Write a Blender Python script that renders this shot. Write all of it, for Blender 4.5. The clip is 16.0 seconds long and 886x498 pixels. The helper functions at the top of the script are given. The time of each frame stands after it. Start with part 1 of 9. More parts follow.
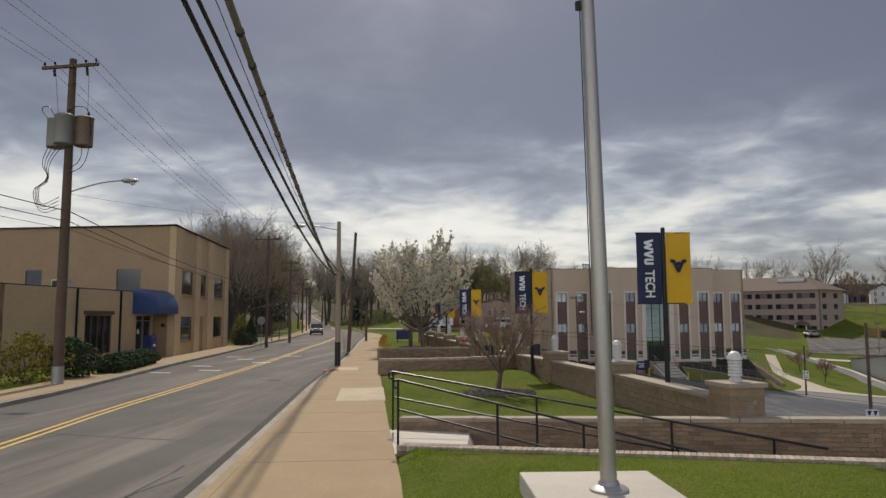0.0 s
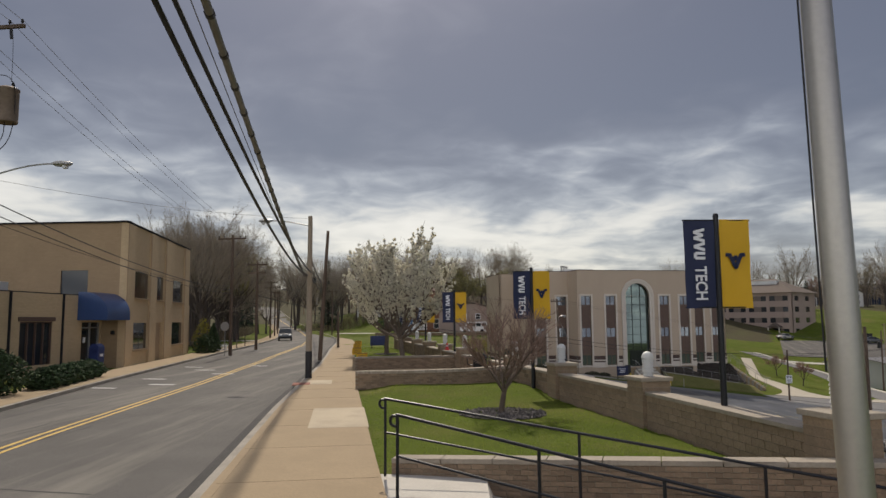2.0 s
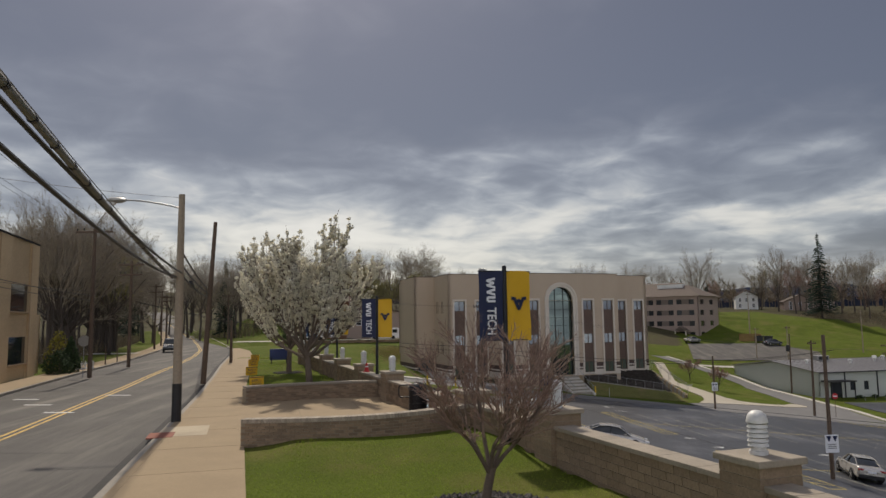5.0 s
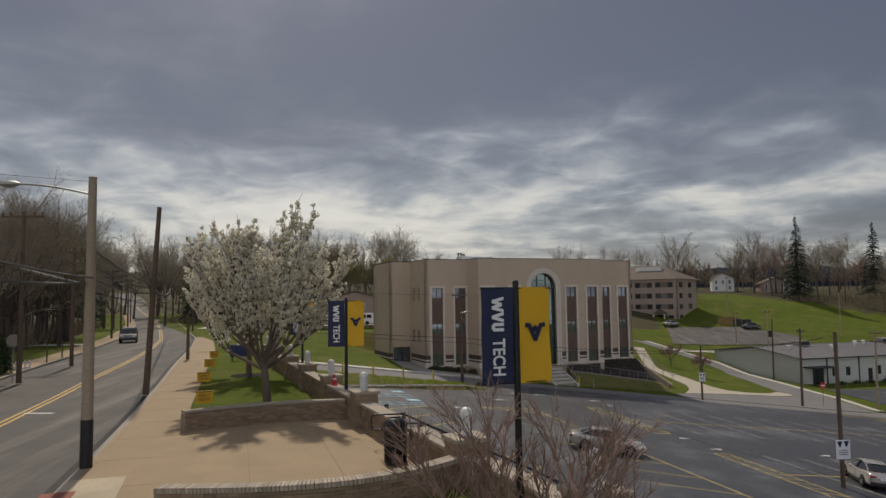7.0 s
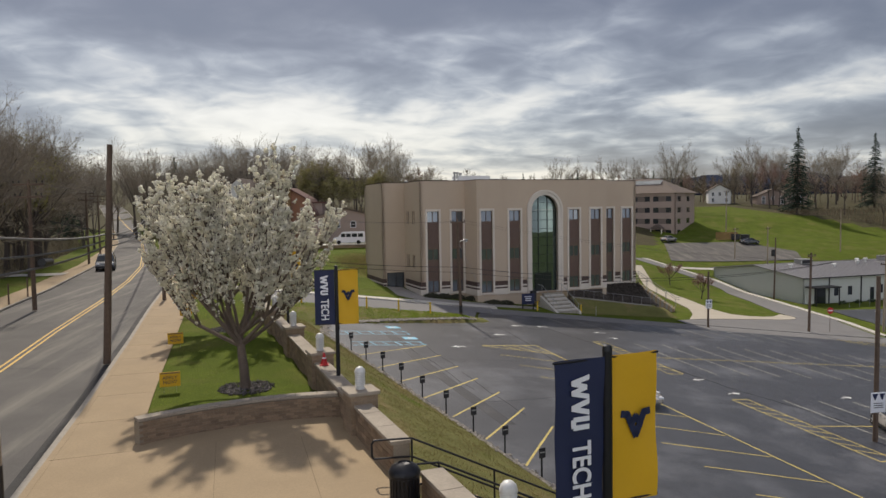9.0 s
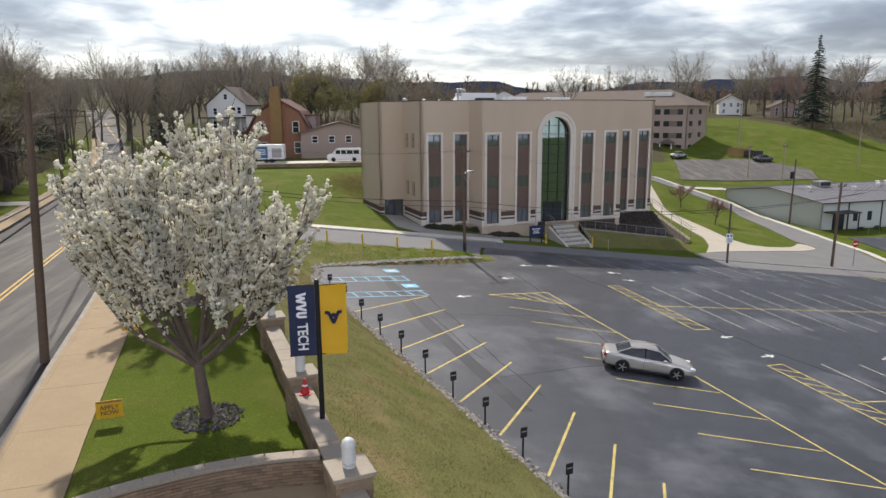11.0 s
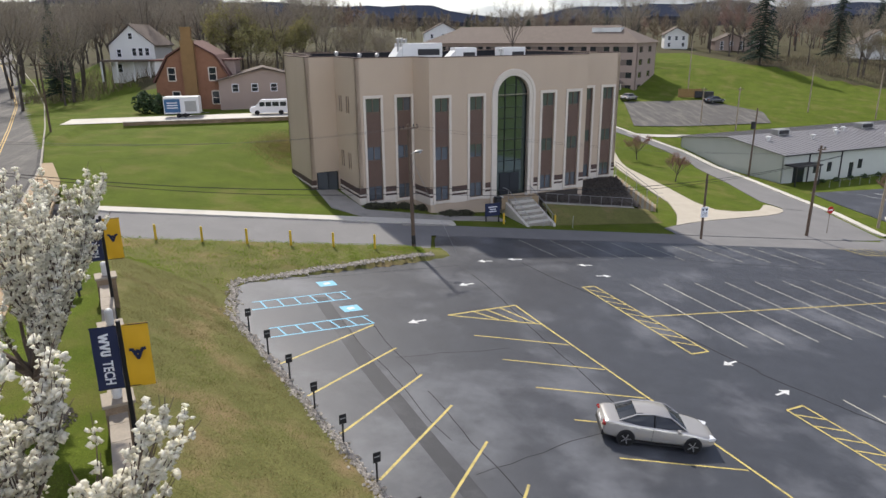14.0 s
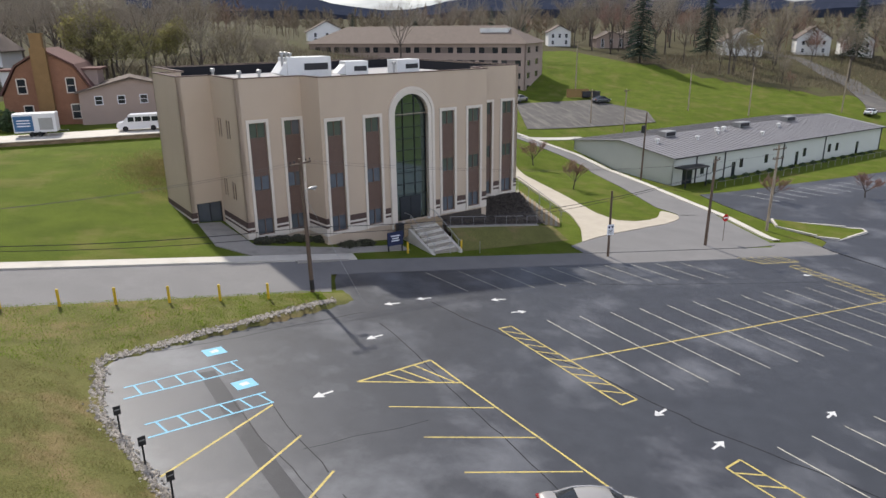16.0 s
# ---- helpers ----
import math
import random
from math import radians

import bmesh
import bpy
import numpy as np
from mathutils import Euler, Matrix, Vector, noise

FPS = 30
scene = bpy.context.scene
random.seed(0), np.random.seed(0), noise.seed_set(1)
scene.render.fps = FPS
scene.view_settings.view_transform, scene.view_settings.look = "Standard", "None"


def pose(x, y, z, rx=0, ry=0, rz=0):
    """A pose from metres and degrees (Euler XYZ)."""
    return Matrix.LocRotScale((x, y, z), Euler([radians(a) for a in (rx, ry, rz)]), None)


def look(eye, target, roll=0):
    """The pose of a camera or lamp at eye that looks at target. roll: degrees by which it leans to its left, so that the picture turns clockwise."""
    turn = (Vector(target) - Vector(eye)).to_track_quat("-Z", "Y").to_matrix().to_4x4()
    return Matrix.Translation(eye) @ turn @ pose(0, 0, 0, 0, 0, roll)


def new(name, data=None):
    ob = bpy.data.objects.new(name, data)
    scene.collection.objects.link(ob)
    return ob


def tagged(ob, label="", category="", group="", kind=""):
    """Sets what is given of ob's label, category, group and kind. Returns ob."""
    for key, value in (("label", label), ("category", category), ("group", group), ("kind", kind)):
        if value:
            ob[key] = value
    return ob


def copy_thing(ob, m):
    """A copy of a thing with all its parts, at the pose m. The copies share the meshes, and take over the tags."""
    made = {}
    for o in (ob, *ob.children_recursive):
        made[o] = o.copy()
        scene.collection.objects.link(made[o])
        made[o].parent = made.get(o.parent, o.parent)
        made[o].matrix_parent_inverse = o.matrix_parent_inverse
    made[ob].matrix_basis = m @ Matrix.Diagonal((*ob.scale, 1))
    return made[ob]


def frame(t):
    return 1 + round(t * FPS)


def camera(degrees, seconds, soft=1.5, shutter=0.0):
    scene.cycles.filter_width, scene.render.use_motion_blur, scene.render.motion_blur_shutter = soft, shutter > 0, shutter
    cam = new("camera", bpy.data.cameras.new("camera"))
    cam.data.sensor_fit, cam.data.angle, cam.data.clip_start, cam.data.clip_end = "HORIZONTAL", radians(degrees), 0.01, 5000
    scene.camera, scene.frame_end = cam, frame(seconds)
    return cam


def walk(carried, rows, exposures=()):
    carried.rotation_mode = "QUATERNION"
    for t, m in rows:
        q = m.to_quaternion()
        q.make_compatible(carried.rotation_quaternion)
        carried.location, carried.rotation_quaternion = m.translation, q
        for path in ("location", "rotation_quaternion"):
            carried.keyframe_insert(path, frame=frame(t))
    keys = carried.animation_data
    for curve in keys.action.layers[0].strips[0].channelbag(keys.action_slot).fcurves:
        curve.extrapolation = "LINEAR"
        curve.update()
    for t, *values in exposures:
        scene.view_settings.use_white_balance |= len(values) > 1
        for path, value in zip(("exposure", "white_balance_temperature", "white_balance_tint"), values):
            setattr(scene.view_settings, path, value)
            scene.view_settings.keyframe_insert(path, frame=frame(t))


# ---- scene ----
cam = camera(65.3, 16.0)
PATH = [
    (0, (1.726, 1.018, 2.407), (1.592, 3.004, 2.601), -0.2),
    (0.5, (1.485, 2.044, 2.482), (1.376, 4.032, 2.672), -0.2),
    (1, (1.267, 2.94, 2.505), (1.179, 4.929, 2.699), -0.4),
    (1.5, (1.06, 3.767, 2.525), (0.989, 5.756, 2.721), -0.3),
    (2, (0.833, 4.66, 2.501), (0.785, 6.649, 2.705), -0.4),
    (2.5, (0.593, 5.673, 2.512), (0.585, 7.662, 2.72), -0.4),
    (3, (0.465, 7.128, 2.642), (0.505, 9.117, 2.845), -0.6),
    (3.5, (0.299, 8.534, 2.702), (0.387, 10.522, 2.907), -0.7),
    (4, (0.088, 9.917, 2.729), (0.21, 11.902, 2.94), -0.4),
    (4.5, (-0.03, 11.404, 2.844), (0.14, 13.385, 3.058), -0.5),
    (4.7, (-0.049, 12.016, 2.904), (0.146, 13.996, 3.117), -0.6),
    (6.8, (0.319, 17.039, 3.825), (0.606, 19.01, 4.005), -1.0),
    (7, (0.259, 17.553, 4.009), (0.555, 19.525, 4.16), -0.8),
    (7.5, (0.306, 18.748, 4.415), (0.614, 20.722, 4.497), -1.1),
    (8, (0.268, 19.963, 4.902), (0.584, 21.938, 4.916), -0.8),
    (8.5, (0.366, 21.07, 5.325), (0.681, 23.045, 5.278), -1.1),
    (9, (0.362, 22.476, 5.95), (0.682, 24.447, 5.833), -0.9),
    (11.3, (0.995, 29.453, 8.226), (1.314, 31.382, 7.804), -0.4),
    (11.5, (1.074, 30.231, 8.327), (1.396, 32.155, 7.885), -0.5),
    (12, (1.277, 31.984, 8.853), (1.598, 33.892, 8.347), -0.4),
    (12.5, (1.474, 33.741, 9.429), (1.797, 35.637, 8.882), -0.4),
    (13, (1.777, 35.502, 9.997), (2.108, 37.388, 9.421), -0.4),
    (13.5, (1.942, 37.152, 10.552), (2.312, 39.029, 9.968), -0.3),
    (14, (2.143, 38.556, 10.955), (2.623, 40.405, 10.365), -0.5),
    (14.5, (2.259, 39.848, 11.332), (2.869, 41.657, 10.735), -0.6),
    (15, (2.47, 41.145, 11.814), (3.138, 42.93, 11.209), -0.7),
    (15.5, (2.678, 42.434, 12.323), (3.393, 44.2, 11.715), -0.6),
    (16, (3.037, 43.639, 12.883), (3.803, 45.382, 12.27), -0.6),
]
EXPOSURE = [(0, 0.22, 6750, 10), (4.7, 0.1, 6750, 10), (7, -0.1, 6800, 10), (8, 0.1, 6700, 10), (9, 0.34, 6600, 10), (11.3, 0.82, 6250, 10), (16, 0.9, 6150, 10)]
walk(cam, [(t, look(eye, target, roll)) for t, eye, target, roll in PATH], EXPOSURE)

# ---- light ----
SUN_DIR = Vector((-0.09, 0.67, 0.75)).normalized()
world = bpy.data.worlds.new("overcast_sky")
scene.world = world
world.use_nodes = True
wn, wl = world.node_tree.nodes, world.node_tree.links
wn.clear()
w_out = wn.new("ShaderNodeOutputWorld")
w_bg = wn.new("ShaderNodeBackground")
w_sky = wn.new("ShaderNodeTexSky")
w_sky.sky_type, w_sky.sun_disc = "NISHITA", False
w_sky.sun_elevation, w_sky.sun_rotation = math.asin(SUN_DIR.z), math.atan2(SUN_DIR.x, SUN_DIR.y)
w_bg_sky = wn.new("ShaderNodeBackground")
w_bg_sky.inputs[1].default_value = 0.02
wl.new(w_sky.outputs[0], w_bg_sky.inputs[0])
w_co = wn.new("ShaderNodeTexCoord")
w_sep = wn.new("ShaderNodeSeparateXYZ")
wl.new(w_co.outputs["Generated"], w_sep.inputs[0])


def wmath(op, a, b=None, c=None, clamp=False):
    m = wn.new("ShaderNodeMath")
    m.operation, m.use_clamp = op, clamp
    for i, v in enumerate((a, b, c)):
        if v is None:
            continue
        if isinstance(v, (int, float)):
            m.inputs[i].default_value = v
        else:
            wl.new(v, m.inputs[i])
    return m.outputs[0]


def wnoise(vec, scale, detail, rough, dist=0.0):
    n = wn.new("ShaderNodeTexNoise")
    n.inputs["Scale"].default_value, n.inputs["Detail"].default_value = scale, detail
    n.inputs["Roughness"].default_value, n.inputs["Distortion"].default_value = rough, dist
    wl.new(vec, n.inputs["Vector"])
    return n.outputs["Fac"]


w_up = wmath("MAXIMUM", w_sep.outputs[2], 0.0)
w_den = wmath("ADD", w_up, 0.17)
w_comb = wn.new("ShaderNodeCombineXYZ")
wl.new(wmath("DIVIDE", w_sep.outputs[0], w_den), w_comb.inputs[0])
wl.new(wmath("DIVIDE", w_sep.outputs[1], w_den), w_comb.inputs[1])
w_map = wn.new("ShaderNodeMapping")
w_map.inputs["Location"].default_value = (2.1, 0.6, 0.0)
wl.new(w_comb.outputs[0], w_map.inputs[0])


def wstep(lo, hi, src=None):
    r = wn.new("ShaderNodeMapRange")
    r.interpolation_type = "SMOOTHSTEP"
    r.inputs[1].default_value, r.inputs[2].default_value = lo, hi
    wl.new(w_up if src is None else src, r.inputs[0])
    return r.outputs[0]


# three sizes of cloud: banks, rolls and soft shreds
cloud_big = wnoise(w_map.outputs[0], 0.55, 2.0, 0.45, 0.2)
cloud_mid = wnoise(w_map.outputs[0], 1.9, 3.0, 0.5, 0.5)
cloud_small = wnoise(w_map.outputs[0], 5.2, 4.0, 0.55, 0.6)
cloud = wmath("ADD", wmath("MULTIPLY_ADD", cloud_big, 0.95, -0.475), wmath("MULTIPLY_ADD", cloud_mid, 1.0, -0.5))
cloud = wmath("ADD", cloud, wmath("MULTIPLY_ADD", cloud_small, 0.42, -0.21))
# the deck is thick overhead and breaks up towards the horizon
deck = wmath("ADD", wmath("MULTIPLY_ADD", wstep(0.13, 0.33), -0.46, 0.68), wmath("MULTIPLY", wstep(0.5, 0.95), 0.26))
# thicker cover to the east
lightness = wmath("ADD", wmath("MULTIPLY_ADD", wmath("MAXIMUM", w_sep.outputs[0], 0.0), -0.42, cloud), deck)
w_ramp = wn.new("ShaderNodeValToRGB")
cr = w_ramp.color_ramp
cr.interpolation = "B_SPLINE"
cr.elements[0].position, cr.elements[0].color = 0.10, (0.118, 0.120, 0.160, 1)
cr.elements[1].position, cr.elements[1].color = 0.90, (1.0, 0.965, 0.90, 1)
for p_, c_ in ((0.28, (0.160, 0.160, 0.200, 1)), (0.44, (0.25, 0.26, 0.31, 1)), (0.58, (0.48, 0.50, 0.54, 1)), (0.72, (0.84, 0.81, 0.755, 1))):
    e_ = cr.elements.new(p_)
    e_.color = c_
wl.new(lightness, w_ramp.inputs[0])
# the veiled sun brightens the deck round it
w_dot = wn.new("ShaderNodeVectorMath")
w_dot.operation = "DOT_PRODUCT"
wl.new(w_co.outputs["Generated"], w_dot.inputs[0])
w_dot.inputs[1].default_value = SUN_DIR
glow = wmath("POWER", wmath("MAXIMUM", w_dot.outputs["Value"], 0.0), 30.0)
wl.new(w_ramp.outputs[0], w_bg.inputs[0])
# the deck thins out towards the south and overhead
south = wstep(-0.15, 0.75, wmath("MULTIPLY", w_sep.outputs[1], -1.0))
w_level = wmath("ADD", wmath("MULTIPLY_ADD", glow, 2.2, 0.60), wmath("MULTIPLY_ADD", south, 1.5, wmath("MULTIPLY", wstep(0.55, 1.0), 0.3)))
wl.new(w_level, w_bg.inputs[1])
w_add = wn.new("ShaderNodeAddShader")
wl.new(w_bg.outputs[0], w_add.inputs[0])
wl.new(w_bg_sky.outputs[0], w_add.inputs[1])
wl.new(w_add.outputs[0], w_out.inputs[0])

sun_data = bpy.data.lights.new("sun", "SUN")
sun_data.energy, sun_data.angle, sun_data.color = 3.0, radians(1.8), (1.0, 0.91, 0.79)
sun = new("sun", sun_data)
sun.matrix_world = look(SUN_DIR * 100, (0, 0, 0))


# ---- materials ----
def mat(name, color, rough=0.8, metal=0.0, var=0.25, scale=3.0, fine=40.0, bump=0.25, tint=None, spec=0.4, island=0.0, rand=0.0, stain=0.0, stain_scale=0.4, stain_color=None, bump_dist=0.02, trans=0.0, brick=None, stretch=None):
    """Two scales of colour variation, fine relief, optional stains and piece-by-piece variation."""
    m = bpy.data.materials.new(name)
    m.use_nodes = True
    n, l = m.node_tree.nodes, m.node_tree.links
    b = n["Principled BSDF"]
    b.inputs["Roughness"].default_value, b.inputs["Metallic"].default_value = rough, metal
    b.inputs["Specular IOR Level"].default_value = spec
    co = n.new("ShaderNodeTexCoord").outputs["Object"]

    def tex(s, d=4.0, r=0.6, drawn=None):
        t = n.new("ShaderNodeTexNoise")
        t.inputs["Scale"].default_value, t.inputs["Detail"].default_value, t.inputs["Roughness"].default_value = s, d, r
        v = co
        if drawn:
            # marks drawn out along one direction: a turn, then a scale for each axis
            mp = n.new("ShaderNodeMapping")
            mp.inputs["Rotation"].default_value = (0, 0, radians(drawn[0]))
            mp.inputs["Scale"].default_value = drawn[1]
            l.new(co, mp.inputs[0])
            v = mp.outputs[0]
        l.new(v, t.inputs["Vector"])
        return t.outputs["Fac"]

    def mixc(f, a, bcol, blend="MIX"):
        x = n.new("ShaderNodeMix")
        x.data_type, x.blend_type = "RGBA", blend
        if isinstance(f, float):
            x.inputs[0].default_value = f
        else:
            l.new(f, x.inputs[0])
        for i, v in ((6, a), (7, bcol)):
            if isinstance(v, tuple):
                x.inputs[i].default_value = (*v, 1)
            else:
                l.new(v, x.inputs[i])
        return x.outputs[2]

    def ramp(f, lo, hi):
        r = n.new("ShaderNodeMapRange")
        r.inputs[1].default_value, r.inputs[2].default_value = lo, hi
        l.new(f, r.inputs[0])
        return r.outputs[0]

    t2 = tint or tuple(c * 0.6 for c in color)
    f1, f2 = tex(scale), tex(fine, 3.0)
    dark = tuple(c * (1 - var) + t * var for c, t in zip(color, t2))
    lite = tuple(min(1.0, c * (1 + 0.5 * var)) for c in color)
    base = mixc(ramp(f1, 0.3, 0.7), dark, lite)
    base = mixc(ramp(f2, 0.3, 0.75), base, tuple(c * (1 - 0.8 * var) for c in color)) if var > 0 else base
    if stain > 0:
        f3 = ramp(tex(stain_scale, 5.0, 0.65, stretch), 0.5, 0.72)
        mm = n.new("ShaderNodeMath")
        mm.operation = "MULTIPLY"
        mm.inputs[1].default_value = stain
        l.new(f3, mm.inputs[0])
        base = mixc(mm.outputs[0], base, stain_color or tuple(c * 0.4 for c in color))
    if brick:
        # courses too small to build singly
        sp = n.new("ShaderNodeSeparateXYZ")
        l.new(co, sp.inputs[0])
        ad = n.new("ShaderNodeMath")
        l.new(sp.outputs[0], ad.inputs[0])
        l.new(sp.outputs[1], ad.inputs[1])
        cb = n.new("ShaderNodeCombineXYZ")
        l.new(ad.outputs[0], cb.inputs[0])
        l.new(sp.outputs[2], cb.inputs[1])
        tb = n.new("ShaderNodeTexBrick")
        tb.inputs["Scale"].default_value, tb.inputs["Mortar Size"].default_value = 1.0, 0.008
        tb.inputs["Brick Width"].default_value, tb.inputs["Row Height"].default_value = brick
        tb.inputs["Color1"].default_value, tb.inputs["Color2"].default_value, tb.inputs["Mortar"].default_value = (1, 1, 1, 1), (0.90, 0.89, 0.88, 1), (0.80, 0.79, 0.78, 1)
        l.new(cb.outputs[0], tb.inputs["Vector"])
        base = mixc(1.0, base, tb.outputs["Color"], "MULTIPLY")
    if island > 0 or rand > 0:
        src = n.new("ShaderNodeNewGeometry").outputs["Random Per Island"] if island > 0 else n.new("ShaderNodeObjectInfo").outputs["Random"]
        k = max(island, rand)
        h = n.new("ShaderNodeHueSaturation")
        r = n.new("ShaderNodeMapRange")
        r.inputs[3].default_value, r.inputs[4].default_value = 1 - k, 1 + k
        l.new(src, r.inputs[0])
        l.new(r.outputs[0], h.inputs["Value"])
        l.new(base, h.inputs["Color"])
        base = h.outputs[0]
    l.new(base, b.inputs["Base Color"])
    if bump > 0:
        bp = n.new("ShaderNodeBump")
        bp.inputs["Strength"].default_value, bp.inputs["Distance"].default_value = bump, bump_dist
        l.new(f2, bp.inputs["Height"])
        l.new(bp.outputs[0], b.inputs["Normal"])
    if trans > 0:
        # thin petals and blades let light through
        tr = n.new("ShaderNodeBsdfTranslucent")
        l.new(base, tr.inputs["Color"])
        mx = n.new("ShaderNodeMixShader")
        mx.inputs[0].default_value = trans
        l.new(b.outputs[0], mx.inputs[1])
        l.new(tr.outputs[0], mx.inputs[2])
        l.new(mx.outputs[0], n["Material Output"].inputs["Surface"])
    return m


def glass_mat(name, color, rough=0.06, spec=0.5, ior=1.5, metal=0.0):
    m = bpy.data.materials.new(name)
    m.use_nodes = True
    b = m.node_tree.nodes["Principled BSDF"]
    b.inputs["Base Color"].default_value = (*color, 1)
    b.inputs["Roughness"].default_value = rough
    b.inputs["Specular IOR Level"].default_value = spec
    b.inputs["IOR"].default_value = ior
    b.inputs["Metallic"].default_value = metal
    return m


M = {}
M["grass"] = mat("grass", (0.095, 0.124, 0.016), 0.9, var=0.5, scale=0.35, fine=14.0, bump=0.9, tint=(0.050, 0.076, 0.010), stain=0.7, stain_scale=0.22, stain_color=(0.15, 0.13, 0.045), spec=0.06, bump_dist=0.06)
M["bank"] = mat("bank_grass", (0.145, 0.142, 0.048), 0.95, var=0.5, scale=0.5, fine=10.0, bump=0.8, tint=(0.10, 0.11, 0.03), stain=0.9, stain_scale=0.3, stain_color=(0.235, 0.165, 0.09), spec=0.12, bump_dist=0.08)
M["asphalt"] = mat("worn_asphalt", (0.104, 0.097, 0.089), 0.85, var=0.5, scale=0.45, fine=40.0, bump=0.4, stain=0.95, stain_scale=0.9, stain_color=(0.175, 0.162, 0.138), spec=0.3, stretch=(-8, (1.0, 0.07, 1.0)))
M["gutter"] = mat("gutter_grime", (0.042, 0.040, 0.038), 0.9, var=0.5, scale=1.5, fine=20.0, bump=0.4, stain=0.8, stain_scale=1.2, stain_color=(0.085, 0.08, 0.073), stretch=(-8, (1.0, 0.2, 1.0)))
M["joint"] = mat("joint_grime", (0.245, 0.185, 0.11), 0.9, var=0.3, scale=3.0, fine=20.0, bump=0.2)
# pale blotches mix uneven sealcoat with sky sheen put into the colour
M["lot"] = mat("dark_asphalt", (0.052, 0.055, 0.063), 0.43, var=0.5, scale=0.9, fine=45.0, bump=0.35, stain=0.6, stain_scale=0.17, stain_color=(0.176, 0.182, 0.195), spec=0.48)
M["concrete"] = mat("concrete", (0.325, 0.245, 0.15), 0.85, var=0.25, scale=0.8, fine=30.0, bump=0.2, stain=0.55, stain_scale=0.45, stain_color=(0.255, 0.19, 0.115), spec=0.25)
M["lane"] = mat("pale_worn_asphalt", (0.185, 0.18, 0.175), 0.85, var=0.3, scale=0.6, fine=40.0, bump=0.3, stain=0.6, stain_scale=0.3, stain_color=(0.12, 0.118, 0.115), spec=0.3)
M["concrete_walk"] = mat("pale_walk_concrete", (0.43, 0.385, 0.31), 0.85, var=0.2, scale=0.8, fine=30.0, bump=0.2, stain=0.5, stain_scale=0.5, stain_color=(0.34, 0.30, 0.24), spec=0.25)
M["walk_grey"] = mat("grey_walk_concrete", (0.30, 0.28, 0.25), 0.85, var=0.25, scale=1.0, fine=30.0, bump=0.2, stain=0.5, stain_scale=0.6, spec=0.25)
M["slab_new"] = mat("newer_slab_concrete", (0.46, 0.385, 0.275), 0.85, var=0.2, scale=1.0, fine=30.0, bump=0.2, stain=0.4, stain_scale=0.6, spec=0.25)
M["concrete_pale"] = mat("pale_concrete", (0.52, 0.49, 0.43), 0.85, var=0.18, scale=1.0, fine=30.0, bump=0.2, stain=0.35, spec=0.25)
M["curb"] = mat("curb_concrete", (0.33, 0.30, 0.25), 0.9, var=0.35, scale=1.5, fine=25.0, bump=0.4, stain=0.5, stain_scale=1.0)
M["street_yellow"] = mat("street_yellow_paint", (0.60, 0.39, 0.08), 0.7, var=0.3, scale=2.0, fine=25.0, bump=0.1, stain=0.55, stain_scale=2.5, stain_color=(0.20, 0.15, 0.06))
M["yellow_line"] = mat("worn_yellow_paint", (0.55, 0.44, 0.13), 0.7, var=0.35, scale=2.0, fine=25.0, bump=0.1, stain=0.8, stain_scale=3.0, stain_color=(0.17, 0.145, 0.08))
M["pale_line"] = mat("faded_pale_paint", (0.46, 0.445, 0.37), 0.7, var=0.3, scale=2.0, fine=25.0, bump=0.1, stain=0.8, stain_scale=2.2, stain_color=(0.15, 0.15, 0.145))
M["white_line"] = mat("white_paint", (0.62, 0.62, 0.60), 0.7, var=0.25, scale=2.0, fine=25.0, bump=0.1, stain=0.6, stain_scale=2.0, stain_color=(0.22, 0.22, 0.22))
M["blue_line"] = mat("blue_paint", (0.22, 0.50, 0.66), 0.7, var=0.25, scale=2.0, fine=25.0, bump=0.1, stain=0.4, stain_scale=2.0, stain_color=(0.14, 0.24, 0.30))
M["brick_wall"] = mat("tan_brick", (0.285, 0.21, 0.14), 0.9, var=0.35, scale=2.0, fine=22.0, bump=0.35, rand=0.13)
M["brick_core"] = mat("brick_mortar", (0.27, 0.225, 0.165), 0.95, var=0.25, scale=2.0, fine=30.0, bump=0.3)
M["cap"] = mat("stone_cap", (0.33, 0.285, 0.225), 0.85, var=0.25, scale=1.5, fine=20.0, bump=0.25, stain=0.4, stain_scale=1.2)
M["hall"] = mat("tan_stucco", (0.475, 0.38, 0.285), 0.9, var=0.10, scale=0.25, fine=30.0, bump=0.12, stain=0.35, stain_scale=0.5, stain_color=(0.425, 0.335, 0.25), stretch=(0, (1.0, 1.0, 0.15)))
M["trim"] = mat("pale_stone_trim", (0.62, 0.56, 0.48), 0.85, var=0.15, scale=1.0, fine=30.0, bump=0.15)
M["brown_panel"] = mat("brown_spandrel", (0.12, 0.075, 0.056), 0.55, var=0.25, scale=1.5, fine=20.0, bump=0.05)
M["brown_band"] = mat("brown_band", (0.085, 0.055, 0.045), 0.85, var=0.2, scale=2.0, fine=25.0, bump=0.2)
M["glass"] = glass_mat("window_glass", (0.022, 0.026, 0.030), 0.05, 0.5, 1.5)
M["hall_glass"] = glass_mat("hall_window_glass", (0.15, 0.17, 0.19), 0.03, 0.5, 1.8, 0.6)
M["roof_pale"] = mat("pale_roof_membrane", (0.34, 0.33, 0.32), 0.8, var=0.25, scale=0.5, fine=12.0, bump=0.2, stain=0.5, stain_scale=0.3, stain_color=(0.2, 0.195, 0.19))
M["glass_green"] = glass_mat("tinted_glass", (0.15, 0.195, 0.18), 0.02, 0.5, 1.8, 0.8)
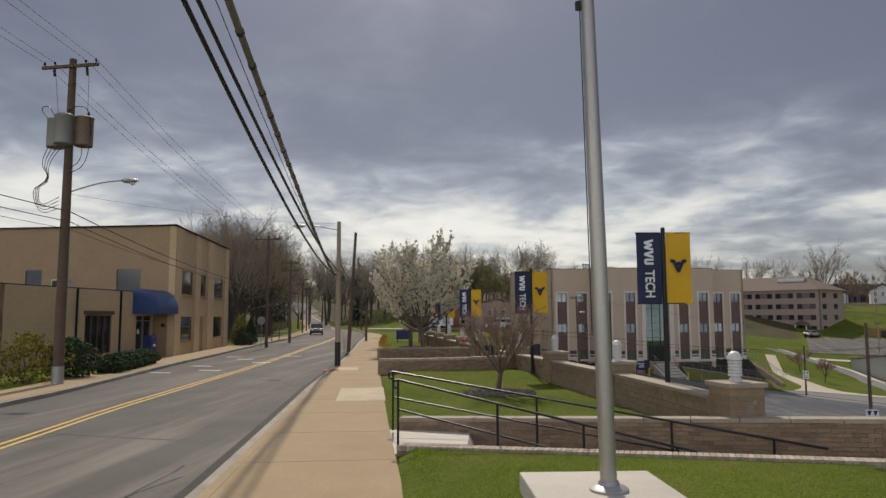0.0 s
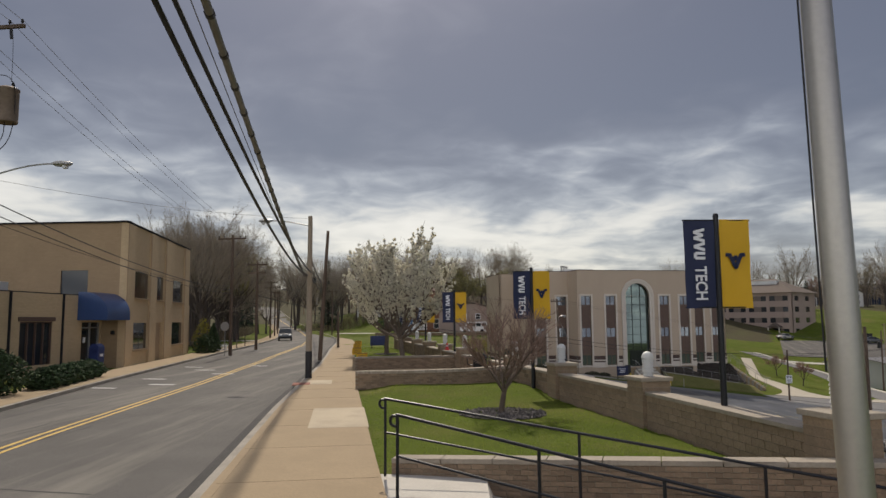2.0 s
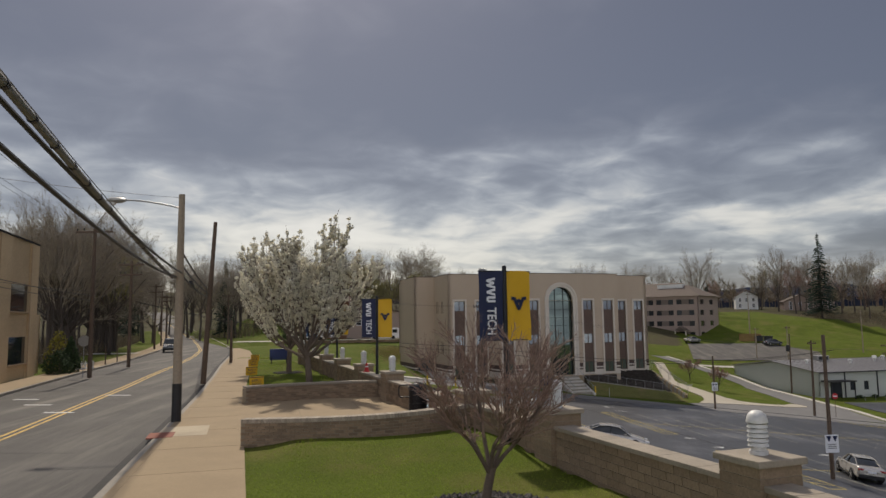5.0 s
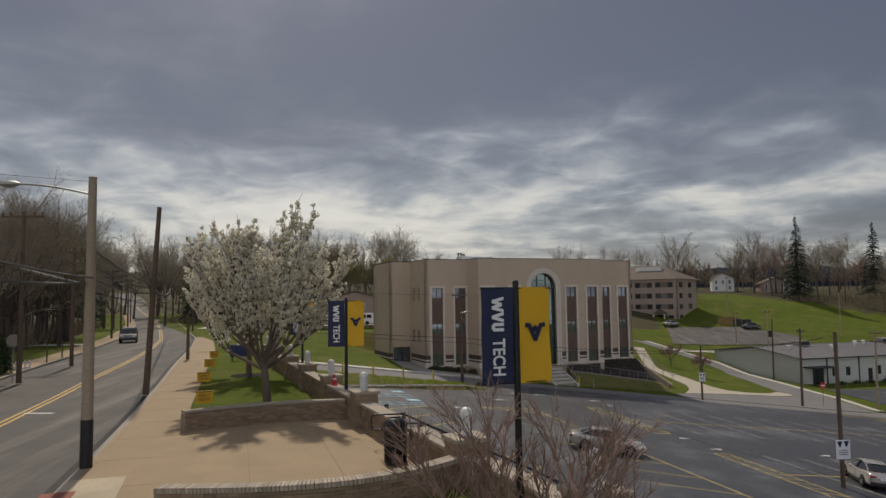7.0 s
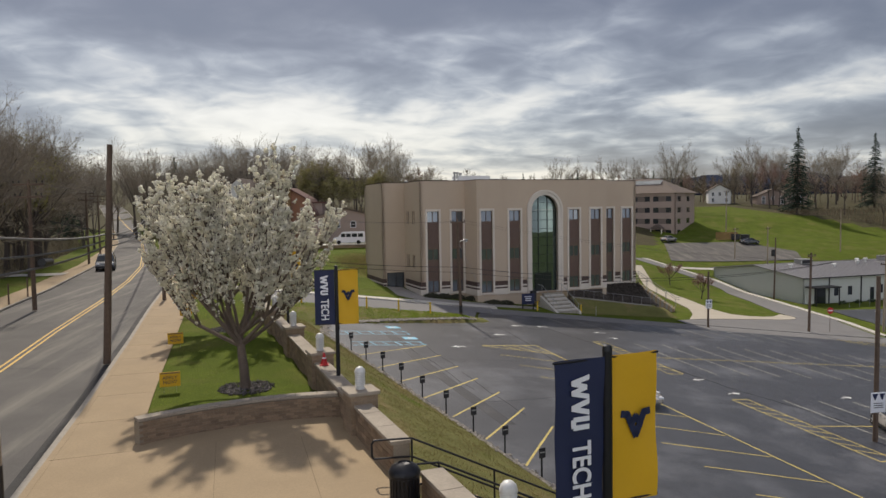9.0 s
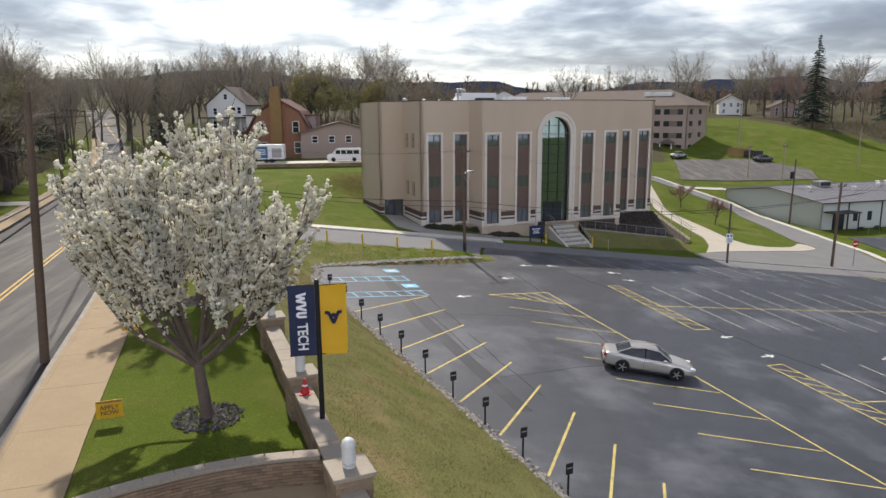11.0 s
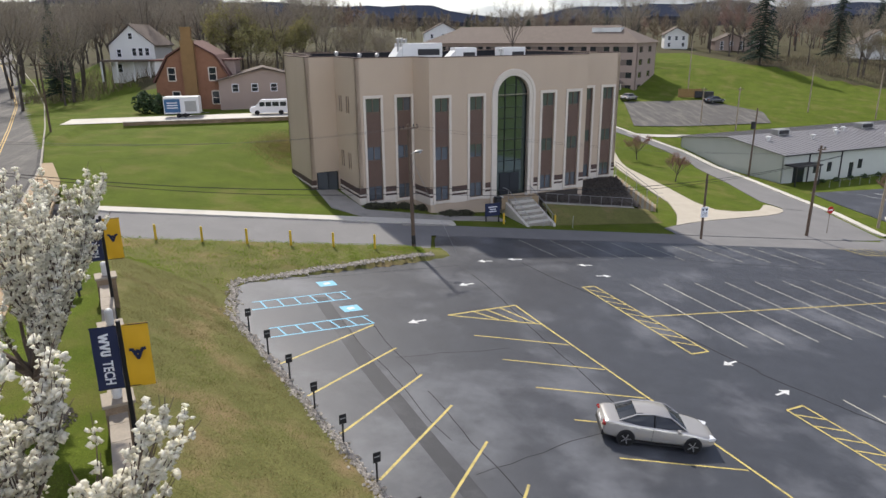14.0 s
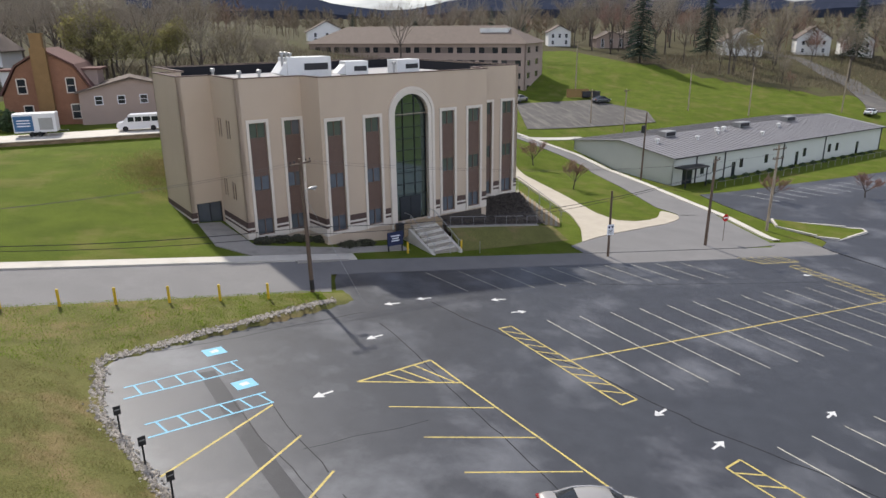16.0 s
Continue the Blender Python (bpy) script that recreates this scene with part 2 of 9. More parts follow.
M["dark"] = mat("dark_paint", (0.018, 0.018, 0.020), 0.55, var=0.2, scale=4.0, fine=30.0, bump=0.1)
M["black_metal"] = mat("black_metal", (0.013, 0.014, 0.018), 0.4, metal=0.3, var=0.25, scale=6.0, fine=40.0, bump=0.08)
M["roof_dark"] = mat("dark_membrane", (0.012, 0.012, 0.015), 0.9, var=0.3, scale=0.6, fine=14.0, bump=0.2)
M["white_metal"] = mat("white_sheet_metal", (0.62, 0.62, 0.60), 0.5, metal=0.1, var=0.12, scale=1.0, fine=20.0, bump=0.05, stain=0.3)
M["grey_metal"] = mat("galvanised_metal", (0.36, 0.36, 0.35), 0.5, metal=0.6, var=0.2, scale=2.0, fine=30.0, bump=0.08)
M["pole_paint"] = mat("silver_pole", (0.42, 0.40, 0.37), 0.38, metal=0.75, var=0.12, scale=1.0, fine=30.0, bump=0.04)
M["wood_pole"] = mat("weathered_pole", (0.135, 0.095, 0.068), 0.9, var=0.4, scale=1.2, fine=18.0, bump=0.5, stain=0.5, stain_scale=0.7, stain_color=(0.05, 0.035, 0.028))
M["pale_pole"] = mat("grey_pole", (0.33, 0.27, 0.20), 0.9, var=0.3, scale=1.2, fine=18.0, bump=0.4, stain=0.4, stain_scale=0.6)
M["wire"] = mat("black_cable", (0.012, 0.012, 0.014), 0.5, var=0.1, scale=5.0, fine=30.0, bump=0.0)
M["grey_wire"] = mat("grey_cable", (0.10, 0.095, 0.09), 0.6, var=0.4, scale=0.9, fine=6.0, bump=0.0)
M["navy"] = mat("navy_vinyl", (0.012, 0.019, 0.062), 0.6, var=0.12, scale=2.0, fine=90.0, bump=0.08)
M["gold"] = mat("gold_vinyl", (0.62, 0.36, 0.012), 0.6, var=0.10, scale=2.0, fine=90.0, bump=0.08)
M["white"] = mat("white_print", (0.72, 0.73, 0.76), 0.6, var=0.08, scale=2.0, fine=60.0, bump=0.0)
M["bollard"] = mat("yellow_bollard", (0.60, 0.40, 0.02), 0.55, var=0.2, scale=4.0, fine=25.0, bump=0.1, stain=0.3, stain_scale=4.0)
M["bark"] = mat("dark_bark", (0.085, 0.07, 0.06), 0.95, var=0.4, scale=3.0, fine=22.0, bump=0.7)
M["pear_bark"] = mat("grey_brown_pear_bark", (0.15, 0.115, 0.09), 0.95, var=0.4, scale=3.0, fine=22.0, bump=0.5)
M["twig"] = mat("grey_twig", (0.275, 0.235, 0.18), 0.95, var=0.35, scale=1.0, fine=10.0, bump=0.0, island=0.3)
M["twig_red"] = mat("budding_twig", (0.25, 0.175, 0.14), 0.95, var=0.3, scale=1.0, fine=10.0, bump=0.0, island=0.3)
M["blossom"] = mat("white_blossom", (0.95, 0.92, 0.81), 0.8, var=0.12, scale=1.2, fine=12.0, bump=0.0, tint=(0.72, 0.66, 0.48), island=0.12, trans=0.5)
M["bud_green"] = mat("spring_leaf", (0.27, 0.25, 0.10), 0.85, trans=0.4, var=0.3, scale=0.5, fine=6.0, bump=0.0, island=0.35)
M["bud_red"] = mat("red_buds", (0.29, 0.14, 0.11), 0.85, trans=0.4, var=0.3, scale=0.5, fine=6.0, bump=0.0, island=0.3)
M["needle"] = mat("conifer_needles", (0.018, 0.036, 0.020), 0.9, var=0.35, scale=1.0, fine=9.0, bump=0.0, island=0.35)
M["shrub"] = mat("evergreen_leaf", (0.035, 0.062, 0.020), 0.85, var=0.35, scale=1.5, fine=12.0, bump=0.0, island=0.4)
M["dull_shrub"] = mat("dull_brown_green_leaf", (0.050, 0.050, 0.028), 0.9, var=0.4, scale=1.5, fine=12.0, bump=0.0, island=0.4)
M["shrub_yellow"] = mat("yellow_green_leaf", (0.22, 0.20, 0.03), 0.85, trans=0.35, var=0.3, scale=1.5, fine=12.0, bump=0.0, island=0.35)
M["shop"] = mat("buff_brick", (0.62, 0.47, 0.285), 0.9, brick=(0.22, 0.075), var=0.18, scale=0.6, fine=25.0, bump=0.25, stain=0.3, stain_scale=0.3)
M["shop_dark"] = mat("brown_brick", (0.42, 0.30, 0.178), 0.9, brick=(0.22, 0.075), var=0.22, scale=0.6, fine=25.0, bump=0.25)
M["awning"] = mat("blue_canvas", (0.032, 0.068, 0.18), 0.36, var=0.2, scale=2.0, fine=50.0, bump=0.05)
M["red_brick"] = mat("red_brick", (0.27, 0.135, 0.08), 0.9, brick=(0.24, 0.08), var=0.3, scale=1.0, fine=14.0, bump=0.2)
M["yellow_brick"] = mat("chimney_brick", (0.24, 0.145, 0.06), 0.9, var=0.3, scale=1.0, fine=14.0, bump=0.2)
M["shingle"] = mat("brown_shingle", (0.135, 0.105, 0.085), 0.9, var=0.3, scale=1.0, fine=8.0, bump=0.4)
M["shingle_red"] = mat("red_shingle", (0.12, 0.06, 0.05), 0.9, var=0.3, scale=1.0, fine=8.0, bump=0.4)
M["siding"] = mat("white_siding", (0.66, 0.66, 0.64), 0.7, var=0.1, scale=0.7, fine=10.0, bump=0.1)
M["dorm"] = mat("grey_pink_brick", (0.34, 0.265, 0.225), 0.9, var=0.15, scale=0.5, fine=12.0, bump=0.15)
M["metal_roof"] = mat("standing_seam_roof", (0.30, 0.29, 0.29), 0.4, metal=0.35, var=0.15, scale=0.5, fine=6.0, bump=0.05)
M["pale_green"] = mat("pale_green_siding", (0.47, 0.49, 0.44), 0.8, var=0.08, scale=0.5, fine=10.0, bump=0.05)
M["gravel"] = mat("crushed_stone", (0.36, 0.325, 0.275), 0.95, var=0.3, scale=3.0, fine=25.0, bump=0.4, island=0.45)
M["mulch"] = mat("dark_mulch", (0.14, 0.125, 0.115), 0.95, var=0.5, scale=5.0, fine=20.0, bump=1.0, island=0.5, bump_dist=0.05)
# the blue of distance haze is put into the ridge's colour
M["hill"] = mat("haze_blue_ridge", (0.030, 0.036, 0.055), 0.95, spec=0.0, var=0.3, scale=0.01, fine=0.06, bump=0.0)
M["woods"] = mat("distant_twigs", (0.185, 0.146, 0.108), 0.95, var=0.5, scale=0.03, fine=0.12, bump=0.0, tint=(0.16, 0.15, 0.05), island=0.3, stain=0.7, stain_scale=0.018, stain_color=(0.22, 0.115, 0.09))
M["litter"] = mat("leaf_litter", (0.075, 0.064, 0.036), 0.95, var=0.5, scale=0.4, fine=6.0, bump=0.9, tint=(0.06, 0.065, 0.03), stain=0.5, stain_scale=0.12, stain_color=(0.085, 0.10, 0.03), spec=0.1, bump_dist=0.08)
M["brush"] = mat("dry_brush", (0.22, 0.18, 0.12), 0.95, var=0.4, scale=0.3, fine=3.0, bump=0.0, tint=(0.09, 0.085, 0.03), island=0.4, spec=0.1)
M["brick_red_paver"] = mat("red_paver", (0.25, 0.085, 0.055), 0.85, var=0.25, scale=2.0, fine=18.0, bump=0.3)
M["rust"] = mat("rusty_tank", (0.21, 0.16, 0.12), 0.6, metal=0.3, var=0.4, scale=3.0, fine=12.0, bump=0.15)
M["tank"] = mat("grey_tank", (0.24, 0.24, 0.23), 0.5, metal=0.3, var=0.2, scale=3.0, fine=12.0, bump=0.08)
M["car_silver"] = mat("silver_car_paint", (0.52, 0.495, 0.455), 0.24, metal=0.55, var=0.03, scale=2.0, fine=50.0, bump=0.0, spec=0.6)
M["car_grey"] = mat("grey_car_paint", (0.10, 0.105, 0.11), 0.25, metal=0.5, var=0.03, scale=2.0, fine=50.0, bump=0.0, spec=0.6)
M["car_white"] = mat("white_car_paint", (0.68, 0.68, 0.68), 0.3, var=0.03, scale=2.0, fine=50.0, bump=0.0, spec=0.5)
M["tyre"] = mat("rubber", (0.012, 0.012, 0.012), 0.8, var=0.2, scale=10.0, fine=60.0, bump=0.1)
M["rim"] = mat("alloy_rim", (0.48, 0.48, 0.48), 0.3, metal=0.9, var=0.1, scale=10.0, fine=60.0, bump=0.0)
M["red_lens"] = mat("red_lens", (0.25, 0.012, 0.012), 0.2, var=0.1, scale=10.0, fine=60.0, bump=0.0, spec=0.7)
M["clear_lens"] = mat("clear_lens", (0.65, 0.66, 0.68), 0.1, var=0.1, scale=10.0, fine=60.0, bump=0.0, spec=0.7)
M["sign_red"] = mat("red_sign", (0.42, 0.012, 0.014), 0.5, var=0.1, scale=4.0, fine=60.0, bump=0.0)
M["mail_blue"] = mat("blue_box_paint", (0.02, 0.035, 0.13), 0.45, var=0.2, scale=4.0, fine=40.0, bump=0.05)
M["trailer_blue"] = mat("trailer_blue", (0.04, 0.12, 0.25), 0.5, var=0.2, scale=1.0, fine=40.0, bump=0.03)


# ---- builders ----
class Shape:
    """Collects vertices and faces."""

    def __init__(self):
        self.v, self.f = [], []

    def add(self, verts, faces):
        o = len(self.v)
        self.v.extend(tuple(p) for p in verts)
        self.f.extend(tuple(i + o for i in q) for q in faces)
        return self

    def box(self, c, s, rz=0.0, m=None):
        hx, hy, hz = s[0] / 2, s[1] / 2, s[2] / 2
        ca, sa = math.cos(radians(rz)), math.sin(radians(rz))
        pts = []
        for z in (-hz, hz):
            for x, y in ((-hx, -hy), (hx, -hy), (hx, hy), (-hx, hy)):
                pts.append((c[0] + x * ca - y * sa, c[1] + x * sa + y * ca, c[2] + z))
        if m is not None:
            pts = [m @ Vector(p) for p in pts]
        return self.add(pts, [(3, 2, 1, 0), (4, 5, 6, 7), (0, 1, 5, 4), (1, 2, 6, 5), (2, 3, 7, 6), (3, 0, 4, 7)])

    def tube(self, p0, p1, r0, r1=None, n=10, caps=True):
        r1 = r0 if r1 is None else r1
        p0, p1 = Vector(p0), Vector(p1)
        d = p1 - p0
        if d.length < 1e-6:
            return self
        a = d.orthogonal().normalized()
        b = d.normalized().cross(a)
        o = len(self.v)
        for p, r in ((p0, r0), (p1, r1)):
            for i in range(n):
                t = 2 * math.pi * i / n
                self.v.append(tuple(p + (a * math.cos(t) + b * math.sin(t)) * r))
        for i in range(n):
            j = (i + 1) % n
            self.f.append((o + i, o + j, o + n + j, o + n + i))
        if caps:
            self.f.append(tuple(o + n - 1 - i for i in range(n)))
            self.f.append(tuple(o + n + i for i in range(n)))
        return self

    def path(self, pts, r, n=8, r1=None):
        """A bent pipe through pts."""
        pts = [Vector(p) for p in pts]
        o, k = len(self.v), len(pts)
        a = None
        for i, p in enumerate(pts):
            d = (pts[min(i + 1, k - 1)] - pts[max(i - 1, 0)]).normalized()
            a = d.orthogonal().normalized() if a is None else (a - d * a.dot(d)).normalized()
            b = d.cross(a)
            rr = r if r1 is None else r + (r1 - r) * i / (k - 1)
            for j in range(n):
                t = 2 * math.pi * j / n
                self.v.append(tuple(p + (a * math.cos(t) + b * math.sin(t)) * rr))
        for i in range(k - 1):
            for j in range(n):
                q = (j + 1) % n
                self.f.append((o + i * n + j, o + i * n + q, o + (i + 1) * n + q, o + (i + 1) * n + j))
        self.f.append(tuple(o + n - 1 - j for j in range(n)))
        self.f.append(tuple(o + (k - 1) * n + j for j in range(n)))
        return self

    def lathe(self, profile, c=(0, 0, 0), n=16):
        """profile: (radius, height) from the bottom up."""
        o, k = len(self.v), len(profile)
        for r, z in profile:
            for i in range(n):
                t = 2 * math.pi * i / n
                self.v.append((c[0] + r * math.cos(t), c[1] + r * math.sin(t), c[2] + z))
        for i in range(k - 1):
            for j in range(n):
                q = (j + 1) % n
                self.f.append((o + i * n + j, o + i * n + q, o + (i + 1) * n + q, o + (i + 1) * n + j))
        self.f.append(tuple(o + n - 1 - j for j in range(n)))
        self.f.append(tuple(o + (k - 1) * n + j for j in range(n)))
        return self

    def prism(self, poly, z0, z1):
        """poly: plan points, counter-clockwise; z0 and z1 may be numbers or functions of x, y."""
        o, n = len(self.v), len(poly)
        for z in (z0, z1):
            for x, y in poly:
                self.v.append((x, y, z(x, y) if callable(z) else z))
        self.f.append(tuple(o + n - 1 - i for i in range(n)))
        self.f.append(tuple(o + n + i for i in range(n)))
        for i in range(n):
            j = (i + 1) % n
            self.f.append((o + i, o + j, o + n + j, o + n + i))
        return self

    def mesh(self, name, smooth=False, bevel=0.0):
        me = bpy.data.meshes.new(name)
        me.from_pydata(self.v, [], self.f)
        if bevel > 0:
            bm = bmesh.new()
            bm.from_mesh(me)
            bmesh.ops.remove_doubles(bm, verts=bm.verts, dist=1e-5)
            edges = [e for e in bm.edges if len(e.link_faces) == 2 and e.calc_face_angle(0) > 0.5]
            bmesh.ops.bevel(bm, geom=edges, offset=bevel, segments=2, affect="EDGES", profile=0.6)
            bm.to_mesh(me)
            bm.free()
        if smooth:
            me.polygons.foreach_set("use_smooth", [True] * len(me.polygons))
            me.set_sharp_from_angle(angle=radians(38))
        me.update()
        return me


def part(name, shape, material, parent=None, label="", smooth=False, bevel=0.0, m=None):
    ob = new(name, shape.mesh(name, smooth, bevel) if isinstance(shape, Shape) else shape)
    if not ob.data.materials:
        ob.data.materials.append(M[material])
    if m is not None:
        ob.matrix_basis = m
    if parent is not None:
        ob.parent = parent
    if label:
        tagged(ob, label)
    return ob


def weld(ob):
    """Join touching pieces of one wall."""
    b_ = bmesh.new()
    b_.from_mesh(ob.data)
    bmesh.ops.remove_doubles(b_, verts=b_.verts, dist=0.0005)
    b_.to_mesh(ob.data)
    b_.free()


def thing(name, label, category, m=None, group="", kind=""):
    """An empty at the base of a thing, which carries its parts."""
    ob = new(name)
    ob.empty_display_size = 0.2
    if m is not None:
        ob.matrix_basis = m
    return tagged(ob, label, category, group, kind)


def lerp(a, b, t):
    return a + (b - a) * t


def smooth01(a, b, x):
    t = min(1.0, max(0.0, (x - a) / (b - a)))
    return t * t * (3 - 2 * t)


def knots(pairs, x):
    """Smooth piecewise-linear value at x of (x, value) pairs."""
    if x <= pairs[0][0]:
        (a, b), (c, d) = pairs[0], pairs[1]
    elif x >= pairs[-1][0]:
        (a, b), (c, d) = pairs[-2], pairs[-1]
    else:
        for (a, b), (c, d) in zip(pairs, pairs[1:]):
            if x <= c:
                break
    return b + (d - b) * (x - a) / (c - a)


# ---- ground ----
ROAD_MID = [(-60, 1.5), (15, -8.5), (21, -9.4), (36, -10.9), (53, -13.0), (62, -14.3), (75, -15.9), (90, -18.2), (108, -21.6), (140, -29.5), (175, -38.5), (220, -52), (420, -118)]
CURB_E = [(-60, 5.9), (11, -2.62), (18, -3.68), (26, -4.92), (45, -7.5), (58, -9.5), (69, -11.3), (90, -14.4), (108, -17.6), (140, -25.3), (175, -34.2), (220, -47.5), (420, -113)]
CURB_W = [(-60, -3.4), (21, -12.9), (25, -13.3), (37, -15.5), (63, -19.6), (71, -20.8), (84, -22.6), (110, -27.2), (140, -34), (175, -43), (220, -56.5), (420, -123)]
WALK_E = [(-60, 9.5), (11, 0.5), (17, -0.6), (36, -3.9), (47, -5.7), (65, -8.3), (82, -10.7), (100, -14.0), (420, -110)]


GARDEN_WALL = [(-60, 22.5), (15.78, 6.70), (22.4, 5.50), (28.19, 4.18), (32.8, 2.98), (41.3, 1.02), (46.85, -0.14), (52.47, -1.34), (72, -5.45), (140, -20.0)]


def wall_x(y):
    return knots(GARDEN_WALL, y)


def lot_x(y):
    return 0.5 + (73.5 - y) * 0.342


def lot_z(x, y):
    xx = x if x < 68 else 68 + 8 * (1 - math.exp(-(x - 68) / 8))
    return -0.116 * xx + 0.0292 * y - 5.72


def road_z(y):
    return -0.27 + 0.00022 * max(0.0, y - 150) ** 2 * (1 if y < 330 else 0) + (7.1 + 0.05 * (y - 330) if y >= 330 else 0.0)


def ramp_south(x):
    """The line of the kerb wall along the ramp."""
    return 14.0 - 0.235 * max(0.0, x)


def ramp_north(x):
    """The line of the brick wall along the ramp."""
    return 17.15 - 0.275 * max(0.0, x + 0.35)


def arc_y(x):
    """The line of the curved wall south of the terrace."""
    return 31.25 + 0.1 * (x + 0.3) ** 2 + 0.012 * (x + 0.3) ** 3


def far_rise(x, y):
    """The land climbs behind the low building and the far parking area."""
    return max(0.0, knots([(100, 0), (135, 0), (160, 4), (185, 8), (200, 12), (250, 16), (400, 19), (3000, 60)], y))


def ground_z(x, y):
    top = max(-0.165, road_z(y) + 0.1)
    if y > 158:
        # a knoll east of the street carries the white house
        c = knots(CURB_E, y)
        top += 4.2 * smooth01(158, 182, y) * (1 - smooth01(230, 300, y)) * smooth01(c + 6, c + 20, x)
    if y < ramp_south(x) + 0.15:
        # the near lawn swells up to the flagpole pad and meets the ramp kerb
        top += lerp(0.58 * smooth01(0.8, 2.2, x), 0.17 * smooth01(0.03, 0.4, x - knots(WALK_E, y)) + 0.02 * min(max(0.0, x), 9.0), smooth01(9.6, ramp_south(x) - 0.4, y))
    if 26 < y < 33 and y < arc_y(x):
        # the middle lawn swells up to the curved wall
        top += 0.25 * smooth01(26.5, 30.8, y) * smooth01(0.1, 1.6, x - knots(WALK_E, y))
    wx = wall_x(y) if y < 78 else lerp(wall_x(78), -21.0, smooth01(78, 89, y))
    if x <= wx:
        return top
    e = lot_z(x, min(y, 165.0))
    if y < 96:
        lx = lot_x(y) if y < 80 else lot_x(80) + (y - 80) * 0.2
        bump = 0.35 * (1 - smooth01(12, 16, x))
        if y < 88:
            s = min(1.0, max(0.0, (x - wx) / max(lx - wx, 0.5)))
            bank = lerp(-0.25, e, s ** 0.9)
            if y > 79:
                bank = lerp(bank, min(-0.25, e + bump), smooth01(79, 86, y))
        else:
            bank = min(-0.25, e + bump * (1 - smooth01(87, 88.2, y)))
        return min(bank, top)
    # the lawn west of the hall climbs to the drive, and the land behind goes on rising
    lawn = lerp(min(e, top), -0.75, smooth01(lerp(97, 113, smooth01(-4, 5, x)), 139, y))
    lawn = lerp(lawn, top, smooth01(141.4, 141.9, y))
    east = e + far_rise(x, y)
    return lerp(lawn, east, smooth01(6, 40, x))


def in_pavement(x, y):
    if knots(CURB_W, y) - 1.0 < x < knots(WALK_E, y) - 0.9 and y < 415:
        return 0.3
    if 22 < y < 78.5 and max(lot_x(y) + 0.1, 0.1) < x < 75:
        return 0.2
    if 78 < y < 87.5 and 0.1 < x < 75 and y < 79.8 + x * 0.42:
        return 0.5
    if 85.5 < y < 94.5 and x > (15.0 if y < 89 else -18) and x < 75:
        return 0.12
    return 0.0


def in_woods(x, y):
    w = knots(CURB_W, y)
    if y > 235:
        return True
    if 66 < y < 260 and x < w - (6.5 if y < 150 else 9):
        return True
    if y > 172 and knots(CURB_E, y) + 16 < x < 75 + (y - 172) * 0.4:
        return True
    return y > 160 and x - 132 > max(0.0, 203 - y) * 0.42 and y > 204 - (x - 130) * 1.1 and y < 420


def steps(*spans):
    out = []
    for a, b, n in spans:
        out += [a + (b - a) * i / n for i in range(n)]
    return out + [spans[-1][1]]


GX = steps((-2500, -400, 10), (-400, -70, 33), (-70, -30, 40), (-30, 0, 50), (0, 12, 36), (12, 64, 88), (64, 160, 64), (160, 500, 34), (500, 2500, 10))
GY = steps((-700, -60, 8), (-60, 6, 33), (6, 14, 32), (14, 17, 12), (17, 30.6, 23), (30.6, 33.0, 24), (33.0, 60, 45), (60, 100, 80), (100, 180, 80), (180, 460, 70), (460, 3000, 16))
gs = Shape()
nx = len(GX)
for y in GY:
    for x in GX:
        gs.v.append((x, y, ground_z(x, y) - in_pavement(x, y)))
g_grass, g_bank = [], []
for j in range(len(GY) - 1):
    for i in range(nx - 1):
        cx, cy = (GX[i] + GX[i + 1]) / 2, (GY[j] + GY[j + 1]) / 2
        if 0.0 < cx < 12.0 and ramp_south(cx) < cy < ramp_north(cx):
            continue
        gs.f.append((j * nx + i, j * nx + i + 1, (j + 1) * nx + i + 1, (j + 1) * nx + i))
        g_bank.append(1 if (wall_x(cy) < cx < lot_x(cy) + 4 and 20 < cy < 80) or (79.0 < cy < 88.2 and -19 < cx < 16) else (2 if in_woods(cx, cy) else 0))
ground = part("ground", gs, "grass", smooth=False)
ground.data.materials.append(M["bank"])
ground.data.materials.append(M["litter"])
ground.data.polygons.foreach_set("material_index", g_bank)
ground.data.polygons.foreach_set("use_smooth", [True] * len(ground.data.polygons))
tagged(ground, "bright green spring lawns and a dry grassy bank", "ground", kind="structure")


def strip(name, left, right, zf, y0, y1, n, material, label, category, thick=0.12, cols=3, lift=0.0):
    """A paved ribbon between two plan lines, with side faces."""
    s = Shape()
    ys = [y0 + (y1 - y0) * i / n for i in range(n + 1)]
    for y in ys:
        a, b = left(y), right(y)
        for c in range(cols + 1):
            x = lerp(a, b, c / cols)
            s.v.append((x, y, zf(x, y) + lift))
        s.v.append((a, y, zf(a, y) + lift - thick))
        s.v.append((b, y, zf(b, y) + lift - thick))
    w = cols + 3
    for i in range(n):
        for c in range(cols):
            s.f.append((i * w + c, i * w + c + 1, (i + 1) * w + c + 1, (i + 1) * w + c))
        s.f.append((i * w + cols + 1, i * w, (i + 1) * w, (i + 1) * w + cols + 1))
        s.f.append((i * w + cols, i * w + cols + 2, (i + 1) * w + cols + 2, (i + 1) * w + cols))
    ob = part(name, s, material)
    return tagged(ob, label, category, kind="structure")


def along(pairs, off=0.0):
    return lambda y: knots(pairs, y) + off


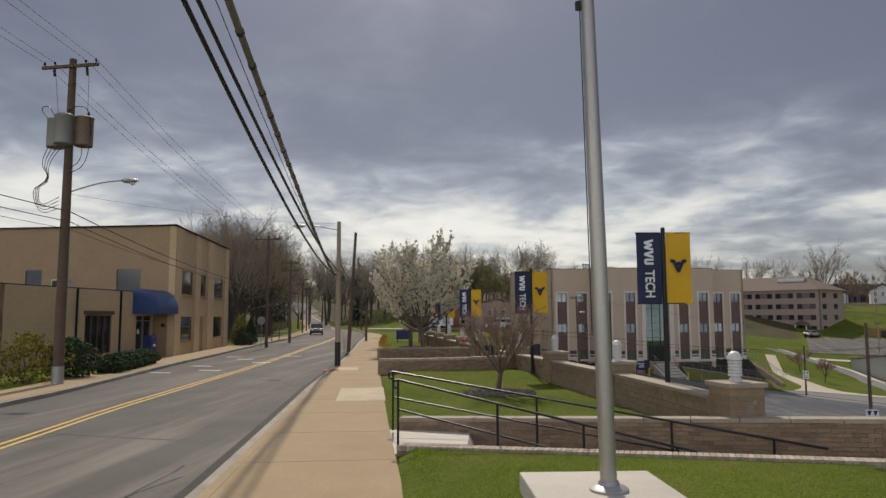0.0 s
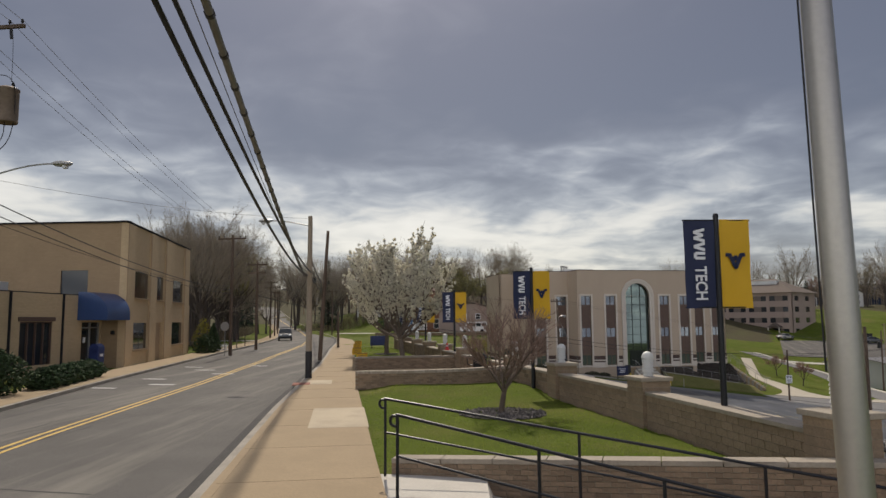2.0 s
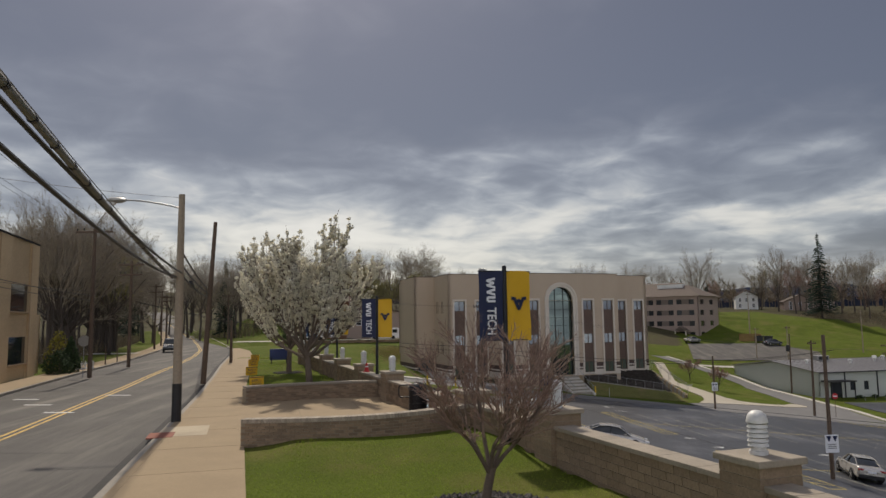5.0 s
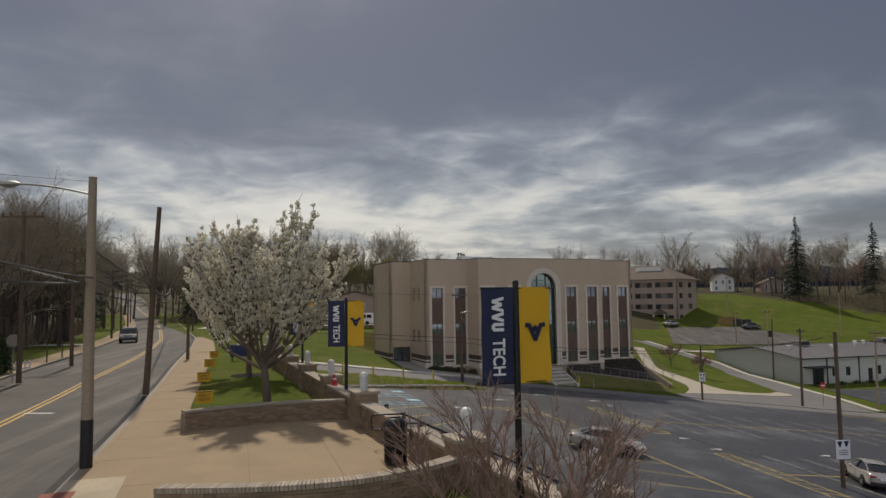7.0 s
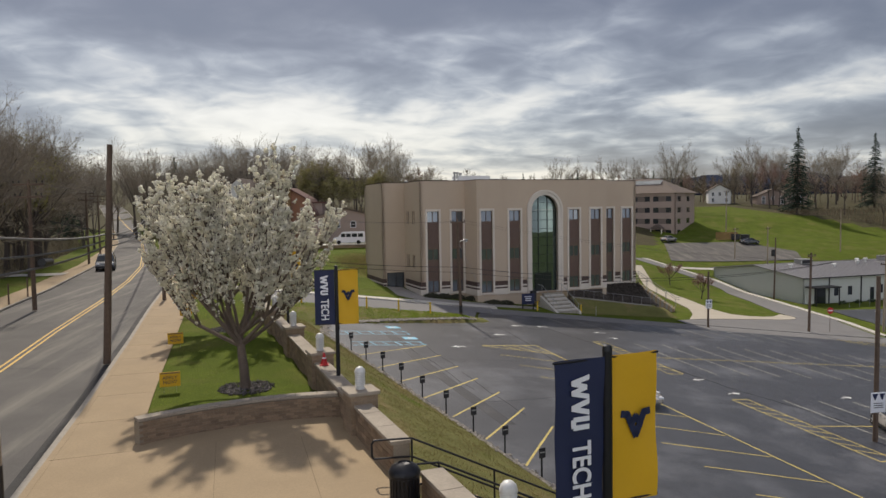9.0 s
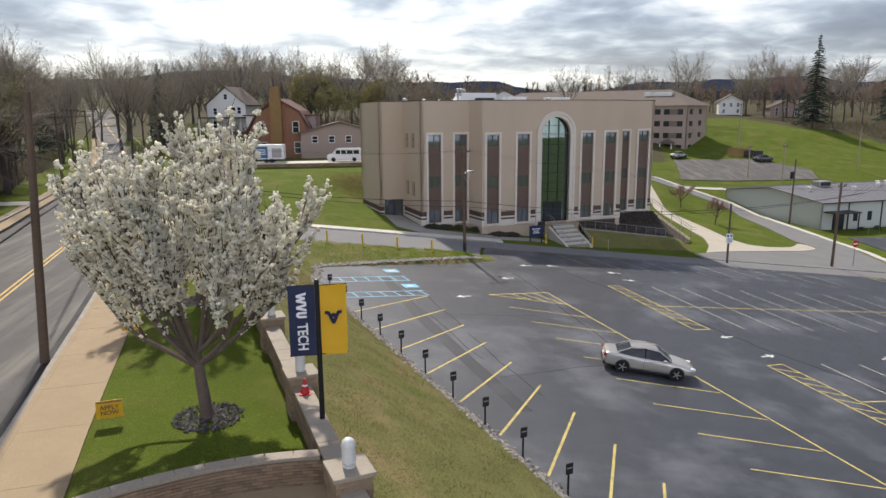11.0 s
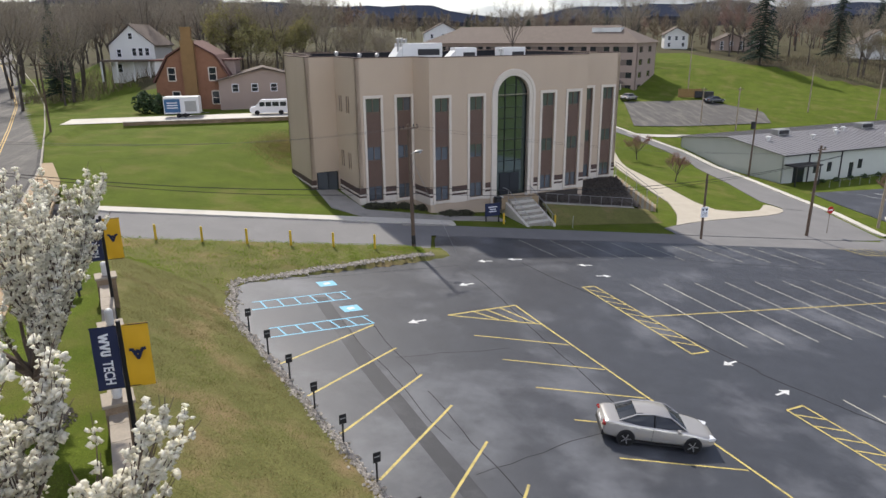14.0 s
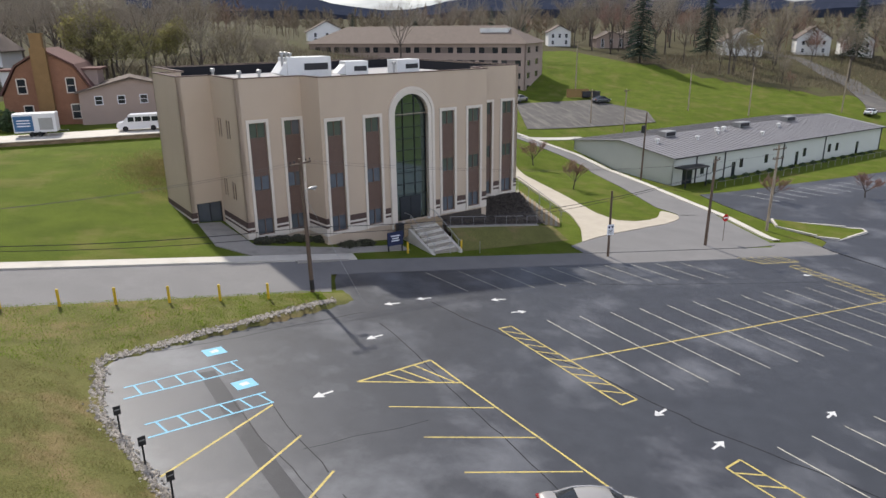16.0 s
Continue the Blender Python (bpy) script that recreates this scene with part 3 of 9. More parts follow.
strip("road", along(CURB_W), along(CURB_E), lambda x, y: road_z(y), -60, 400, 230, "asphalt", "worn grey asphalt street with patched cracks", "road", 0.2, 4)
strip("curb_east", along(CURB_E), along(CURB_E, 0.17), lambda x, y: road_z(y) + 0.14, -60, 400, 230, "curb", "weathered concrete kerb along the street", "curb", 0.25, 1)
strip("gutter_east", along(CURB_E, -0.34), along(CURB_E, -0.01), lambda x, y: road_z(y), -60, 200, 130, "gutter", "dark grimy gutter along the kerb", "gutter", 0.003, 1, 0.004)
strip("curb_west", along(CURB_W, -0.17), along(CURB_W), lambda x, y: road_z(y) + 0.14, -60, 400, 230, "curb", "weathered concrete kerb along the street", "curb", 0.25, 1)
strip("sidewalk_east", along(CURB_E, 0.17), along(WALK_E), lambda x, y: road_z(y) + 0.15, -60, 110, 85, "concrete", "tan concrete pavement with repaired slabs", "pavement", 0.25, 2)
strip("sidewalk_west", along(CURB_W, -2.1), along(CURB_W, -0.17), lambda x, y: road_z(y) + 0.15, -60, 230, 145, "concrete", "narrow concrete pavement beside the street", "pavement", 0.25, 2)
for off in (-0.14, 0.14):
    strip("centre_line", along(ROAD_MID, off - 0.055), along(ROAD_MID, off + 0.055), lambda x, y: road_z(y), -60, 300, 180, "street_yellow", "worn yellow double centre line on the street", "road marking", 0.003, 1, 0.005)

# parking lot and the lane in front of the hall
LOT_N = lambda x: 80.05 + x * 0.42 if x < 13.5 else lerp(85.72, 92.0, smooth01(13.5, 15.6, x))
s = Shape()
xs = [i * 0.5 for i in range(37)] + [18.5 + i for i in range(58)]
NJ = 40
for x in xs:
    y_lo = max(22.0, 73.5 - (x - 0.3) / 0.342)
    y_hi = LOT_N(x)
    for j in range(NJ + 1):
        y = lerp(min(y_lo, y_hi), y_hi, j / NJ)
        s.v.append((x, y, lot_z(x, y)))
for i in range(len(xs) - 1):
    for j in range(NJ):
        a = i * (NJ + 1) + j
        s.f.append((a, a + NJ + 1, a + NJ + 2, a + 1))
tagged(part("parking_lot", s, "lot"), "dark sealed asphalt parking lot with cracks, stains and painted sheen patches", "parking lot", kind="structure")
s = Shape()
ln_x = [-19 + i * 1.0 for i in range(92)]
for x in ln_x:
    y0 = 88.0 if x < 15 else 91.8
    for j in range(7):
        y = lerp(y0, 95.0 if x < 66 else 96.5, j / 6)
        s.v.append((x, y, min(-0.24, lot_z(x, y)) + 0.006))
for i in range(len(ln_x) - 1):
    for j in range(6):
        a = i * 7 + j
        s.f.append((a, a + 7, a + 8, a + 1))
tagged(part("hall_lane", s, "lane"), "grey asphalt lane sloping down before the hall", "road", kind="structure")
s = Shape()
for x in [-19 + i * 1.0 for i in range(38)]:
    for j, (y, dz) in enumerate(((95.0, 0.0), (95.0, 0.14), (96.3, 0.14), (96.3, -0.2))):
        s.v.append((x, y, min(-0.24, lot_z(x, y)) + dz))
for i in range(37):
    for j in range(3):
        a = i * 4 + j
        s.f.append((a, a + 4, a + 5, a + 1))
tagged(part("lane_sidewalk", s, "concrete_pale"), "pale concrete pavement along the lane", "pavement", kind="structure")


# ---- the hall ----
HALL = Matrix.Translation((25.28, 100.88, 0)) @ Matrix.Rotation(radians(11.5), 4, "Z")
ROOF_Z, FLOOR_Z = 9.1, -4.0
PLAN = [(-17.3, 8.9), (-14.5, 8.9), (-14.5, 2.9), (-8.98, 2.9), (-8.72, 0.0), (8.5, 0.0), (9.2, 2.9), (14.9, 2.9), (14.9, 27.0), (-14.8, 27.0), (-14.8, 16.6), (-17.3, 16.6)]
hall = thing("hall_building", "tan stucco college hall with tall brown windows and an arch", "building", HALL)


def wall_slab(s, p, q, z0, z1, openings, thick=0.35):
    """A wall from p to q (outer face on the right of the walk p to q) with rectangular openings (u0, u1, z0, z1)."""
    p, q = Vector((*p, 0)), Vector((*q, 0))
    d = (q - p)
    length = d.length
    d.normalize()
    inn = Vector((-d.y, d.x, 0))
    us = sorted({0.0, length, *[o[0] for o in openings], *[o[1] for o in openings]})
    zs = sorted({z0, z1, *[o[2] for o in openings], *[o[3] for o in openings]})
    for a, b in zip(us, us[1:]):
        for c, e in zip(zs, zs[1:]):
            mu, mz = (a + b) / 2, (c + e) / 2
            if any(o[0] < mu < o[1] and o[2] < mz < o[3] for o in openings):
                continue
            pts = []
            for z in (c, e):
                for u, t in ((a, 0), (b, 0), (b, thick), (a, thick)):
                    w = p + d * u + inn * t
                    pts.append((w.x, w.y, z))
            s.add(pts, [(3, 2, 1, 0), (4, 5, 6, 7), (0, 1, 5, 4), (1, 2, 6, 5), (2, 3, 7, 6), (3, 0, 4, 7)])
    return p, d, inn


TALL = 0.72
WZ0, WZ1 = -3.75, 5.62


def openings_for(p, centres):
    return [((c - p[0]) - TALL, (c - p[0]) + TALL, WZ0, WZ1) for c in centres]


s = Shape()
n_p = len(PLAN)
for i in range(n_p):
    p, q = PLAN[i], PLAN[(i + 1) % n_p]
    ops = []
    if p == (-8.72, 0.0):
        ops = openings_for(p, (-7.5, -3.95, 3.95, 6.95)) + [(8.72 - 1.75, 8.72 + 1.75, FLOOR_Z, 5.6)]
    elif p == (-14.5, 2.9):
        ops = openings_for(p, (-12.95, -9.95))
    elif p == (9.2, 2.9):
        ops = openings_for(p, (10.75, 13.5))
    elif p == (-14.5, 8.9):
        for zz in (4.15, -1.05):
            for u in (0.9, 1.45, 3.0, 3.55):
                ops.append((u, u + 0.34, zz, zz + 1.55))
    elif p == (-17.3, 8.9):
        ops = [(0.5, 2.7, FLOOR_Z, -1.75)]
    z_low = FLOOR_Z - 6.0
    if p == (-8.72, 0.0):
        # the wall above the arch is cut round
        wall_slab(s, p, q, z_low, 5.6, ops + [])
        cx, rr, k = 8.72, 1.75, 16
        arc = [(cx - rr * math.cos(math.pi * j / k), 5.6 + rr * math.sin(math.pi * j / k)) for j in range(k + 1)]
        for (u0, a0), (u1, a1) in zip(arc, arc[1:]):
            s.add([(p[0] + u0, 0, a0), (p[0] + u1, 0, a1), (p[0] + u1, 0.35, a1), (p[0] + u0, 0.35, a0), (p[0] + u0, 0, 7.6), (p[0] + u1, 0, 7.6), (p[0] + u1, 0.35, 7.6), (p[0] + u0, 0.35, 7.6)],
                  [(3, 2, 1, 0), (4, 5, 6, 7), (0, 1, 5, 4), (1, 2, 6, 5), (2, 3, 7, 6), (3, 0, 4, 7)])
        holes = [(o[0], o[1], 5.6, 5.62) for o in ops[:4]]
        wall_slab(s, p, (p[0] + cx - rr, 0), 5.6, 7.6, [h for h in holes if h[1] < cx - rr])
        wall_slab(s, (p[0] + cx + rr, 0), q, 5.6, 7.6, [(h[0] - cx - rr, h[1] - cx - rr, h[2], h[3]) for h in holes if h[0] > cx + rr])
        wall_slab(s, p, q, 7.6, ROOF_Z, [])
    else:
        wall_slab(s, p, q, z_low, ROOF_Z, ops)
weld(part("wall", s, "hall", hall))
inset = [(x * 0.975, 13.0 + (y - 13.0) * 0.965) for x, y in PLAN]
part("roof_deck", Shape().prism(inset, 7.9, 8.05), "roof_pale", hall, "pale grey flat membrane roof")
# inner faces of the parapet are lined with membrane
s = Shape()
for i in range(n_p):
    p, q = Vector((*inset[i], 0)), Vector((*inset[(i + 1) % n_p], 0))
    s.add([(p.x, p.y, 8.0), (q.x, q.y, 8.0), (q.x, q.y, 9.05), (p.x, p.y, 9.05)], [(0, 1, 2, 3), (3, 2, 1, 0)][:1])
part("parapet_lining", s, "roof_dark", hall)
s = Shape()
for i in range(n_p):
    p, q = Vector((*PLAN[i], 0)), Vector((*PLAN[(i + 1) % n_p], 0))
    d = (q - p).normalized()
    inn = Vector((-d.y, d.x, 0))
    a, b = p - d * 0.03 - inn * 0.04, q + d * 0.03 - inn * 0.04
    c, e = q + d * 0.03 + inn * 0.40, p - d * 0.03 + inn * 0.40
    zt = ROOF_Z + 0.004 * (i % 2)
    s.add([(w.x, w.y, z) for z in (zt, zt + 0.07) for w in (a, b, c, e)], [(3, 2, 1, 0), (4, 5, 6, 7), (0, 1, 5, 4), (1, 2, 6, 5), (2, 3, 7, 6), (3, 0, 4, 7)])
part("coping", s, "brown_band", hall)


def tall_window(cx, y):
    """A tall bay: pale surround, glass at each storey, brown panels between."""
    w = part("window", Shape().box((0, 0.20, (WZ0 + WZ1) / 2), (2 * TALL, 0.04, WZ1 - WZ0)), "hall_glass", hall, m=pose(cx, y, 0))
    fr = Shape()
    for sx in (-1, 1):
        fr.box((sx * (TALL + 0.11), -0.04, (WZ0 + WZ1) / 2), (0.22, 0.12, WZ1 - WZ0 + 0.5))
    fr.box((0, -0.037, WZ1 + 0.125), (2 * TALL, 0.12, 0.25)).box((0, -0.06, WZ0 - 0.10), (2 * TALL, 0.2, 0.2))
    part("surround", fr, "trim", w, "pale stone surround")
    for z0, z1 in ((1.30, 4.35), (-2.35, 0.0)):
        part("spandrel", Shape().box((0, 0.15, (z0 + z1) / 2), (2 * TALL - 0.04, 0.08, z1 - z0), 0), "brown_panel", w, "dark brown spandrel panel")
    for z0, z1 in ((4.35, WZ1), (0.0, 1.30), (WZ0, -2.35)):
        mu = Shape().box((0, 0.15, (z0 + z1) / 2), (0.07, 0.07, z1 - z0))
        for z in (z0 + 0.03, z1 - 0.03):
            mu.box((0, 0.148, z), (2 * TALL, 0.07, 0.06))
        for sx in (-1, 1):
            mu.box((sx * (TALL - 0.04), 0.15, (z0 + z1) / 2), (0.07, 0.072, z1 - z0 - 0.1))
        part("mullion", mu, "brown_panel", w)
    return w


for cx, yy in ((-7.5, 0), (-3.95, 0), (3.95, 0), (6.95, 0), (-12.95, 2.9), (-9.95, 2.9), (10.75, 2.9), (13.5, 2.9)):
    tall_window(cx, yy)
for zz in (4.15, -1.05):
    for u in (0.9, 1.45, 3.0, 3.55):
        yy = 8.9 - u - 0.17
        w = part("slit_window", Shape().box((0.18, 0, zz + 0.775), (0.04, 0.34, 1.55)), "hall_glass", hall, m=pose(-14.5, yy, 0))
        fr = Shape().box((0.10, -0.155, zz + 0.775), (0.1, 0.03, 1.55)).box((0.10, 0.155, zz + 0.775), (0.1, 0.03, 1.55)).box((0.10, 0, zz + 1.53), (0.1, 0.28, 0.04)).box((0.10, 0, zz + 0.02), (0.1, 0.28, 0.04))
        part("window_frame", fr, "brown_panel", w)
# arch
k = 20
s = Shape()
for r0, r1, y0, y1 in ((1.75, 2.10, -0.10, 0.30), (2.10, 2.36, -0.20, 0.10)):
    arc0 = [(-r0 * math.cos(math.pi * j / k), 5.6 + r0 * math.sin(math.pi * j / k)) for j in range(k + 1)]
    arc1 = [(-r1 * math.cos(math.pi * j / k), 5.6 + r1 * math.sin(math.pi * j / k)) for j in range(k + 1)]
    for j in range(k):
        pts = []
        for y in (y0, y1):
            for a, b in (arc0[j], arc0[j + 1], arc1[j + 1], arc1[j]):
                pts.append((a, y, b))
        s.add(pts, [(0, 1, 2, 3), (7, 6, 5, 4), (4, 5, 1, 0), (6, 7, 3, 2)])
    for sx in (-1, 1):
        s.box((sx * (r0 + r1) / 2, (y0 + y1) / 2, (5.6 + FLOOR_Z - 0.6) / 2), (r1 - r0, y1 - y0, 5.6 - FLOOR_Z + 0.6))
arch = part("arch_surround", s, "trim", hall, "pale moulded arch surround")
arc = [(-1.75 * math.cos(math.pi * j / k), 5.6 + 1.75 * math.sin(math.pi * j / k)) for j in range(k + 1)]
poly = [(-1.75, FLOOR_Z)] + arc + [(1.75, FLOOR_Z)]
s = Shape()
s.add([(a, 0.55, b) for a, b in poly], [tuple(range(len(poly)))[::-1]])
arch_glass = part("arch_window", s, "glass_green", hall, "tall arched window of mirror-tinted glass")
s = Shape()
for x in (-1.72, -0.6, 0.6, 1.72):
    s.box((x, 0.5, (5.9 + FLOOR_Z) / 2), (0.05, 0.08, 5.9 - FLOOR_Z))
for x in (-0.6, 0.6):
    s.box((x, 0.5, 6.5), (0.07, 0.08, 1.2))
for i in range(9):
    s.box((0, 0.497, FLOOR_Z + 2.3 + i * 1.02), (3.44, 0.08, 0.04))
part("mullion", s, "black_metal", arch_glass)
s = Shape().box((0, 0.47, FLOOR_Z + 1.1), (2.3, 0.06, 2.2))
part("door", Shape().box((-0.56, 0.46, FLOOR_Z + 1.08), (1.08, 0.05, 2.14)), "glass", arch_glass, "dark glazed entrance door")
part("door", Shape().box((0.56, 0.46, FLOOR_Z + 1.08), (1.08, 0.05, 2.14)), "glass", arch_glass, "dark glazed entrance door")
# base bands
SEG = [((-17.3, 16.6), (-17.3, 8.9)), ((-17.3, 8.9), (-16.85, 8.9)), ((-14.5, 8.6), (-14.5, 2.9)),
       ((-14.5, 2.9), (-13.92, 2.9)), ((-11.98, 2.9), (-10.92, 2.9)), ((-8.98, 2.9), (-8.72, 0)), ((-8.72, 0), (-8.47, 0)), ((-6.53, 0), (-4.9, 0)), ((-2.98, 0), (-2.38, 0)),
       ((2.38, 0), (2.98, 0)), ((4.9, 0), (5.98, 0)), ((7.92, 0), (8.5, 0)), ((8.5, 0), (9.2, 2.9)), ((9.2, 2.9), (9.8, 2.9)), ((11.7, 2.9), (12.55, 2.9)), ((14.45, 2.9), (14.9, 2.9)), ((14.9, 2.9), (14.9, 20))]
for zt, zb, key, out in ((-2.50, -3.0, "brown_band", 0.03), (-3.0, -3.16, "trim", 0.05), (-3.16, -3.36, "brown_band", 0.03), (-3.36, -4.05, "trim", 0.05)):
    for p, q in SEG:
        s = Shape()
        p, q = Vector((*p, 0)), Vector((*q, 0))
        d = (q - p).normalized()
        o = Vector((d.y, -d.x, 0)) * out
        b = [p, q, q + o, p + o]
        s.add([(w.x, w.y, z) for z in (zb, zt) for w in b], [(0, 1, 2, 3), (7, 6, 5, 4), (4, 5, 1, 0), (5, 6, 2, 1), (6, 7, 3, 2), (7, 4, 0, 3)])
        part("base_band", s, key, hall)
# entry under the left wing
part("side_door", Shape().box((-16.15, 9.15, -2.9), (1.0, 0.06, 2.2)).box((-15.1, 9.15, -2.9), (1.0, 0.06, 2.2)), "hall_glass", hall, "dark glazed side entrance doors")
part("door_frame", Shape().box((-16.7, 9.1, -2.9), (0.08, 0.12, 2.25)).box((-15.62, 9.1, -2.9), (0.08, 0.12, 2.25)).box((-14.65, 9.1, -2.9), (0.08, 0.12, 2.25)).box((-15.7, 9.1, -1.77), (2.2, 0.125, 0.08)), "black_metal", hall)
# roof plant
def roof_unit(m, sx, sy, sz, hood=True):
    u = part("rooftop_unit", Shape().box((0, 0, sz / 2 + 0.15), (sx, sy, sz)).box((-sx * 0.3, 0, 0.1), (0.2, sy, 0.2)).box((sx * 0.3, 0, 0.1), (0.2, sy, 0.2)), "white_metal", hall, "white rooftop air handling unit", m=m, bevel=0.04)
    part("louvre", Shape().box((0.15 * sx, -sy / 2 - 0.01, sz * 0.62), (sx * 0.55, 0.05, sz * 0.32)), "dark", u)
    if hood:
        h = Shape()
        h.add([(-sx / 2, -sy * .45, .4), (-sx / 2, sy * .45, .4), (-sx / 2, sy * .45, sz * .9), (-sx / 2, -sy * .45, sz * .9), (-sx / 2 - 0.9, -sy * .45, sz * .35), (-sx / 2 - 0.9, sy * .45, sz * .35)],
              [(0, 3, 4), (1, 5, 2), (3, 2, 5, 4), (0, 4, 5, 1)])
        part("intake_hood", h, "white_metal", u)
    return u


roof_unit(pose(-3.6, 13.5, 8.05, 0, 0, 0), 4.6, 2.2, 2.0)
roof_unit(pose(1.0, 12.0, 8.05, 0, 0, -8), 2.4, 1.8, 1.5)
roof_unit(pose(7.2, 12.5, 8.05, 0, 0, 4), 2.9, 1.8, 1.45, False)
for x, y, h in ((-13.2, 12.0, 1.5), (-11.8, 9.2, 1.35), (-9.5, 10.5, 1.3), (4.8, 10.5, 1.5), (-6.2, 12.9, 2.7), (-5.8, 12.9, 2.7), (-5.4, 12.9, 2.6)):
    part("roof_vent", Shape().lathe([(0.12, 0), (0.12, h - 0.3), (0.22, h - 0.28), (0.22, h - 0.05), (0.08, h)], n=12), "grey_metal", hall, m=pose(x, y, 8.05))


# ---- brick retaining walls, ramp, railings ----
def masonry(name, line, z_top, z_low, thick, label, pieces=False, cap=True, cap_over=0.05, cap_mat="cap", course=0.15, unit=0.40):
    """A brick wall along a plan line, with laid units on its long faces and a cap. z_low: number or function."""
    w = thing(name, label, "wall", kind="structure")
    low = z_low if callable(z_low) else (lambda x, y: z_low)
    high = z_top if callable(z_top) else (lambda x, y: z_top)
    core, caps, rest = Shape(), Shape(), Shape()
    for (x0, y0), (x1, y1) in zip(line, line[1:]):
        d = Vector((x1 - x0, y1 - y0, 0))
        length = d.length
        d.normalize()
        n = Vector((-d.y, d.x, 0))
        a, b = Vector((x0, y0, 0)), Vector((x1, y1, 0))
        quad = [a - n * (thick / 2 - 0.012), b - n * (thick / 2 - 0.012), b + n * (thick / 2 - 0.012), a + n * (thick / 2 - 0.012)]
        core.prism([(q.x, q.y) for q in quad], lambda x, y: low(x, y) - 0.3, lambda x, y: high(x, y) - 0.001)
        if cap:
            co = thick / 2 + cap_over
            k = max(1, int(length / 0.9))
            for i in range(k):
                p, q = a + d * (length * i / k + 0.006), a + d * (length * (i + 1) / k - 0.006)
                cq = [p - n * co, q - n * co, q + n * co, p + n * co]
                sh = Shape().prism([(v.x, v.y) for v in cq], high, lambda x, y: high(x, y) + 0.085)
                part("cap_stone", sh, cap_mat, w, bevel=0.012)
        ang = math.degrees(math.atan2(d.y, d.x))
        ztop = max(high(x0, y0), high(x1, y1))
        zlow = min(low(x0, y0), low(x1, y1))
        rows = int((ztop - zlow) / course) + 1
        for side in (-1, 1):
            for r in range(rows):
                off = (r % 2) * unit / 2
                k = int(length / unit) + 1
                for i in range(k + 1):
                    u0, u1 = max(0, i * unit - off), min(length, (i + 1) * unit - off)
                    if u1 - u0 < 0.08:
                        continue
                    c = a + d * ((u0 + u1) / 2) + n * side * (thick / 2 - 0.008)
                    zc = high(c.x, c.y) - (r + 0.5) * course
                    if zc < low(c.x, c.y) - 0.12:
                        continue
                    rest_or = (Vector((c.x, c.y, zc)), (u1 - u0 - 0.014, 0.03, course - 0.014), ang)
                    if pieces and masonry.count < 300 and side == pieces:
                        masonry.count += 1
                        key = (round(u1 - u0, 2), course)
                        if key not in masonry.meshes:
                            masonry.meshes[key] = Shape().box((0, 0, 0), rest_or[1]).mesh("brick")
                            masonry.meshes[key].materials.append(M["brick_wall"])
                        ob = new("brick", masonry.meshes[key])
                        ob.parent = w
                        ob.matrix_basis = pose(c.x, c.y, zc, 0, 0, ang)
                    else:
                        rest.box(*rest_or)
    part("wall_core", core, "brick_core", w)
    if rest.v:
        tagged(part("laid_bricks", rest, "brick_rest", w), kind="stuff")
    return w


masonry.count, masonry.meshes = 0, {}
M["brick_rest"] = mat("tan_brick_mass", (0.245, 0.175, 0.115), 0.9, var=0.3, scale=2.0, fine=22.0, bump=0.3, island=0.25)


def outer_low(x, y):
    return ground_z(x + 0.6, y) - 0.25


def pillar(x, y, z_top):
    p = thing("brick_pier", "tan brick pier with a stone cap in the garden wall", "pier", pose(x, y, 0, 0, 0, 14.2), "brick piers")
    rows = int((z_top + 0.7) / 0.15)
    for r in range(rows):
        z = z_top - (r + 0.5) * 0.15
        part("brick_course", Shape().box((0, 0, z), (0.76, 0.76, 0.138)), "brick_wall", p)
    part("core", Shape().box((0, 0, z_top / 2 - 0.5), (0.74, 0.74, z_top + 1.0)), "brick_core", p)
    part("cap_stone", Shape().box((0, 0, z_top + 0.05), (0.88, 0.88, 0.10)), "cap", p, bevel=0.02)
    l = thing("pier_lamp", "white louvred bollard lamp standing on a brick pier", "lamp", pose(x, y, z_top + 0.10), "pier lamps")
    part("base", Shape().lathe([(0.13, 0), (0.13, 0.05), (0.105, 0.06), (0.105, 0.10)], n=16), "white_metal", l, smooth=True)
    for i in range(5):
        part("louvre_ring", Shape().lathe([(0.10, 0.11 + i * 0.065), (0.145, 0.115 + i * 0.065), (0.125, 0.165 + i * 0.065), (0.095, 0.17 + i * 0.065)], n=16), "white_metal", l, smooth=True)
    part("diffuser", Shape().lathe([(0.085, 0.10), (0.085, 0.45)], n=12), "clear_lens", l)
    part("dome", Shape().lathe([(0.15, 0.44), (0.15, 0.47), (0.125, 0.55), (0.075, 0.60), (0.0, 0.62)], n=16), "white_metal", l, smooth=True)


W = [(wall_x(y), y) for y in (15.4, 15.8, 22.4, 28.2, 32.8, 36.0)]
masonry("garden_wall", W[:4], 0.635, outer_low, 0.40, "tan brick garden wall with a pale stone cap", pieces=1)
masonry("garden_wall", W[3:], 0.635, outer_low, 0.40, "tan brick garden wall with a pale stone cap")
masonry("garden_wall", [(wall_x(y), y) for y in (37.8, 41.3, 46.85, 52.5, 58.2, 64, 70)], 0.635, outer_low, 0.40, "tan brick garden wall with a pale stone cap")
for y in (15.78, 22.4, 28.2, 32.8, 41.3, 46.85, 52.5, 58.2, 64, 70):
    pillar(wall_x(y) + 0.04, y, 0.96)
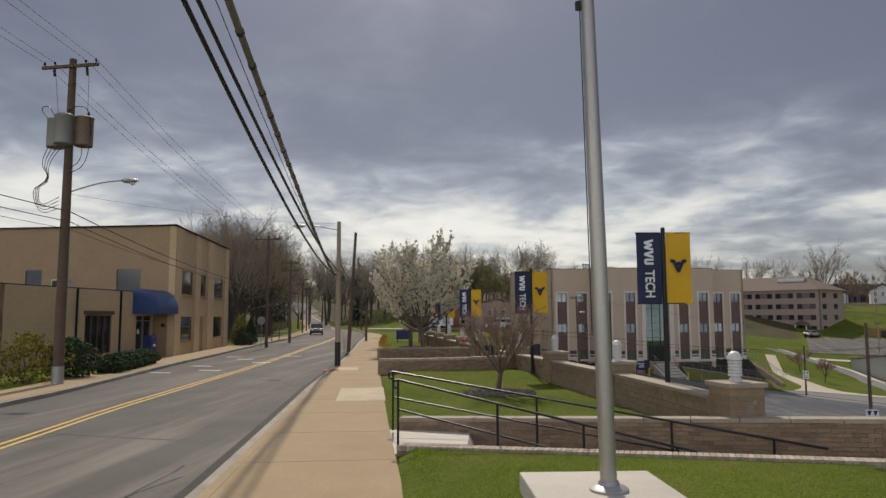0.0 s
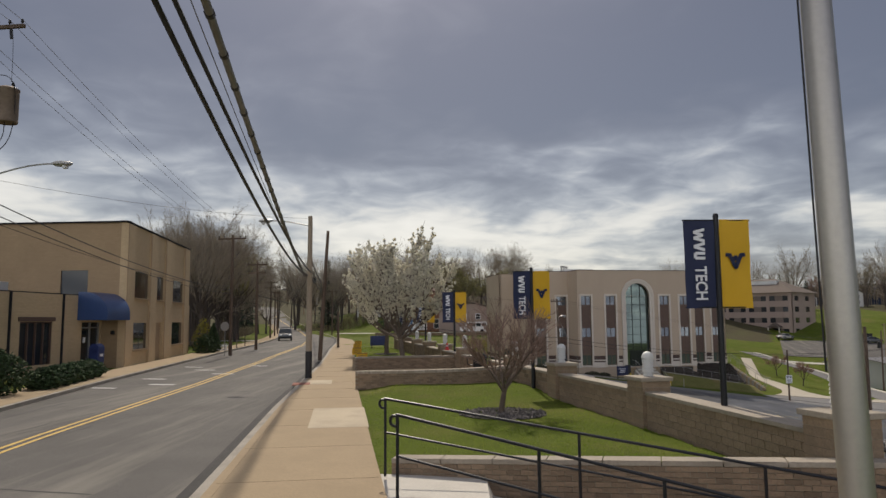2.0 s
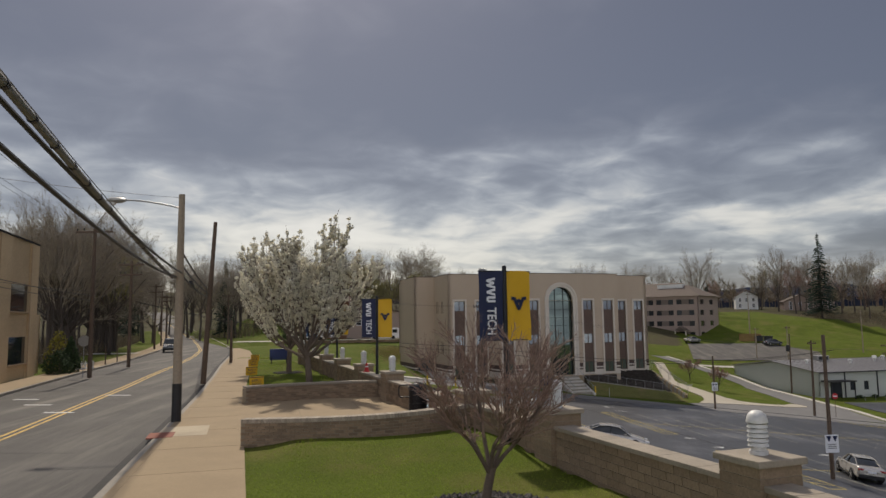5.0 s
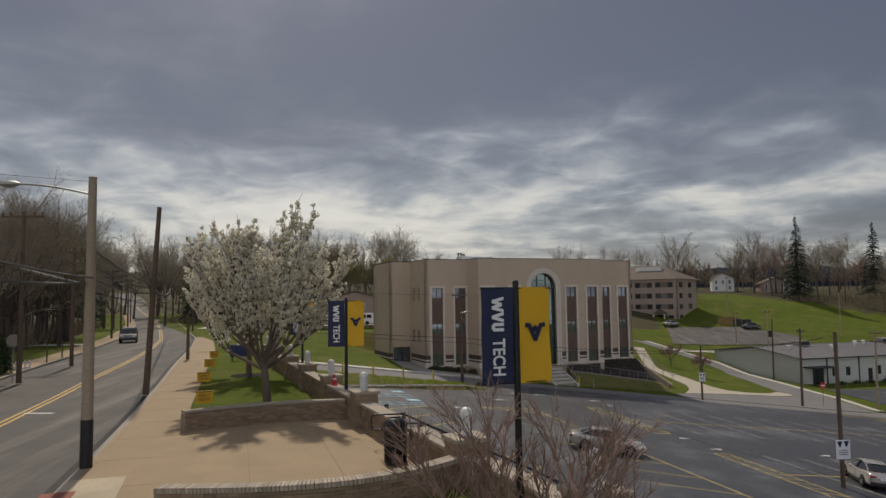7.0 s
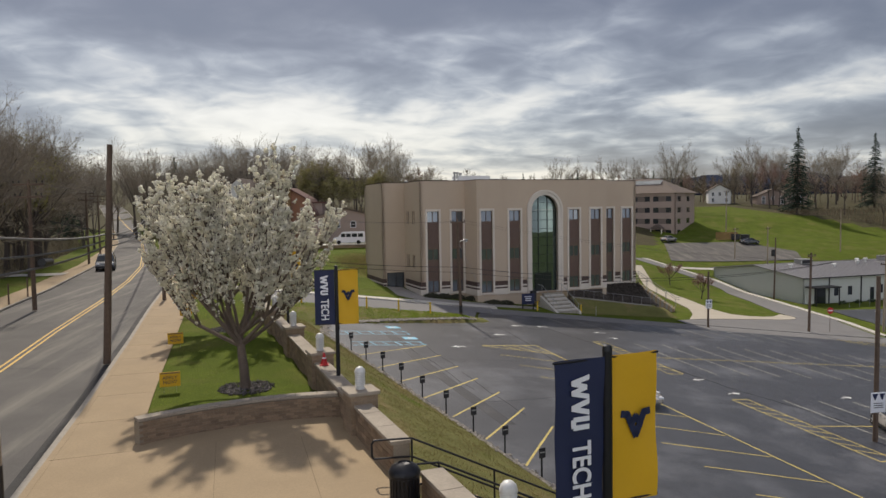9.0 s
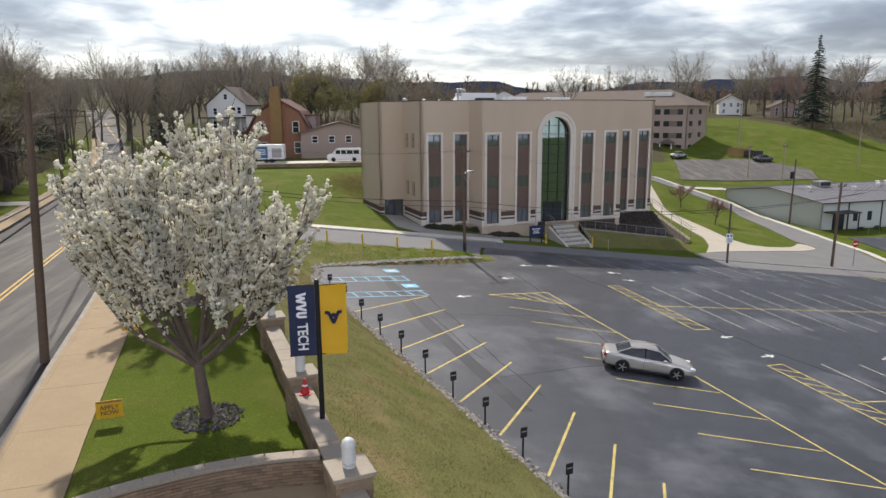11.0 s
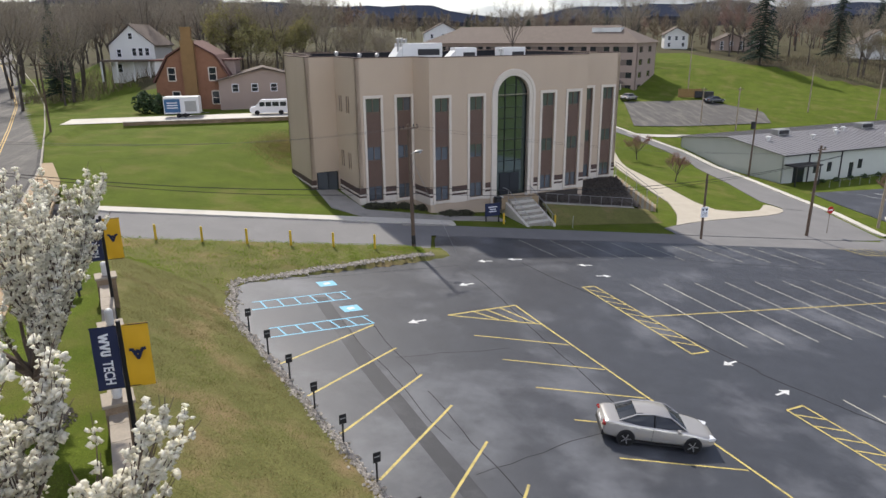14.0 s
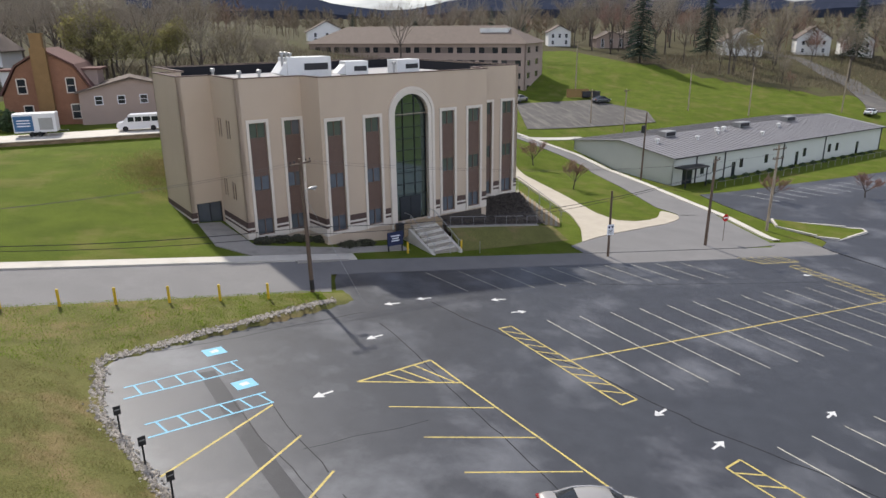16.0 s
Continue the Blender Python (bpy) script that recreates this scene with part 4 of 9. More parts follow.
# curved walls either side of the terrace
arc_s = [(x, arc_y(x)) for x in [-3.2 + 6.2 * i / 40 for i in range(41)]]
arc_n = [(lerp(-4.8, 0.9, t), 41.45 + 1.5 * math.sin(math.pi * 0.62 * t) ** 0.85) for t in [i / 36 for i in range(37)]]


def curved_wall(line, high, low, thick, label, top):
    """A curved brick wall in running bond; top: "rowlock" for bricks on edge, else a thin stone cap."""
    w = thing("terrace_wall", label, "wall", kind="structure")
    pts = [Vector((x, y, 0)) for x, y in line]
    run = [0.0]
    for a_, b_ in zip(pts, pts[1:]):
        run.append(run[-1] + (b_ - a_).length)

    def at(u):
        i = max(j for j in range(len(pts) - 1) if run[j] <= u + 1e-9)
        d = (pts[i + 1] - pts[i]).normalized()
        return pts[i] + d * (u - run[i]), d

    core, rest = Shape(), Shape()
    off = thick / 2 - 0.012
    out, inn = [], []
    for i, p in enumerate(pts):
        d = (pts[min(i + 1, len(pts) - 1)] - pts[max(i - 1, 0)]).normalized()
        n_ = Vector((-d.y, d.x, 0))
        out.append(p - n_ * off)
        inn.append(p + n_ * off)
    for i in range(len(pts) - 1):
        core.prism([(q.x, q.y) for q in (out[i], out[i + 1], inn[i + 1], inn[i])], low - 0.3, lambda x, y: high(x) - 0.10)
    part("wall_core", core, "brick_core", w)
    unit, course = 0.225, 0.076
    k = int(run[-1] / unit)
    for side in (-1, 1):
        for r in range(int((high(3.0) - 0.105 - low) / course) + 1):
            for i in range(k):
                u = (i + (0.5 if r % 2 else 0.999)) * unit
                if u > run[-1] - 0.05:
                    continue
                c, d = at(u)
                n_ = Vector((-d.y, d.x, 0))
                c = c + n_ * side * (thick / 2 - 0.008)
                z = high(c.x) - 0.105 - (r + 0.5) * course
                if z > low - 0.1:
                    rest.box((c.x, c.y, z), (unit - 0.01, 0.03, course - 0.01), math.degrees(math.atan2(d.y, d.x)))
    tagged(part("laid_bricks", rest, "brick_rest", w), kind="stuff")
    unit = 0.078 if top == "rowlock" else 0.62
    k = int(run[-1] / unit)
    for i in range(k):
        c, d = at((i + 0.5) * unit)
        m_ = pose(c.x, c.y, high(c.x) - (0.05 if top == "rowlock" else 0.04), 0, 0, math.degrees(math.atan2(d.y, d.x)))
        if (top, thick) not in curved_wall.meshes:
            sh = Shape().box((0, 0, 0), (unit - 0.008, thick + 0.03, 0.10 if top == "rowlock" else 0.08))
            curved_wall.meshes[top, thick] = sh.mesh("brick" if top == "rowlock" else "cap_stone", bevel=0.006)
            curved_wall.meshes[top, thick].materials.append(M["pale_brick" if top == "rowlock" else "cap"])
        ob = new("rowlock_brick" if top == "rowlock" else "cap_stone", curved_wall.meshes[top, thick])
        ob.parent = w
        ob.matrix_basis = m_


curved_wall.meshes = {}
M["pale_brick"] = mat("limy_brick", (0.40, 0.34, 0.27), 0.9, var=0.4, scale=3.0, fine=22.0, bump=0.3, rand=0.2)
curved_wall(arc_s, lambda x: 0.63 + 0.025 * x, -0.16, 0.32, "curved low brick terrace wall with bricks set on edge", "rowlock")
curved_wall(arc_n, lambda x: 0.57, -0.16, 0.32, "curved low brick terrace wall with a stone cap", "stone")
# terrace slab
poly = [(x, y + 0.05) for x, y in arc_s] + [(wall_x(33.4) - 0.1, 33.4), (wall_x(38), 38.0)] + [(x, y - 0.05) for x, y in reversed(arc_n)] + [(-4.3, 36.8)]
tagged(part("terrace", Shape().prism(poly, -0.35, -0.112), "concrete"), "tan concrete terrace between curved brick walls", "pavement", kind="structure")
s = Shape()
for i in range(3):
    s.box((-2.2 + i * 2.2, 37.2, -0.1075), (0.018, 8.0, 0.004), 8)
tagged(part("slab_joint", s, "joint"), "dark joints in the terrace slab", "joint", kind="structure")
# pale repair slabs and joints of the pavement
for x0, y0, w, l in ((-2.52, 23.9, 1.5, 3.9), (-5.35, 34.6, 1.3, 2.0)):
    tagged(part("repair_slab", Shape().box((x0, y0, -0.13), (w, l, 0.03), 9.7), "slab_new", bevel=0.004), "pale new concrete repair slab in the pavement", "slab", kind="structure")
tagged(part("paver_patch", Shape().box((-5.85, 33.9, -0.129), (0.7, 1.0, 0.034), 9.7), "brick_red_paver"), "red tactile paver patch at the kerb", "paver", kind="structure")
s = Shape()
for i in range(24):
    y = 4 + i * 3.05
    xa, xb = knots(CURB_E, y) + 0.2, knots(WALK_E, y + 0.3)
    s.box(((xa + xb) / 2, y + 0.15, -0.119), (xb - xa - 0.05, 0.009, 0.005), 9.5)
for i in range(60):
    y = 4 + i * 1.2
    s.box((knots(CURB_E, y) + 0.34, y, -0.119), (0.009, 1.2, 0.004), 8.3)
tagged(part("pavement_joint", s, "joint"), "fine joints across the pavement", "joint", kind="structure")

# ramp that sinks towards the lot
ramp_z = lambda x: -0.15 if x < 1.25 else -0.15 - 0.115 * (x - 1.25) - 0.25 * smooth01(1.25, 1.35, x)
s = Shape()
xs = [-0.9, 0.2, 1.25, 1.36, 3, 5, 7, 9, 11, 12]
for x in xs:
    for y in (ramp_south(x) + 0.2, ramp_north(x) - 0.15):
        s.v.append((x, y, ramp_z(x)))
for i in range(len(xs) - 1):
    s.f.append((2 * i, 2 * i + 2, 2 * i + 3, 2 * i + 1))
tagged(part("ramp", s, "concrete_pale"), "pale concrete ramp sinking between brick walls", "ramp", kind="structure")
masonry("ramp_wall", [(-0.35, 17.15), (11.8, ramp_north(11.8))], lambda x, y: 0.040 + 0.043 * x, lambda x, y: ramp_z(x) - 0.1, 0.3, "brick wall beside the ramp with a pale cap", cap_over=0.02, pieces=-1, course=0.085, unit=0.24)
kerb_wall = masonry("ramp_wall", [(0.02, 14.0), (11.8, ramp_south(11.8))], lambda x, y: -0.04 + 0.02 * x, lambda x, y: ramp_z(x) - 0.1, 0.24, "low brick kerb wall beside the ramp", cap=False, course=0.085, unit=0.24)
limy = Shape().box((0, 0, 0.05), (0.088, 0.29, 0.10)).mesh("brick", bevel=0.006)
limy.materials.append(M["pale_brick"])
for i in range(125):
    x = 0.07 + i * 0.0935
    ob = new("rowlock_brick", limy)
    ob.parent = kerb_wall
    ob.matrix_basis = pose(x, ramp_south(x), -0.04 + 0.02 * x, 0, -1.1, -13.2)


def railing(y, x0, posts, z0, slope):
    r = thing("hand_railing", "black steel handrail with two rails beside the ramp", "railing", pose(x0, y, 0, 0, 0, -14.2), "ramp railings")
    zt = lambda u: z0 - slope * u
    last = posts[-1] + 0.9
    loop = [(0.0, 0, zt(0) - 0.02)] + [(-0.055 - 0.05 * math.sin(a), 0, zt(0) - 0.085 + 0.07 * math.cos(a)) for a in (0.2, 0.9, 1.57, 2.3, 3.0)] + [(-0.01, 0, zt(0) - 0.16)]
    part("top_rail", Shape().path([(-0.02, 0, zt(0))] + [(last * i / 6, 0, zt(last * i / 6)) for i in range(1, 7)], 0.024, 8), "black_metal", r, smooth=True)
    part("end_loop", Shape().path(loop, 0.022, 8), "black_metal", r, smooth=True)
    part("lower_rail", Shape().path([(0, 0, zt(0) - 0.56), (last, 0, zt(last) - 0.56)], 0.02, 8), "black_metal", r, smooth=True)
    for u in posts:
        part("post", Shape().path([(u, 0, zt(u)), (u, 0, min(-0.10, zt(u) - 1.25))], 0.024, 8), "black_metal", r, smooth=True)


railing(14.4, -0.05, (0.0, 1.95, 3.5, 5.05, 6.48), 1.2, 0.198)
railing(16.55, -0.45, (0.0, 3.22, 5.88, 7.7), 1.18, 0.142)
# steps and rail from the terrace down to the lot
for dy in (36.1, 37.7):
    r = thing("hand_railing", "black steel stair railing beside the garden wall", "railing", pose(wall_x(dy) + 0.1, dy, 0), "stair railings")
    for k, dz in ((0, 0.0), (1, -0.42)):
        part("rail", Shape().path([(-0.75, 0, 0.8 + dz), (0.1, 0, 0.8 + dz), (4.0, 0, -1.0 + dz), (7.2, 0, -2.9 + dz)], 0.024, 8), "black_metal", r, smooth=True)
    part("end_loop", Shape().path([(-0.75, 0, 0.8), (-0.8, 0, 0.72), (-0.8, 0, 0.45), (-0.75, 0, 0.38)], 0.024, 8), "black_metal", r, smooth=True)
    for u, zt, zb in ((0.1, 0.8, -0.3), (2.0, -0.08, -1.4), (4.0, -1.0, -2.3), (7.2, -2.9, -4.0)):
        part("post", Shape().path([(u, 0, zt), (u, 0, zb)], 0.024, 8), "black_metal", r, smooth=True)
stair = thing("garden_stair", "concrete steps going down the bank to the lot", "stairs", kind="structure")
for i in range(24):
    x = wall_x(36.9) + 0.35 + i * 0.33
    part("step", Shape().box((x, 36.9, -0.35 - i * 0.165), (0.36, 1.7, 0.4)), "concrete", stair)

# flagpole on its pad
tagged(part("flagpole_pad", Shape().box((2.87, 8.62, 0.46), (1.5, 1.5, 0.30), 6), "concrete_pale", bevel=0.02), "pale concrete pad under the flagpole", "slab", kind="structure")
fp = thing("flagpole", "tapered brushed silver flagpole on a concrete pad", "flagpole", pose(2.935, 8.47, 0.61, 0, -1.1, 0))
part("shaft", Shape().lathe([(0.088, 0.0), (0.086, 2.5), (0.076, 5.0), (0.045, 9.5)], n=20), "pole_paint", fp, smooth=True)
part("base_collar", Shape().lathe([(0.20, 0.0), (0.20, 0.025), (0.17, 0.045), (0.115, 0.065), (0.10, 0.10), (0.09, 0.11)], n=24), "grey_metal", fp, smooth=True)
part("finial", Shape().lathe([(0.0, 9.5), (0.05, 9.53), (0.07, 9.59), (0.05, 9.65), (0.0, 9.68)], n=14), "gold", fp, smooth=True)
part("halyard", Shape().path([(-0.10, 0.02, 1.6), (-0.085, 0.02, 5.0), (-0.05, 0.02, 9.4)], 0.006, 5), "dark", fp)
part("pulley", Shape().box((-0.10, 0, 5.22), (0.07, 0.04, 0.11)), "dark", fp, bevel=0.015)

# banner poles: two hanging panels either side of a black post
TEXTS = {}


def letters(body, size, name, bold=0.0):
    c = bpy.data.curves.new(name, "FONT")
    c.offset = bold
    c.body, c.size, c.extrude, c.align_x, c.align_y = body, size, 0.004, "CENTER", "CENTER"
    ob = new(name, c)
    me = bpy.data.meshes.new_from_object(ob.evaluated_get(bpy.context.evaluated_depsgraph_get()))
    bpy.data.objects.remove(ob)
    return me


def flat(poly, h=0.006):
    """A thin plate from x, z outline, facing -y."""
    n = len(poly)
    s = Shape()
    s.add([(x, 0, z) for x, z in poly] + [(x, -h, z) for x, z in poly], [tuple(range(n)), tuple(range(2 * n - 1, n - 1, -1))] + [(i, n + i, n + (i + 1) % n, (i + 1) % n) for i in range(n)])
    return s


def cloth(w, h, seed):
    """A hanging panel with slight waves."""
    s = Shape()
    nx_, nz_ = 10, 18
    for side in (0, 1):
        for j in range(nz_ + 1):
            for i in range(nx_ + 1):
                u, v = i / nx_, j / nz_
                wv = 0.018 * math.sin(5 * v + 3 * u + seed) * u + 0.012 * math.sin(11 * v - 4 * u + seed * 2)
                s.v.append((w * u, wv - 0.008 * side, -h * v))
    k = (nx_ + 1) * (nz_ + 1)
    for j in range(nz_):
        for i in range(nx_):
            a = j * (nx_ + 1) + i
            s.f.append((a, a + 1, a + nx_ + 2, a + nx_ + 1))
            s.f.append((k + a + nx_ + 1, k + a + nx_ + 2, k + a + 1, k + a))
    return s


def banner_post(x, y, z_base, z_top, w, h, rz, seed):
    b = thing("banner_post", "black post with hanging navy and gold vinyl banners", "banner", pose(x, y, 0, 0, 0, rz), "banner posts")
    part("post", Shape().lathe([(0.075, z_base), (0.065, z_base + 1.2), (0.055, z_top + 0.06)], n=12), "black_metal", b, smooth=True)
    part("cap", Shape().lathe([(0.06, z_top + 0.06), (0.05, z_top + 0.12), (0.0, z_top + 0.14)], n=12), "black_metal", b, smooth=True)
    for zz in (z_top - 0.02, z_top - h + 0.02):
        part("arm", Shape().tube((-w - 0.06, 0, zz), (w + 0.06, 0, zz), 0.014, n=8), "black_metal", b)
    nav = part("navy_banner", cloth(w - 0.02, h, seed), "navy", b, "navy vinyl banner with white lettering", smooth=True, m=pose(-w - 0.04, 0.0, z_top))
    gol = part("gold_banner", cloth(w - 0.02, h, seed + 2), "gold", b, "gold vinyl banner with a navy emblem", smooth=True, m=pose(0.06, 0.0, z_top))
    # the word reads downwards; the initials are plain zigzag strokes and a cup
    if "word" not in TEXTS:
        TEXTS["word"] = letters("TECH", 0.335, "lettering", 0.007)
        TEXTS["word"].materials.append(M["white"])
    part("lettering", TEXTS["word"], "white", nav, m=pose(w * 0.47, -0.042, -h * 0.722, 90, 90, 0) @ Matrix.Diagonal((0.84 * h / 1.86, 1, 1, 1)))
    k, cxn, f = 0.117, w * 0.47, h / 1.86

    def letter_bar(pts, t_):
        for (xa, za), (xb, zb) in zip(pts, pts[1:]):
            if abs(xa - xb) > abs(za - zb):
                q = [(xa, za - t_), (xb, zb - t_), (xb, zb + t_), (xa, za + t_)]
            else:
                q = [(xa - t_, za), (xb - t_, zb), (xb + t_, zb), (xa + t_, za)]
            part("letter_stroke", flat([(cxn + x_, f * z_) for x_, z_ in q]), "white", nav, m=pose(0, -0.034 - 0.002 * (xa > xb), 0))

    letter_bar([(k, -0.215), (-k, -0.275), (k * 0.75, -0.335), (-k, -0.395), (k, -0.455)], 0.030)
    letter_bar([(k, -0.505), (-k, -0.575), (k, -0.645)], 0.032)
    letter_bar([(k, -0.715), (-k * 0.78, -0.715), (-k * 0.78, -0.815), (k, -0.815)], 0.030)
    cx, cz, e = w * 0.47, -h * 0.47, w * 0.27
    th = 0.23 * e

    def stroke(pts, dy):
        for (xa, za), (xb, zb) in zip(pts, pts[1:]):
            d = Vector((xb - xa, zb - za))
            n = Vector((-d.y, d.x)).normalized() * th
            d = d.normalized() * th * 0.5
            part("emblem_stroke", flat([(cx + e * xa - d.x + n.x, cz + e * za - d.y + n.y), (cx + e * xa - d.x - n.x, cz + e * za - d.y - n.y), (cx + e * xb + d.x - n.x, cz + e * zb + d.y - n.y), (cx + e * xb + d.x + n.x, cz + e * zb + d.y + n.y)]), "navy", gol, m=pose(0, -0.034 - dy, 0))

    stroke([(-1.05, 0.72), (-0.66, 0.66), (-0.36, 0.02), (0.0, 0.42), (0.36, 0.02), (0.66, 0.66), (1.05, 0.72)], 0.0)
    stroke([(-0.34, -0.06), (0.0, -0.78), (0.34, -0.06)], 0.003)


banner_post(6.22, 19.2, -0.4, 4.56, 0.66, 1.86, 4, 0.3)
banner_post(3.43, 29.85, -0.2, 4.25, 0.66, 1.74, 14, 1.1)
banner_post(0.50, 44.4, -0.2, 4.09, 0.64, 1.74, 3, 2.2)
banner_post(-1.75, 56.2, -0.3, 4.05, 0.64, 1.74, 3, 3.0)
banner_post(-4.4, 68.0, -0.3, 4.05, 0.64, 1.74, 3, 3.7)

cone = thing("traffic_cone", "small red cone with a white band on the wall", "cone", pose(0.04, 46.0, 0.72))
part("cone_body", Shape().lathe([(0.12, 0.03), (0.03, 0.42), (0.0, 0.43)], n=14), "sign_red", cone, smooth=True)
part("base", Shape().box((0, 0, 0.015), (0.3, 0.3, 0.03)), "sign_red", cone)
part("band", Shape().lathe([(0.088, 0.16), (0.066, 0.27)], n=14), "white", cone)
M["cable_grey"] = mat("grey_cable_sheath", (0.20, 0.195, 0.19), 0.7, var=0.35, scale=1.2, fine=9.0, bump=0.1)


# ---- poles and wires ----
def utility_pole(x, y, h, r, material, label, arms=(), lean=(0, 0), z0=-0.2):
    p = thing("utility_pole", label, "pole", pose(x, y, z0, lean[0], lean[1], 0), "utility poles")
    part("shaft", Shape().lathe([(r, 0), (r * 0.95, h * 0.3), (r * 0.8, h * 0.7), (r * 0.68, h)], n=14), material, p, smooth=True)
    for z, half, rz in arms:
        part("crossarm", Shape().box((0, -r * 0.9, z), (2 * half, 0.10, 0.12), rz), "wood_pole", p, bevel=0.008)
        for u in (-0.92, -0.55, 0.55, 0.92):
            ca, sa = math.cos(radians(rz)), math.sin(radians(rz))
            part("insulator", Shape().lathe([(0.02, 0.06), (0.02, 0.12), (0.05, 0.13), (0.05, 0.17), (0.035, 0.18), (0.045, 0.22), (0.02, 0.25)], (u * half * ca, -r * 0.9 + u * half * sa, z), n=8), "dark", p)
    return p


def street_arm(p, z, reach, rise, rz):
    """A cobra-head lamp on a curved arm."""
    ca, sa = math.cos(radians(rz)), math.sin(radians(rz))
    pts = [(reach * t * ca, reach * t * sa, z + rise * math.sin(t * math.pi / 2)) for t in [i / 8 for i in range(9)]]
    part("lamp_arm", Shape().path(pts, 0.028, 8), "grey_metal", p, smooth=True)
    hd = Shape()
    hd.lathe([(0.0, -0.10), (0.09, -0.09), (0.15, -0.02), (0.15, 0.03), (0.10, 0.08), (0.0, 0.10)], n=12)
    part("lamp_head", hd, "grey_metal", p, smooth=True, m=pose(reach * ca + 0.25 * ca, reach * sa + 0.25 * sa, z + rise, 0, 0, rz) @ Matrix.Diagonal((2.3, 1, 1, 1)))
    part("lamp_lens", Shape().lathe([(0.0, -0.19), (0.08, -0.16), (0.11, -0.08), (0.0, -0.07)], n=12), "clear_lens", p, smooth=True, m=pose(reach * ca + 0.35 * ca, reach * sa + 0.35 * sa, z + rise))


pt = utility_pole(-14.9, 26.9, 12.95, 0.2, "wood_pole", "brown wooden power pole carrying three transformers", [(12.6, 1.25, -6)])
street_arm(pt, 7.5, 2.2, 0.5, 5)
part("ground_sleeve", Shape().lathe([(0.215, 0.05), (0.215, 0.75)], n=14), "grey_metal", pt)
for dx, dy, key in ((-0.62, 0.1, "tank"), (0.05, -0.45, "tank"), (0.62, -0.05, "rust")):
    tk = part("transformer", Shape().lathe([(0.32, 0), (0.345, 0.03), (0.345, 1.08), (0.36, 1.10), (0.36, 1.16), (0.24, 1.22), (0.0, 1.24)], n=18), key, pt, "dented cylindrical transformer tank", smooth=True, m=pose(dx, dy, 9.35))
    part("bushing", Shape().lathe([(0.03, 1.19), (0.06, 1.24), (0.04, 1.29), (0.06, 1.34), (0.02, 1.44)], (0.1, 0.1, 0), n=8), "dark", tk)
    part("bracket", Shape().box((-dx * 0.45, -dy * 0.45, 0.6), (0.12 + abs(dx) * 0.3, 0.12 + abs(dy) * 0.3, 0.1)), "dark", tk)
def loop_wire(pts, r=0.014):
    """A slack wire rounded through its bends."""
    q = [Vector(p) for p in pts]
    for _ in range(3):
        n_ = [q[0]]
        for a_, b_ in zip(q, q[1:]):
            n_ += [a_.lerp(b_, 0.25), a_.lerp(b_, 0.75)]
        q = n_ + [q[-1]]
    part("drop_wire", Shape().path(q, r, 5), "wire", pt)


loop_wire([(-0.85, -0.1, 10.5), (-1.15, -0.2, 10.9), (-0.7, -0.3, 11.0), (-0.5, -0.2, 10.5)])
loop_wire([(0.1, -0.4, 10.6), (0.5, -0.5, 10.9), (1.0, -0.3, 10.8), (0.95, -0.1, 9.6), (0.8, -0.2, 8.5), (0.15, -0.3, 8.2)])
loop_wire([(0.6, -0.1, 9.4), (0.7, -0.3, 8.7), (0.2, -0.3, 8.4)])
for i in range(4):
    loop_wire([(-0.7 + 0.2 * i, -0.2, 9.4), (-0.95 + 0.1 * i, -0.3, 8.6), (-0.5, -0.35, 8.1 - 0.1 * i), (-1.0 - 0.1 * i, -0.3, 7.7), (-0.9, -0.3, 6.9 - 0.1 * i), (-0.15, -0.25, 7.3 - 0.15 * i)])
for u in (0.75, -0.6):
    loop_wire([(u, -0.2, 12.6), (u + 0.1, -0.25, 12.0), (u * 0.9 + 0.15, -0.2, 10.7)], 0.008)
    part("fuse_cutout", Shape().tube((u, -0.28, 12.5), (u + 0.08, -0.34, 12.15), 0.045, n=8), "dark", pt)
pa = utility_pole(-6.2, 36.85, 7.62, 0.15, "pale_pole", "pale grey wooden street pole with a lamp arm", lean=(0, 0))
street_arm(pa, 7.15, 1.9, 0.28, 178)
part("tar_foot", Shape().lathe([(0.156, 0.02), (0.154, 1.3)], n=14), "dark", pa)
utility_pole(-8.85, 52.5, 8.95, 0.15, "wood_pole", "dark brown wooden street pole", lean=(1.0, 3.3))
utility_pole(-11.2, 73.0, 3.6, 0.13, "wood_pole", "short dark post at the kerb")
utility_pole(-17.4, 59.5, 9.6, 0.14, "wood_pole", "brown wooden power pole with a crossarm", [(9.3, 1.2, -8)])
utility_pole(-18.6, 70.5, 8.4, 0.14, "wood_pole", "brown wooden power pole with a crossarm", [(8.1, 1.0, -8), (7.3, 0.9, -8)])
for y, h in ((112, 9.0), (128, 9.0), (150, 9.0), (185, 10.0)):
    utility_pole(knots(CURB_W, y) - 1.0, y, h, 0.14, "wood_pole", "brown wooden power pole with a crossarm", [(h - 0.3, 1.1, -15), (h - 1.1, 1.0, -15)], z0=road_z(y))
utility_pole(knots(CURB_E, 135) + 0.8, 135, 8.5, 0.14, "wood_pole", "brown wooden power pole with a crossarm", [(8.2, 1.1, -15)], z0=road_z(135))


def wire(a, b, sag, r, material, label, group="overhead wires"):
    a, b = Vector(a), Vector(b)
    n = 22
    pts = [a.lerp(b, i / n) - Vector((0, 0, 4 * sag * (i / n) * (1 - i / n))) for i in range(n + 1)]
    tagged(part("overhead_wire", Shape().path(pts, r, 6), material, smooth=True), label, "wire", group)


